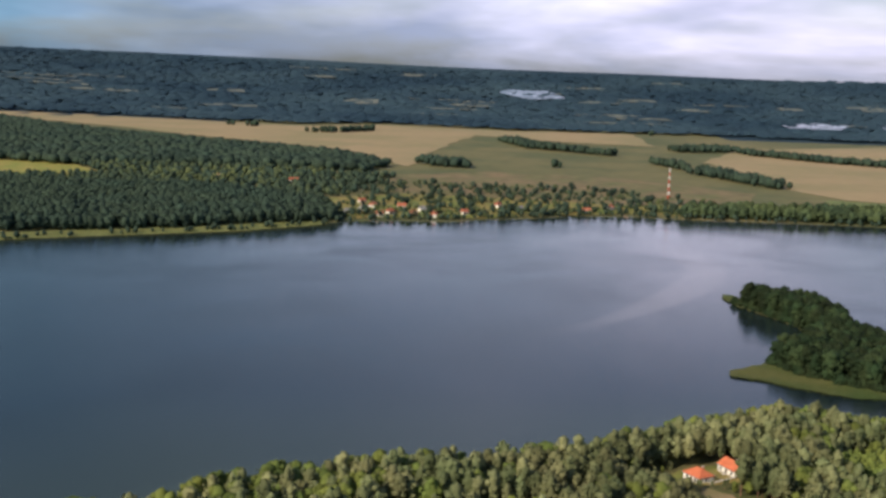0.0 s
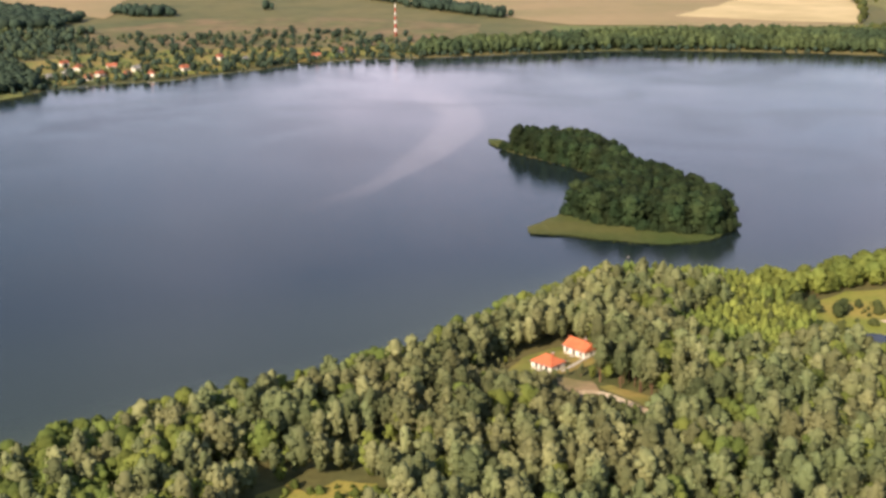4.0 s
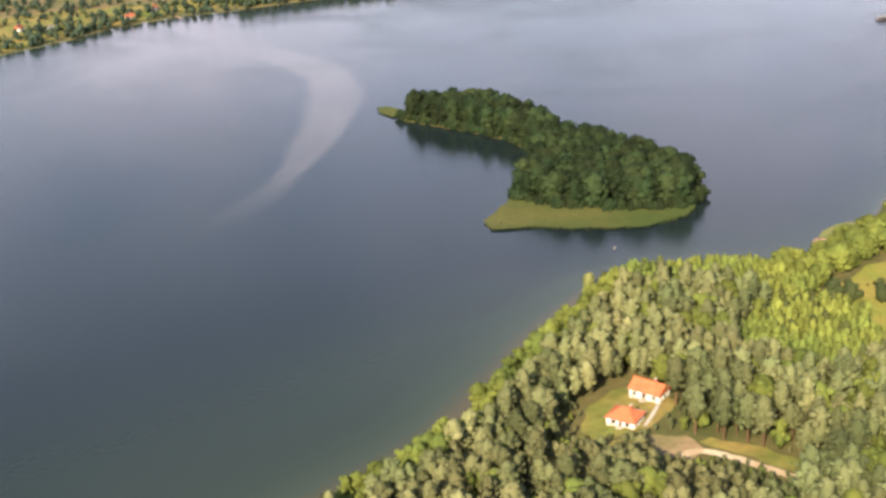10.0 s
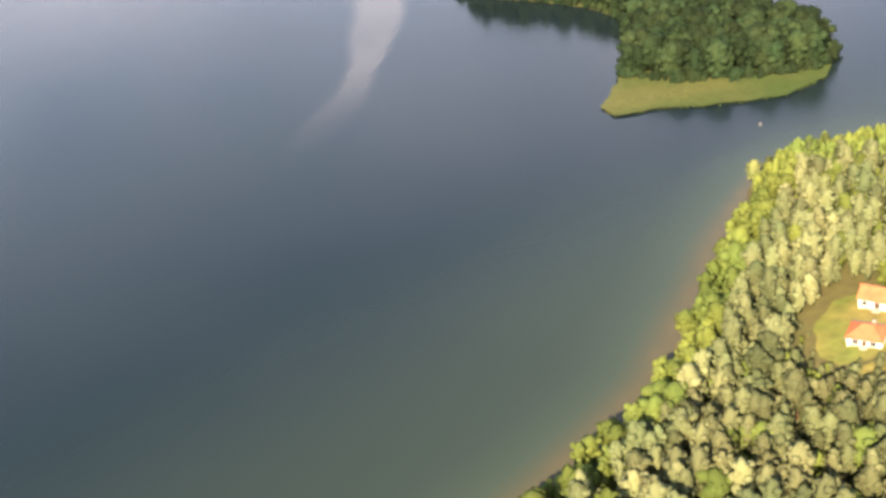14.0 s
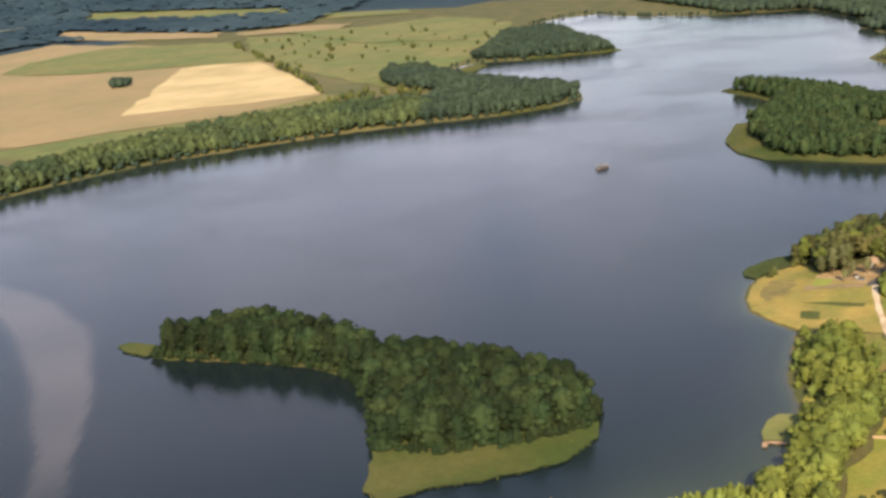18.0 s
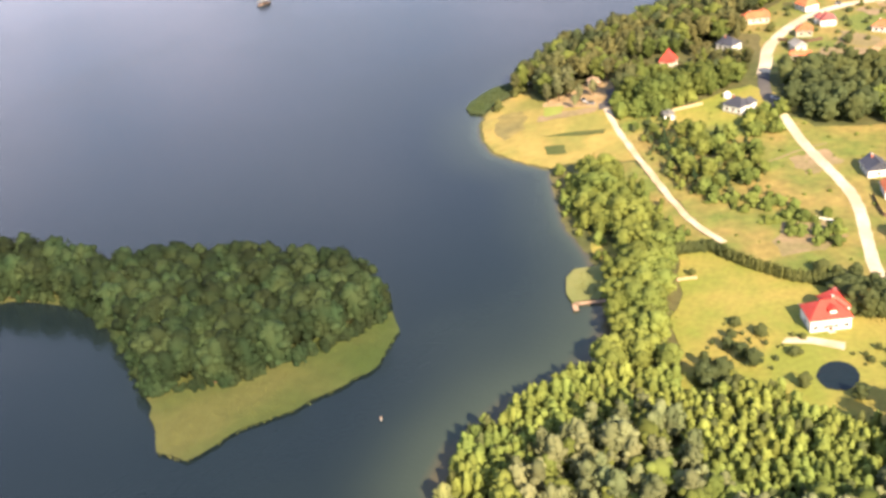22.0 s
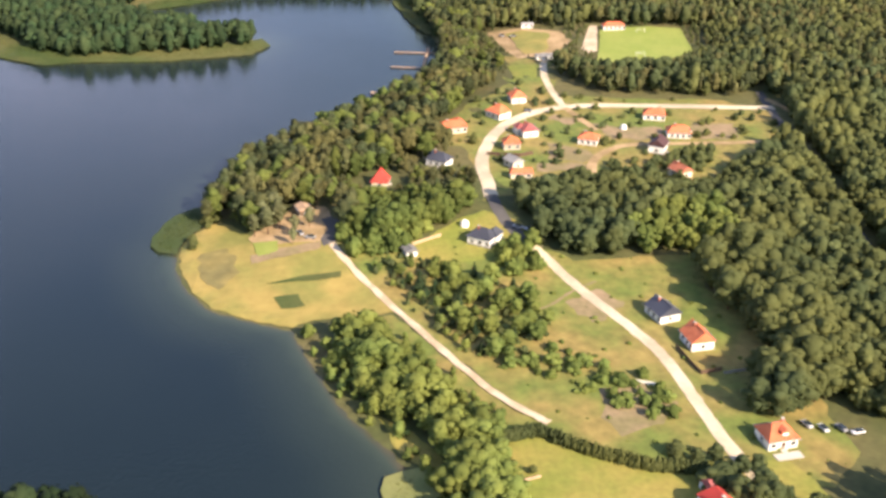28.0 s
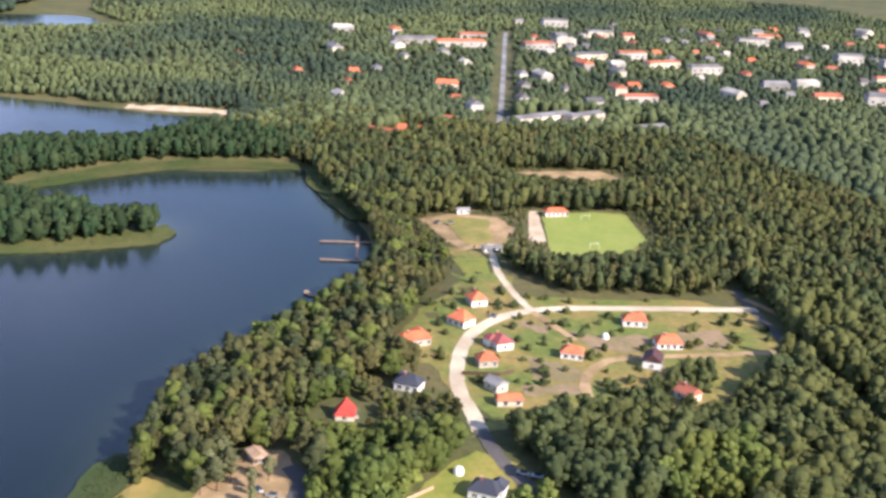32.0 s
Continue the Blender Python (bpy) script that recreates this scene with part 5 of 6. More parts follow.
for i in range(8):
    bm = bmesh.new()
    w0, w1 = 1.5 - i * 0.13, 1.5 - (i + 1) * 0.13
    z0, z1 = i * 4.4, (i + 1) * 4.4
    for a in range(3):
        p = [(math.cos(a * 2.094 + o) * w, math.sin(a * 2.094 + o) * w, z) for o, w, z in ((0, w0, z0), (0, w1, z1), (2.094, w0, z0), (2.094, w1, z1))]
        for q, r in ((p[0], p[1]), (p[0], p[3]), (p[2], p[1]), (p[1], p[3])):
            q, r = Vector(q), Vector(r)
            m = Matrix.Translation((q + r) / 2) @ (r - q).to_track_quat("Z", "Y").to_matrix().to_4x4()
            bmesh.ops.create_cone(bm, cap_ends=False, segments=5, radius1=0.22, radius2=0.22, depth=(r - q).length, matrix=m)
    part("lattice_section", bm, M_WHITE if i % 2 else M_RED, mast, "white-painted lattice" if i % 2 else "red-painted lattice")
tagged(mast, "red and white lattice radio mast above the hamlet", "mast")

# ---- hamlet on the far shore, and the town ----
for x, y, w, turn, rm in ((-93, 1122, 9, 20, M_GREYROOF), (-72, 1168, 12, 70, M_ORANGE), (-53, 1132, 9, 40, M_ORANGE), (-43, 1167, 11, 10, M_BRICK), (55, 1203, 12, 60, M_ORANGE), (147, 1200, 10, 20, M_BRICK), (-180, 1383, 16, 15, M_BRICK), (-273, 1398, 18, 5, M_SAND), (-81, 1143, 9, 80, M_GREYROOF), (640, 1190, 11, 30, M_RED), (545, 1215, 9, 60, M_GREYROOF), (-62, 1118, 8, 15, M_BRICK), (-30, 1128, 9, 55, M_ORANGE), (-22, 1150, 8, 30, M_GREYROOF), (-10, 1126, 8, 75, M_BRICK), (20, 1150, 9, 25, M_ORANGE), (78, 1185, 8, 50, M_GREYROOF), (-85, 1200, 9, 35, M_ORANGE), (175, 1225, 9, 65, M_BRICK)):
    house("hamlet_house", x, y, turn, w, 8, 3.4, 3.8, 1.0, M_BRICK if rm is M_ORANGE else rm, M_WHITE, "small white house of the lakeside hamlet", windows=2, clear=12)

def town_block(x, y, turn, w, d, h, roof_mat, wall_mat, label="pale town building with a pitched roof among trees"):
    # town buildings swap grey roofs and white walls for darker tones
    roof_mat = M_TOWNROOF if roof_mat is M_GREYROOF else roof_mat
    wall_mat = M_TOWNWALL if wall_mat is M_WHITE else wall_mat
    top = new("town_house")
    top.matrix_basis = pose(x, y, ground_z(x, y), 0, 0, turn)
    part("wall", new_box(0, 0, h / 2 - 0.5, w, d, h + 1), wall_mat, top)
    part("roof", hip_roof(w, d, h, 2.0 if w > 30 else 3.2, 0.85, 0.4), roof_mat, top)
    if w > 13:
        n = min(5, int(w / 7))
        for i in range(n):
            for s in (-1, 1):
                part("window", new_box((i + 0.5) / n * w - w / 2, s * (d / 2 + 0.03), h * 0.55, 2.4, 0.1, 1.6), M_GLASS, top)
    else:
        part("chimney", new_box(w * 0.2, 0, h + 2.8, 0.8, 0.8, 1.8), M_BRICK, top)
    HOUSE_SPOTS.append((x, y, max(w, d) * 0.5 + 6))
    return tagged(top, label, "house", "town houses")


for x, y, w, d, h, turn, rm, wm in ((947, 348, 14, 12, 15, 13, M_GREYROOF, M_WHITE), (926, 312, 44, 12, 9, 122, M_GREYROOF, M_CREAM), (938, 290, 42, 12, 9, 122, M_GREYROOF, M_CREAM), (941, 264, 46, 12, 9, 122, M_GREYROOF, M_CREAM), (881, 433, 14, 10, 6, 40, M_RED, M_WHITE), (873, 421, 18, 10, 6, 70, M_RED, M_WHITE), (890, 404, 26, 10, 5, 70, M_ORANGE, M_WHITE), (925, 372, 20, 10, 5, 60, M_ORANGE, M_CREAM), (1343, 335, 60, 16, 8, 100, M_GREYROOF, M_WHITE), (1330, 288, 70, 16, 8, 100, M_ORANGE, M_WHITE), (1318, 205, 46, 14, 11, 105, M_RED, M_WHITE), (1265, 165, 50, 16, 8, 110, M_GREYROOF, M_CREAM), (1274, 116, 40, 14, 10, 100, M_RED, M_WHITE), (1223, 100, 50, 14, 8, 110, M_BRICK, M_CREAM), (1195, 66, 44, 14, 10, 100, M_GREYROOF, M_WHITE), (1034, 189, 40, 14, 7, 100, M_RED, M_WHITE), (910, 222, 36, 12, 5, 110, M_GREYROOF, M_CREAM), (1109, 31, 34, 12, 8, 95, M_GREYROOF, M_WHITE), (1285, -137, 40, 13, 14, 95, M_GREYROOF, M_WHITE), (1251, -172, 40, 13, 14, 95, M_GREYROOF, M_WHITE), (1034, -34, 34, 14, 14, 80, M_GREYROOF, M_WHITE), (1513, 135, 40, 14, 14, 95, M_GREYROOF, M_WHITE), (1448, 97, 40, 14, 8, 95, M_GREYROOF, M_CREAM), (1421, -85, 50, 14, 10, 95, M_GREYROOF, M_WHITE), (1383, -118, 30, 12, 9, 95, M_GREYROOF, M_WHITE), (1057, 6, 36, 12, 7, 95, M_BRICK, M_CREAM), (1160, -113, 40, 12, 9, 95, M_RED, M_CREAM), (1076, 346, 24, 12, 6, 80, M_ORANGE, M_CREAM), (1130, 268, 12, 10, 8, 15, M_GREYROOF, M_WHITE), (1070, 280, 12, 10, 8, 15, M_GREYROOF, M_WHITE), (1010, 296, 12, 10, 8, 15, M_GREYROOF, M_WHITE), (1395, 262, 40, 14, 7, 100, M_RED, M_WHITE), (1130, 470, 10, 8, 4, 15, M_ORANGE, M_WHITE), (1080, 430, 10, 8, 4, 15, M_RED, M_CREAM), (1210, 520, 12, 8, 4, 15, M_ORANGE, M_CREAM)):
    town_block(x, y, turn, w * 0.8, d * 0.85, h * 0.8, M_BRICK if rm is M_RED else rm, wm)

town_rng = random.Random(77)
for i in range(120):
    a = town_rng.random()
    x, y = town_rng.uniform(1000, 1560), town_rng.uniform(-330, 200)
    if i % 4 == 0:
        x, y = town_rng.uniform(960, 1420), town_rng.uniform(180, 480)
    if abs(line_distance(AVENUE, np.array([x]), np.array([y]))[0]) < 22 or any(math.hypot(x - p, y - q) < r + 8 for p, q, r in HOUSE_SPOTS):
        continue
    w = town_rng.choice((8, 9, 10, 12, 16, 24))
    town_block(x, y, town_rng.choice((10, 15, 95, 100, 105)), w, min(w, 11), 4 if w < 14 else 7, town_rng.choice((M_BRICK, M_GREYROOF, M_BRICK, M_ORANGE, M_GREYROOF, M_CONCRETE)), town_rng.choice((M_WHITE, M_CREAM, M_WHITE)))

# ---- cars, fences and small things by the houses ----
def car(x, y, turn, label):
    top = new("car")
    top.matrix_basis = pose(x, y, ground_z(x, y) + 0.25, 0, 0, turn)
    bm = new_box(0, 0, 0.62, 3.9, 1.65, 0.6, 0, 0.14)
    body = part("body", bm, M_CARS, top)
    bm = new_box(-0.2, 0, 1.14, 2.3, 1.5, 0.55, 0, 0.16)
    part("cabin", bm, M_GLASS, body, "dark glazed cabin")
    for sx in (-1.3, 1.3):
        for sy in (-0.8, 0.8):
            bm = bmesh.new()
            bmesh.ops.create_cone(bm, cap_ends=True, segments=12, radius1=0.32, radius2=0.32, depth=0.22, matrix=Matrix.Translation((sx, sy, 0.32)) @ Matrix.Rotation(math.pi / 2, 4, "X"))
            part("wheel", bm, M_RUBBER, top, "black tyre")
    for sy in (-0.6, 0.6):
        part("headlight", new_box(2.09, sy, 0.7, 0.06, 0.3, 0.16), M_WHITE, top)
    return tagged(top, label, "car", "parked cars")


for x, y, t in ((283, 370, 20), (281, 366, 15), (281, 361, 25), (279, 357, 100), (411, 438, 60), (409, 434, 70), (408, 519, 30), (404, 515, 80), (500, 466, 20), (540, 420, 50), (512, 350, 10), (680, 420, 15), (676, 414, 100)):
    car(x, y, t, "small parked car beside a house")


def fence(name, line, h, mat, label):
    top = new(name)
    x0, y0 = line[0]
    top.matrix_basis = pose(x0, y0, 0)
    for (ax, ay), (bx, by) in zip(line, line[1:]):
        L, a = math.hypot(bx - ax, by - ay), math.atan2(by - ay, bx - ax)
        n = max(1, round(L / 2.5))
        for i in range(n):
            t = (i + 0.5) / n
            px, py = ax + (bx - ax) * t, ay + (by - ay) * t
            z = ground_z(px, py)
            part("panel", new_box(px - x0, py - y0, z + h / 2 + 0.1, L / n - 0.12, 0.08, h, a), mat, top)
            part("post", new_box(ax + (bx - ax) * i / n - x0, ay + (by - ay) * i / n - y0, z + h / 2 + 0.1, 0.14, 0.14, h + 0.3, a), mat, top)
    return tagged(top, label, "fence")


fence("lane_fence", [(327, 397), (316, 394.5), (311, 393), (313, 386)], 1.3, M_DARKWOOD, "dark timber fence along the lane plot")
fence("plot_fence", [(483, 444), (481, 430), (484, 424)], 1.6, M_DARKWOOD, "dark fence round the orange-roofed house")
fence("garden_fence", [(393, 484), (399, 476), (405, 467)], 1.2, M_WOOD, "pale fence beside the garden hut")
fence("villa_fence", [(260, 453), (262, 447)], 1.0, M_WOOD, "short pale fence on the lawn")
fence("white_wall", [(307, 414), (305, 408)], 1.0, M_WHITE, "low white wall on the meadow")
fence("yard_wall", [(311, 386), (313, 378)], 0.9, M_CONCRETE, "low pale wall behind the red-roofed house")


def trampoline(x, y, label):
    top = new("trampoline")
    top.matrix_basis = pose(x, y, ground_z(x, y) + 0.15)
    bm = bmesh.new()
    bmesh.ops.create_cone(bm, cap_ends=True, segments=18, radius1=2.0, radius2=2.0, depth=0.14, matrix=Matrix.Translation((0, 0, 0.9)))
    part("mat", bm, M_BLUE, top)
    for k in range(6):
        part("leg", new_box(math.cos(k * 1.047) * 1.9, math.sin(k * 1.047) * 1.9, 0.42, 0.08, 0.08, 0.9), M_METAL, top)
    return tagged(top, label, "trampoline")


trampoline(234, 382, "round blue trampoline on the villa lawn")

# goals on the pitch
for gx, gy, ga in ((684, 338, 10), (634, 348, 10)):
    goal = new("goal")
    goal.matrix_basis = pose(gx, gy, ground_z(gx, gy) + 0.15, 0, 0, ga)
    for s in (-2.5, 2.5):
        part("post", new_box(0, s, 1.1, 0.14, 0.14, 2.2), M_WHITE, goal)
    part("crossbar", new_box(0, 0, 2.22, 0.14, 5.14, 0.14), M_WHITE, goal)
    tagged(goal, "white football goal on the green pitch", "goal", "pitch goals")

# ---- woods ----
PINES = crown_set("pine", 8, 70, 0.036, 11)
LEAVES = crown_set("leaf", 8, 70, 0.040, 12)
YOUNG = crown_set("young", 7, 30, 0.05, 17, 5, 3)
PINES_MID = crown_set("pine", 8, 16, 0.06, 13, 5, 3)
LEAVES_MID = crown_set("leaf", 8, 16, 0.065, 14, 5, 3)
LEAVES_FAR = crown_set("leaf", 8, 0, 0.1, 15, 5, 0)
SHRUBS = crown_set("shrub", 6, 30, 0.10, 16, 6, 4)


def canopy_patch(rng):
    """A stretch of closed far canopy, bumpy with crowns."""
    n = 6
    X, Y = np.meshgrid(np.linspace(-0.36, 0.36, n), np.linspace(-0.36, 0.36, n))
    edge = (np.abs(X) > 0.35) | (np.abs(Y) > 0.35)
    v = np.column_stack([(X + rng.uniform(-0.04, 0.04, X.shape)).ravel(), (Y + rng.uniform(-0.04, 0.04, X.shape)).ravel(), np.where(edge, rng.uniform(0.35, 0.7, X.shape), rng.uniform(0.68, 1.0, X.shape)).ravel()])
    i = np.arange(n * n).reshape(n, n)
    a, b, c, d = i[:-1, :-1].ravel(), i[:-1, 1:].ravel(), i[1:, 1:].ravel(), i[1:, :-1].ravel()
    return v, np.concatenate([np.stack([a, b, c], 1), np.stack([a, c, d], 1)])


CANOPY = [canopy_patch(np.random.default_rng(600 + i)) for i in range(8)]
near_rng = np.random.default_rng(5)

NEAR_WOOD = [(-300, 240), (-104, 345), (-60, 390), (0, 420), (60, 440), (110, 474), (160, 500), (200, 476), (228, 470), (250, 476), (262, 470), (240, 456), (205, 442), (212, 430), (203, 410), (198, 396), (206, 378), (250, 360), (240, 290), (120, 250), (-100, 240)]
SHORE_GROVE = [(203, 474), (230, 470), (250, 476), (262, 470), (240, 456), (222, 449), (205, 444), (202, 456)]
PLANTATION = [(140, 500), (165, 500), (203, 474), (202, 456), (205, 442), (212, 430), (203, 410), (198, 396), (196, 386), (176, 388), (152, 392), (146, 414), (152, 426), (168, 432), (182, 440), (172, 462), (150, 474)]
spots = young(scatter(NEAR_WOOD, 4.3, 21, 8.5, 17.0, 0.66, 1.0, jitter=0.5, keep=lambda x, y: wooded(0.8)(x, y) & ~inside(PLANTATION, x, y) & ~inside(SHORE_GROVE, x, y)), HOUSE_FRONT, [(-16, 344), (-14, 358), (6, 361), (36, 354), (38, 336), (31, 342), (4, 351)])
for glade, low in ((YARD, 0.40), (YARD_TRACK, 0.40), (CLEARING, 0.42)):      # the wood rises slowly from its sunny glades
    gx, gy = np.mean(glade, 0)
    side = ((spots[:, 0] - gx) * 0.62 + (spots[:, 1] - gy) * 0.78 < 4) & ~inside(glade, spots[:, 0], spots[:, 1])
    side &= np.abs((spots[:, 0] - gx) * 0.78 - (spots[:, 1] - gy) * 0.62) < 17
    spots[side, 2] = np.minimum(spots[side, 2], 2.2 + low * edge_distance(glade, spots[side, 0], spots[side, 1]))
s_near = shore(spots[:, 0], spots[:, 1])
leafy = (s_near < 12) | (near_rng.random(len(spots)) < np.where(spots[:, 0] > 118, 0.22, 0.10 + 0.5 * smooth(-spots[:, 0], -15, 60)))
spots[leafy, 2] *= 0.85
spots[leafy, 3] *= 1.2
spots[s_near < 7, 2] *= 0.72
stretch = (spots[:, 0] > 30) & (spots[:, 0] < 130) & (spots[:, 1] > 345)
single_pine, single_leaf = stretch & ~leafy, (spots[:, 0] > 20) & (s_near < 26) & leafy
single_pine &= np.cumsum(single_pine) <= 300
single_leaf &= np.cumsum(single_leaf) <= 300
pine_models = [tree_model("pine_tree", "pine", M_PINE, near_rng, 130, 0.038, "tall grey-green pine in the lakeside wood", "tree", "lakeside pines") for _ in range(6)]
leaf_models = [tree_model("alder_tree", "leaf", M_LEAF, near_rng, 140, 0.04, "bright green broadleaf tree by the lake shore", "tree", "shore trees") for _ in range(6)]
plant(pine_models, [tuple(s) for s in spots[single_pine]], 31)
plant(leaf_models, [tuple(s) for s in spots[single_leaf]], 32)
rest = ~single_pine & ~single_leaf
forest("pine_wood", spots[rest & ~leafy], PINES, M_PINE, "dense pine wood on the lake shore", 41)
forest("broadleaf_wood", spots[rest & leafy], LEAVES, M_LEAF, "bright green broadleaf trees among the pines", 42)
saplings = scatter(PLANTATION, 2.75, 212, 6.5, 9.0, 1.0, 1.35, jitter=0.5, keep=wooded(0.8))
sunny = near_rng.random(len(saplings)) < 0.85
forest("young_wood", saplings[sunny], YOUNG, M_LEAF, "close-set young yellow-green trees with pointed tops", 213)
forest("young_mixed_wood", saplings[~sunny], YOUNG, M_MIXLEAF, "darker young trees among the close-set saplings", 215)
older = scatter(SHORE_GROVE, 5.0, 216, 7.5, 12, 1.05, 1.4, jitter=0.5, keep=wooded(1.0))
plant([tree_model("grove_alder", "leaf", M_LEAF, near_rng, 150, 0.04, "rounded alder between the saplings and the lawn", "tree", "lawn grove") for _ in range(4)], [tuple(g) for g in older], 217)
plant([tree_model("pale_willow", "leaf", M_PALEREED, near_rng, 140, 0.045, "pale silvery willow at the water's edge")], [(141, 489, 9, 1.0)], 214)

# the island
# its trees carry the cloud shade in their leaf colour
isl = scatter(ISLAND, 4.7, 22, 12.5, 17, 0.9, 1.15, keep=lambda x, y: edge_distance(ISLAND, x, y) > 1.5)
isl_models = [tree_model("island_tree", "leaf", M_SHADELEAF, near_rng, 110, 0.04, "green alder on the wooded island, cloud shade in its colour", "tree", "island trees") for _ in range(6)]
near_rng.shuffle(isl)
plant(isl_models, [tuple(s) for s in isl[:300]], 33)
if len(isl) > 300:
    forest("island_thicket", isl[300:], LEAVES, M_SHADELEAF, "undergrowth and trees on the island, cloud shade in their colour", 43)

# shore strip by the villa, up to the bathing point
STRIP = [(252, 478), (263, 480), (277, 487), (296, 500), (326, 512), (332, 513), (337, 505), (338, 484), (330, 476), (318, 468), (300, 458), (284, 452), (270, 458), (252, 454), (238, 454), (236, 466)]
strip = scatter(STRIP, 5.0, 23, 8, 13, 0.95, 1.35, keep=lambda x, y: (shore(x, y) > 4.5) & wooded(4.5)(x, y) & (line_distance(FOOTPATH, x, y) > 4.5))
strip[:, 2] *= 0.55 + 0.45 * smooth(shore(strip[:, 0], strip[:, 1]), 4, 14)
strip[:, 2] *= 0.30 + 0.70 * smooth(line_distance(FOOTPATH, strip[:, 0], strip[:, 1]), 5, 22)
strip_models = [tree_model("shore_tree", "leaf", M_LEAF, near_rng, 190, 0.042, "rounded green tree between footpath and water", "tree", "shore strip trees") for _ in range(5)]
plant(strip_models, [tuple(s) for s in strip], 34)

# spruces and bushes on the meadow
COPSE = [(398, 496), (392, 478), (379, 462), (366, 441), (338, 432), (318, 450), (326, 464), (344, 474), (374, 490)]
cop = scatter(COPSE, 5.8, 24, 4, 8.5, 0.9, 1.3, jitter=0.5)
cop[:, 2] *= 0.5 + 0.5 * smooth(line_distance(FOOTPATH, cop[:, 0], cop[:, 1]), 3, 14)
cop = cop[near_rng.random(len(cop)) < 0.86]
low_edge(cop, [[(388, 476), (394, 476), (394, 483), (388, 483)]], 0.30, 1.5)
cop[:, 3] *= 1.25
forest("copse_scrub", scatter(COPSE, 5.0, 241, 1.2, 3.2, 0.8, 1.2), SHRUBS, M_MIXLEAF, "low scrub under the copse", 242)
cop_models = [tree_model("copse_tree", k, M_SHADELEAF if k == "spruce" else M_LEAF, near_rng, 170, 0.045, "green tree of the copse beside the footpath", "tree", "meadow copse") for k in ("leaf", "spruce", "leaf", "leaf")]
plant(cop_models, [tuple(s) for s in cop], 35)
bushes = scatter([(330, 438), (318, 452), (302, 432), (288, 414), (290, 400), (308, 408), (318, 424)], 5.2, 25, 2.0, 4.2, 0.8, 1.3)
bushes = np.concatenate([bushes, scatter([(396, 446), (402, 434), (376, 432), (374, 446)], 5.0, 251, 4, 7, 0.8, 1.0), scatter([(408, 506), (418, 490), (414, 467), (392, 482), (386, 498)], 5.5, 252, 5, 9, 0.7, 0.9)])
bush_models = [tree_model("bush", "shrub", M_LEAF, near_rng, 120, 0.1, "low rounded bush on the meadow", "bush", "meadow bushes") for _ in range(3)]
plant(bush_models, [tuple(s) for s in bushes], 36)
hedge_line = [(278, 456), (281, 446), (271, 433), (264, 419), (261.5, 403)]
hedge = []
for (x0, y0), (x1, y1) in zip(hedge_line, hedge_line[1:]):
    for i in range(11):
        hedge.append((x0 + (x1 - x0) * i / 11 + near_rng.uniform(-.3, .3), y0 + (y1 - y0) * i / 11, near_rng.uniform(4.2, 5.0), 0.62))
hedge_models = [tree_model("hedge_thuja", "shrub", M_MIXLEAF, near_rng, 140, 0.09, "tall clipped evergreen of the lawn hedge", "tree", "lawn hedge") for _ in range(2)]
plant(hedge_models, hedge, 37)
lawn_spots = [(258, 398, 7, 1.1), (262, 394, 6, 1.2), (204, 436, 8, 0.9), (208, 432, 7, 0.9), (212, 437, 6, 0.9), (200, 427, 7, 0.8), (264, 449, 3, 1.2), (214, 424, 7, 1.0), (218, 428, 6, 1.1), (222, 432, 5, 1.2), (231, 424, 4, 1.1), (228, 432, 4, 1.2), (256, 402, 8, 1.2), (262, 390, 6, 1.2), (250, 386, 5, 1.1), (246, 380, 6, 1.1), (224, 385, 5, 1.2), (203, 396, 5, 1.3), (206, 410, 5, 1.2), (236, 432, 3, 1.2), (245, 395, 10, 1.0), (249, 399, 9, 1.0), (252, 392, 10, 1.0), (247, 391, 9, 0.9), (267, 405, 5, 1.2), (270, 410, 5, 1.1), (267, 400, 6, 1.1), (228, 392, 2.4, 1.3), (256, 392, 3, 1.4), (222, 414, 3, 1.3)]
lawn_spots = [(x, y, h, w * 1.15) for x, y, h, w in lawn_spots]
lawn_spots += [(x + near_rng.uniform(-3, 3), y + near_rng.uniform(-3, 3), near_rng.uniform(1.0, 2.2), 1.3) for x, y in ((232, 432), (227, 424), (222, 438), (223, 432), (219, 425), (230, 428), (236, 434), (225, 420), (216, 418), (229, 415), (219, 393), (224, 396), (205, 390)) for _ in range(2)]
plant([tree_model("garden_tree", k, M_MIXLEAF, near_rng, 170, 0.045, "garden tree on the villa lawn", "tree", "garden trees") for k in ("leaf", "shrub", "leaf")], lawn_spots, 38)

# woods on the bathing point and along the shore
POINT_WOOD = [(414, 560), (447, 557), (476, 548), (512, 528), (545, 501), (566, 488), (592, 474), (612, 464), (640, 458), (700, 462), (735, 468), (700, 430), (640, 420), (600, 425), (568, 442), (554, 452), (511, 468), (494, 462), (470, 454), (440, 452), (424, 452), (410, 470), (398, 490), (408, 510), (416, 516), (414, 538), (430, 552)]
CHALET_FRONT = [(445, 482), (412, 472), (410, 494), (445, 499)]
SLATE_FRONT = [(464, 458), (430, 450), (428, 470), (464, 474)]
PLOT_FRONT = [(478, 364), (444, 368), (444, 390), (478, 382)]
pw = young(scatter(POINT_WOOD, 4.5, 26, 9.5, 14.5, 0.85, 1.25, jitter=0.5, keep=wooded(0.4)), CHALET_FRONT, SLATE_FRONT)
low_edge(pw, [SAND_SQUARE, GREEN_SQUARE, [(468, 459), (478, 459), (478, 471), (468, 471)], [(448, 486), (455, 486), (455, 494), (448, 494)]], 0.34)
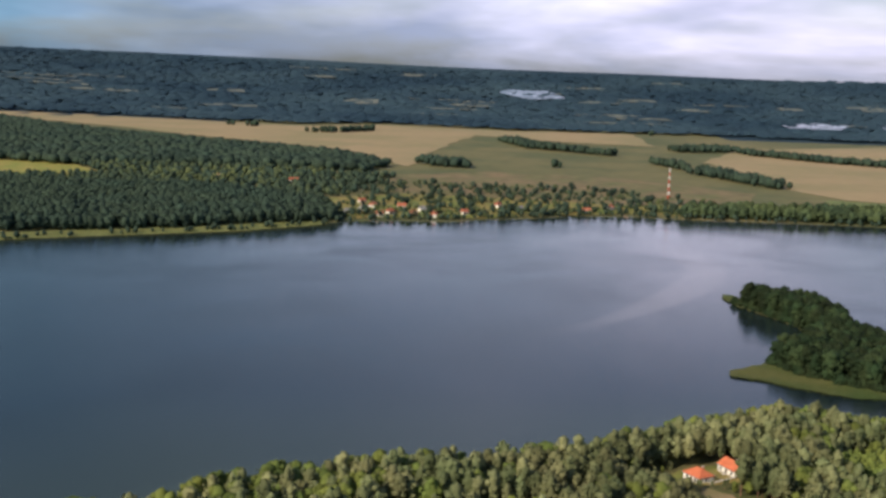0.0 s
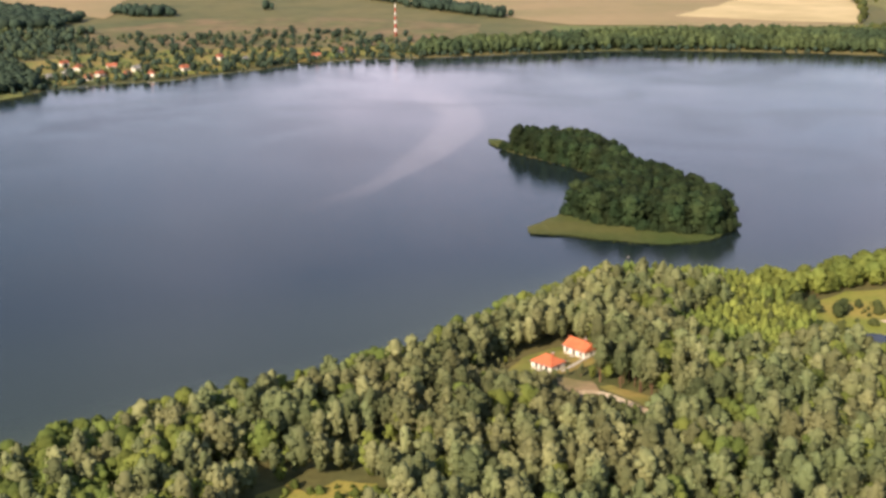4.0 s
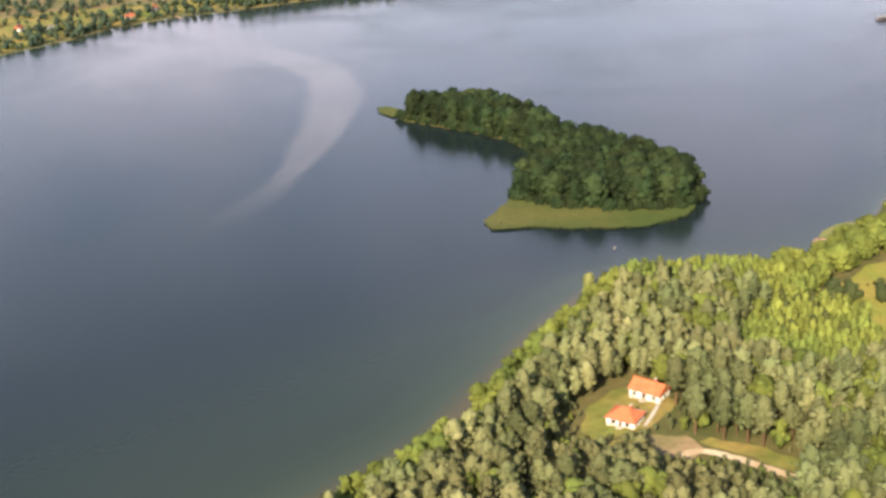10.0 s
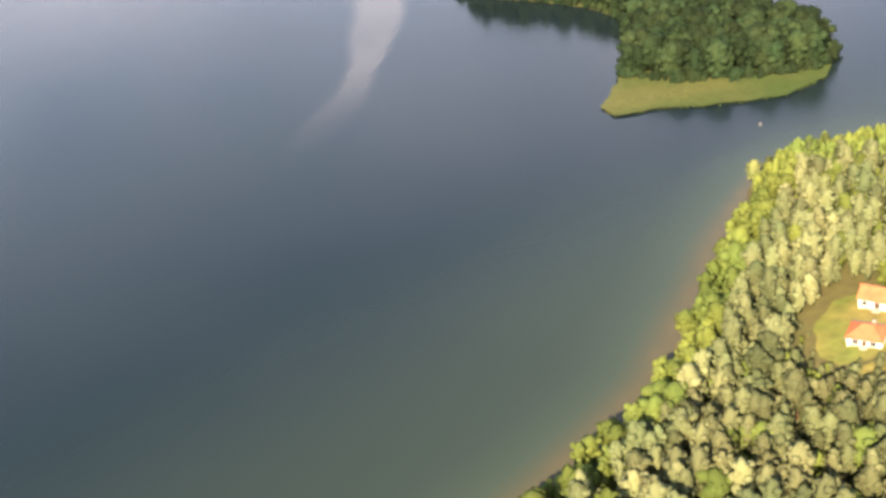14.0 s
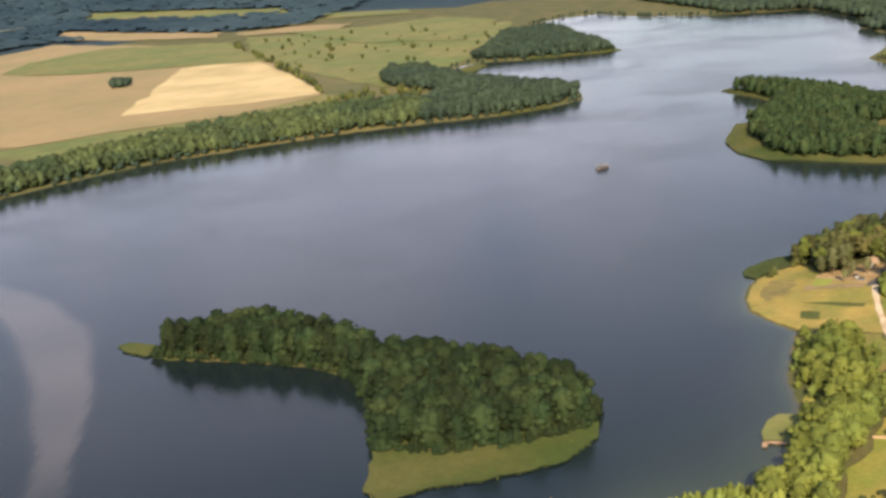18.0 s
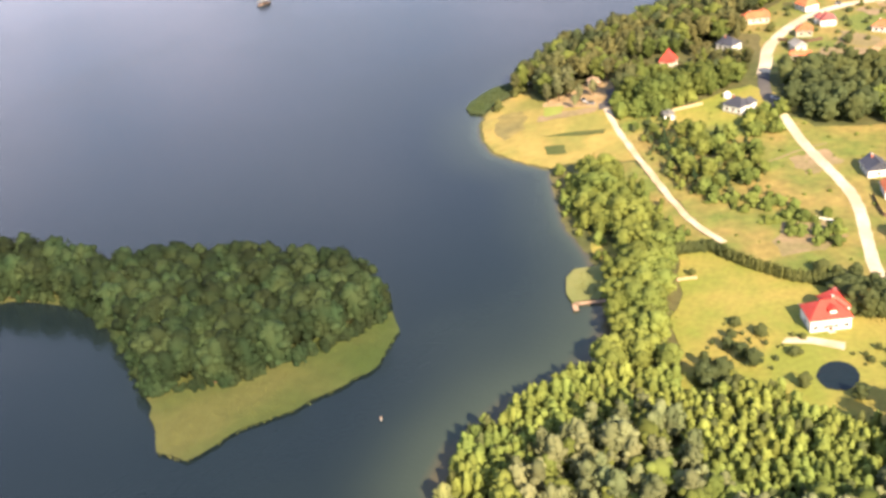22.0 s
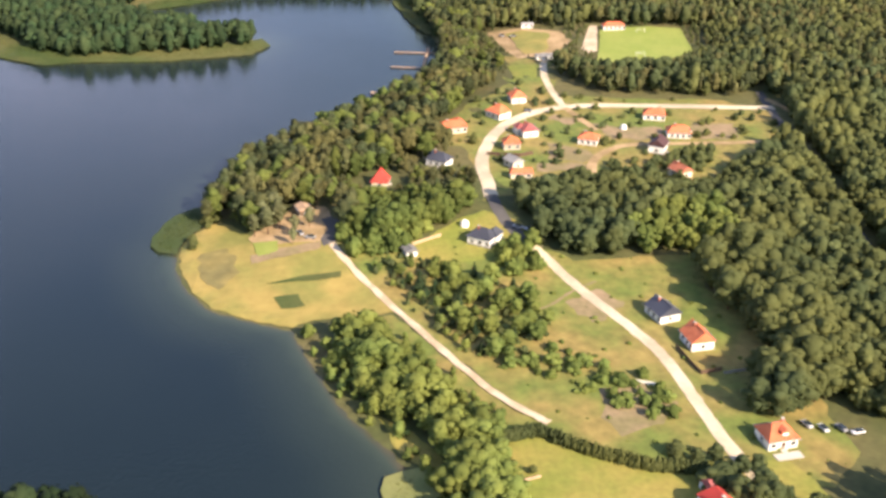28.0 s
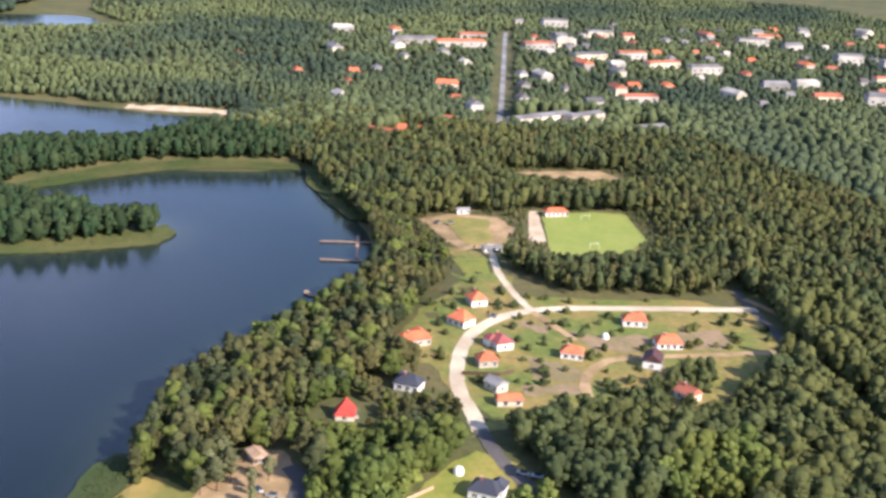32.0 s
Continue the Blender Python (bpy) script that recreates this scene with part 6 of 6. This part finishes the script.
kiosk_pines = [(411, 531, 12, 1.0), (414, 527, 13, 0.9), (409, 521, 8, 1.0), (413, 516, 9, 1.0), (400, 521, 7, 0.9), (420, 530, 13, 1.0), (424, 529, 12, 0.9), (410, 536, 10, 1.0), (417, 533, 12, 1.0), (406, 521, 5, 1.0), (432, 514, 11, 1.0)]
plant([tree_model("kiosk_pine", "pine", M_PINE, near_rng, 170, 0.042, "pine with a bare trunk over the sandy kiosk yard", "tree", "kiosk pines") for _ in range(3)], kiosk_pines, 39)
leaf_side = (near_rng.random(len(pw)) < 0.2) | ((pw[:, 0] < 440) & (pw[:, 1] < 500))
forest("point_pines", pw[~leaf_side], PINES, M_DARKPINE, "dark pine wood along the lake bank", 44)
forest("point_broadleaves", pw[leaf_side], LEAVES, M_LEAF, "broadleaf trees round the bathing point", 45)

# woods beside the lane, behind the village and towards the town
EAST_WOOD = [(446, 438), (444, 420), (448, 396), (448, 362), (470, 352), (490, 330), (505, 304), (560, 290), (566, 380), (600, 398), (640, 420), (735, 470), (812, 484), (860, 500), (900, 540), (962, 515), (985, 500), (930, 420), (900, 380), (860, 200), (640, 150), (420, 230), (270, 330), (300, 362), (350, 364), (392, 372), (388, 420), (400, 430), (416, 434)]
ew = young(scatter(EAST_WOOD, 4.7, 27, 8, 13.5, 0.9, 1.35, jitter=0.5, keep=wooded(2.0)), SLATE_FRONT, PLOT_FRONT)
low_edge(ew, [PITCH, TRACK, SAND_SQUARE, BARE_STRIP, [(455, 358), (466, 358), (466, 368), (455, 368)]], 0.34)
POPLARS = [(400, 398), (415, 388), (420, 366), (412, 356), (392, 362), (384, 380), (390, 394)]
in_poplars = inside(POPLARS, ew[:, 0], ew[:, 1])
forest("poplar_grove", ew[in_poplars] * np.array((1, 1, 1.05, 0.9)), LEAVES, M_LEAF, "grove of pale yellow-green poplars by the lane wood", 145)
ew = ew[~in_poplars]
GROVE = [(376, 377), (343, 374), (314, 375), (287, 385), (284, 378), (288, 370), (299, 356), (338, 347), (378, 337), (384, 357), (395, 364)]
ew = ew[~inside(GROVE, ew[:, 0], ew[:, 1])]
grove = scatter(GROVE, 6.0, 271, 10, 16, 1.05, 1.4, jitter=0.5, keep=lambda x, y: np.all([np.hypot(x - hx, y - hy) > hr for hx, hy, hr in HOUSE_SPOTS], axis=0))
plant([tree_model("grove_tree", "leaf", M_MIXLEAF, near_rng, 150, 0.04, "broad green tree in the grove behind the lane houses", "tree", "lane grove") for _ in range(5)], [tuple(g) for g in grove], 272)
dist = np.hypot(ew[:, 0] - 100, ew[:, 1] - 520)
pine_part = (ew[:, 0] > 560) & (near_rng.random(len(ew)) < 0.4)
nearer = dist < 430
forest("lane_wood", ew[nearer], LEAVES, M_MIXLEAF, "dense mixed wood beside the lane", 46)
forest("village_wood", ew[~nearer & ~pine_part], LEAVES_MID, M_MIXLEAF, "broadleaf wood behind the village", 47)
forest("sports_pines", ew[~nearer & pine_part], PINES_MID, M_DARKPINE, "pine wood round the sports ground", 48)

PENINSULA = [(680, 562), (700, 596), (715, 628), (742, 656), (770, 650), (800, 612), (822, 580), (828, 520), (826, 490), (862, 500), (905, 548), (862, 588), (848, 672), (896, 742), (915, 822), (894, 838), (870, 796), (850, 768), (789, 748), (748, 742), (700, 716), (672, 690), (664, 650), (668, 606)]
PEN_ARM = [(650, 690), (647, 658), (652, 618), (666, 583), (671, 563), (688, 562), (721, 574), (736, 632), (726, 696)]
COVE_BELT = [(783, 646), (806, 611), (826, 569), (834, 512), (832, 481), (866, 478), (872, 575), (838, 656)]
pen = scatter(PENINSULA, 5.4, 28, 10, 14, 0.95, 1.25, keep=lambda x, y: shore(x, y) > 4)
pen = np.concatenate([pen, scatter(PEN_ARM, 6.0, 281, 10, 15, 1.0, 1.4, keep=lambda x, y: (shore(x, y) > 3) & ~inside(PENINSULA, x, y)), scatter(COVE_BELT, 6.0, 282, 9, 14, 1.0, 1.4, keep=lambda x, y: (shore(x, y) > 9) & ~inside(PENINSULA, x, y))])
forest("peninsula_wood", pen, LEAVES_MID, M_SHADELEAF, "wood covering the reed-fringed peninsula, cloud shade in its colour", 49)

TOWN_WOOD = [(860, 500), (905, 548), (962, 512), (980, 570), (1020, 660), (1032, 700), (1100, 780), (1300, 800), (1385, 700), (1430, 625), (1540, 690), (1900, 700), (2000, 200), (1900, -400), (1300, -500), (800, 0), (640, 150), (860, 200), (900, 380)]
tw = np.concatenate([scatter(TOWN_WOOD, step, 29 + k, 8, 14, lo, hi, jitter=0.5, keep=lambda x, y: ((x < 1100) == (k == 0)) & wooded(3.0)(x, y) & (line_distance(AVENUE, x, y) > 10)) for k, (step, lo, hi) in enumerate(((5.8, 1.0, 1.4), (8.8, 1.3, 2.0)))])
tw[tw[:, 0] > 980, 2] *= 0.62
forest("town_wood", tw, LEAVES_FAR, M_TOWNLEAF, "wooded suburbs round the distant town", 50)

# far shore
FAR_WOODS = [
    ([(-360, 937), (-235, 990), (-108, 1075), (-98, 1095), (-140, 1180), (-235, 1255), (-356, 1262), (-700, 1250), (-800, 900)], "wood behind the reed spit, haze and shade in its colour"),
    ([(-700, 1560), (-480, 1500), (-369, 1545), (-206, 1560), (-110, 1532), (-79, 1640), (-166, 1800), (-365, 1930), (-593, 2075), (-900, 2400), (-1300, 2300)], "wood behind the green clearing, haze and shade in its colour"),
    ([(240, 1190), (331, 1187), (435, 1184), (504, 1164), (570, 1132), (646, 1088), (690, 1052), (740, 1060), (770, 1120), (700, 1195), (600, 1235), (500, 1250), (380, 1240), (260, 1230)], "lakeside belt of trees below the fields"),
    ([(700, 1045), (735, 1006), (773, 978), (837, 968), (878, 985), (888, 1030), (895, 1085), (915, 1160), (960, 1255), (985, 1290), (960, 1330), (900, 1290), (862, 1240), (835, 1140), (790, 1110), (750, 1090)], "dark wooded headland"),
    ([(1100, 1225), (1144, 1155), (1168, 1145), (1225, 1195), (1258, 1250), (1390, 1385), (1300, 1420), (1150, 1330), (1070, 1290)], "second dark wooded headland"),
    ([(1270, 815), (1360, 905), (1600, 1080), (1560, 1190), (1800, 1500), (2200, 1400), (2000, 800), (1600, 760)], "wood on the far eastern shore")]
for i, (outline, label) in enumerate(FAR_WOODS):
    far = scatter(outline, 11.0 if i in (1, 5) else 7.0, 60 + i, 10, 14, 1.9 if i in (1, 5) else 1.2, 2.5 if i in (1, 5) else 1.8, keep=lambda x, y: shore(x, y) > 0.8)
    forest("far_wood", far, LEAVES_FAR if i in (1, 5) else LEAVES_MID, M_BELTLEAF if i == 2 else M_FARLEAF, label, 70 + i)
CLUMPS = [[(-51, 1720), (30, 1700), (36, 1640), (-20, 1660)], [(100, 2260), (140, 2080), (280, 1960), (290, 1985), (170, 2110), (130, 2280)], [(405, 2160), (520, 2210), (530, 2150), (420, 2110)], [(524, 2174), (541, 2076), (628, 1970), (714, 1897), (730, 1925), (640, 2010), (560, 2110)], [(316, 1830), (353, 1720), (370, 1728), (335, 1840)], [(345, 1690), (416, 1490), (450, 1500), (390, 1690)], [(155, 1712), (166, 1712), (166, 1700), (155, 1700)], [(445, 2610), (462, 2612), (460, 2594), (446, 2594)], [(-465, 2500), (-450, 2500), (-450, 2480), (-465, 2480)], [(-420, 2485), (-400, 2485), (-400, 2465), (-420, 2465)], [(-302, 2330), (-218, 2375), (-155, 2471), (-150, 2440), (-220, 2345)], [(795, 1700), (830, 1720), (835, 1690), (800, 1675)]]
for i, outline in enumerate(CLUMPS):
    cl = scatter(outline, 9.0, 90 + i, 9, 15, 1.3, 1.8)
    if len(cl):
        forest("field_copse", cl, LEAVES_FAR, M_FARLEAF, "dark copse between the fields", 110 + i)
scrub = scatter([(-95, 1092), (-46, 1112), (8, 1116), (91, 1160), (188, 1200), (260, 1190), (300, 1300), (200, 1420), (0, 1430), (-140, 1400), (-150, 1200)], 8.5, 130, 4, 10, 1.4, 2.2, jitter=0.6, keep=lambda x, y: (shore(x, y) > 4))
scrub = scrub[near_rng.random(len(scrub)) < np.where(shore(scrub[:, 0], scrub[:, 1]) < 45, 0.8, 0.3)]
half = near_rng.random(len(scrub)) < 0.6
forest("village_bushes", scrub[half] * np.array((1, 1, 0.6, 1.2)), LEAVES_MID, M_TOWNLEAF, "light green bushes round the lakeside hamlet", 134)
forest("village_scrub", scrub[~half], LEAVES_MID, M_FARLEAF, "scattered trees round the lakeside hamlet", 131)
scrub2 = scatter([(-400, 1300), (-140, 1200), (-60, 1480), (-200, 1540), (-560, 1540), (-700, 1450), (-640, 1260)], 9, 132, 5, 10, 1.2, 1.9, jitter=0.55, keep=lambda x, y: ~inside(WEST_CLEARING, x, y))
forest("slope_wood", scrub2[::2], LEAVES_FAR, M_FARLEAF, "dark young trees on the slope", 135)
forest("slope_scrub", scrub2[1::2][near_rng.random(len(scrub2[1::2])) < 0.8], LEAVES_FAR, M_TOWNLEAF, "scrub and young trees on the slope", 133)
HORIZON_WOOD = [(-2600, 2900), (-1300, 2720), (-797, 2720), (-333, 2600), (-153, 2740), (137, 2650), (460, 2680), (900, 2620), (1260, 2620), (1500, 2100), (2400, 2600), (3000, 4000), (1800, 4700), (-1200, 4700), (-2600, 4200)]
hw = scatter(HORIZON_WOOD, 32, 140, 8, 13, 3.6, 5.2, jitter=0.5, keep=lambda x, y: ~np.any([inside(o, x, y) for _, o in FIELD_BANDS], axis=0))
forest("horizon_woods", hw, CANOPY, M_HAZEWOODS, "endless woods towards the horizon, haze blue in their colour", 141)

def wooded_village(x, y):
    k = line_distance(STREET, x, y) > 5
    k &= line_distance([(462, 402), (476, 400), (488, 392), (497, 380), (497, 340), (500, 312)], x, y) > 4.5
    for hx, hy, hr in HOUSE_SPOTS:
        k &= np.hypot(x - hx, y - hy) > hr * 0.85
    return k


# skirts of shrubs where woods meet the water
def skirt(outline, step, seed, lo, hi, hmin, hmax, region=None):
    rng = np.random.default_rng(seed)
    out = []
    for (x0, y0), (x1, y1) in zip(outline, outline[1:]):
        n = max(1, int(math.hypot(x1 - x0, y1 - y0) / step))
        for i in range(n):
            t = (i + rng.random()) / n
            out.append((x0 + (x1 - x0) * t + rng.uniform(-hi, hi), y0 + (y1 - y0) * t + rng.uniform(-hi, hi), rng.uniform(hmin, hmax), rng.uniform(0.7, 1.0)))
    out = np.array(out)
    s = shore(out[:, 0], out[:, 1])
    return out[(s > lo) & (s < hi)]


forest("island_skirt", skirt(ISLAND + ISLAND[:1], 0.8, 201, -1.0, 3.5, 3.0, 6.5), SHRUBS, M_SHADELEAF, "willow scrub along the island's edge", 202)
near_skirt = skirt(SHORE_NEAR[3:26], 1.6, 203, 1.0, 6.0, 2.5, 5.5)
forest("shore_skirt", near_skirt, SHRUBS, M_LEAF, "bright willow scrub along the lake shore", 204)
forest("bank_skirt", skirt(SHORE_NEAR[30:] + SHORE_COVE[:8], 1.8, 205, 1.0, 6.0, 2.5, 5.5), SHRUBS, M_MIXLEAF, "scrub along the wooded bank", 206)
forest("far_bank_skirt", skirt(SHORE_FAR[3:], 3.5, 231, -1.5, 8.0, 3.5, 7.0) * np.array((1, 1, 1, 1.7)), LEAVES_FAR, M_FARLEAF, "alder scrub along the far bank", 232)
forest("meadow_scrub", scatter(MEADOW, 8.0, 207, 0.4, 1.3, 1.2, 2.4, jitter=0.6, keep=lambda x, y: (line_distance(LANE, x, y) > 5) & (line_distance(FOOTPATH, x, y) > 4))[::2], SHRUBS, M_LEAF, "scattered low scrub on the rough meadow", 208)
vil = scatter(VILLAGE, 6.5, 209, 1.2, 4.0, 0.8, 1.4, jitter=0.6, keep=lambda x, y: wooded_village(x, y))
forest("village_gardens", vil[near_rng.random(len(vil)) < 0.4], SHRUBS, M_MIXLEAF, "garden shrubs and hedges between the houses", 210)
forest("plot_thicket", scatter([(447, 400), (452, 366), (470, 352), (490, 344), (484, 362), (470, 376), (466, 392)], 4.5, 211, 3, 6, 0.8, 1.2, keep=lambda x, y: wooded_village(x, y)), SHRUBS, M_MIXLEAF, "grey-green thicket beside the building plots", 212)

forest("clearing_shrubs", scatter(CLEARING, 5.0, 220, 1.0, 3.0, 0.8, 1.3, jitter=0.5), SHRUBS, M_LEAF, "yellow-green young growth in the clearing", 221)
edge_trees = []
for (x0, y0), (x1, y1) in zip([(802, 1284), (880, 1390), (951, 1515), (1080, 1720)], [(880, 1390), (951, 1515), (1080, 1720), (1212, 1945)]):
    for i in range(14):
        t = near_rng.random()
        edge_trees.append((x0 + (x1 - x0) * t + near_rng.uniform(-5, 5), y0 + (y1 - y0) * t + near_rng.uniform(-5, 5), near_rng.uniform(5, 11), near_rng.uniform(1.1, 1.7)))
forest("field_hedge", np.array(edge_trees), LEAVES_FAR, M_MIXLEAF, "loose hedge of trees between field and meadow", 223)
mead = scatter([(1300, 1990), (1480, 1560), (1320, 1420), (1120, 1310), (1040, 1310), (919, 1260), (860, 1250), (985, 1535)], 38, 224, 4, 9, 1.2, 2.2, jitter=0.6)
forest("meadow_trees", mead[near_rng.random(len(mead)) < 0.4], LEAVES_FAR, M_MIXLEAF, "scattered bushes on the far meadow", 225)
belt = scatter([(700, 1150), (760, 1120), (800, 1130), (860, 1200), (800, 1240), (720, 1230)], 13, 226, 5, 10, 1.2, 1.8, jitter=0.5)
forest("headland_scrub", belt[near_rng.random(len(belt)) < 0.6], LEAVES_FAR, M_MIXLEAF, "scrub on the meadow behind the headland", 227)
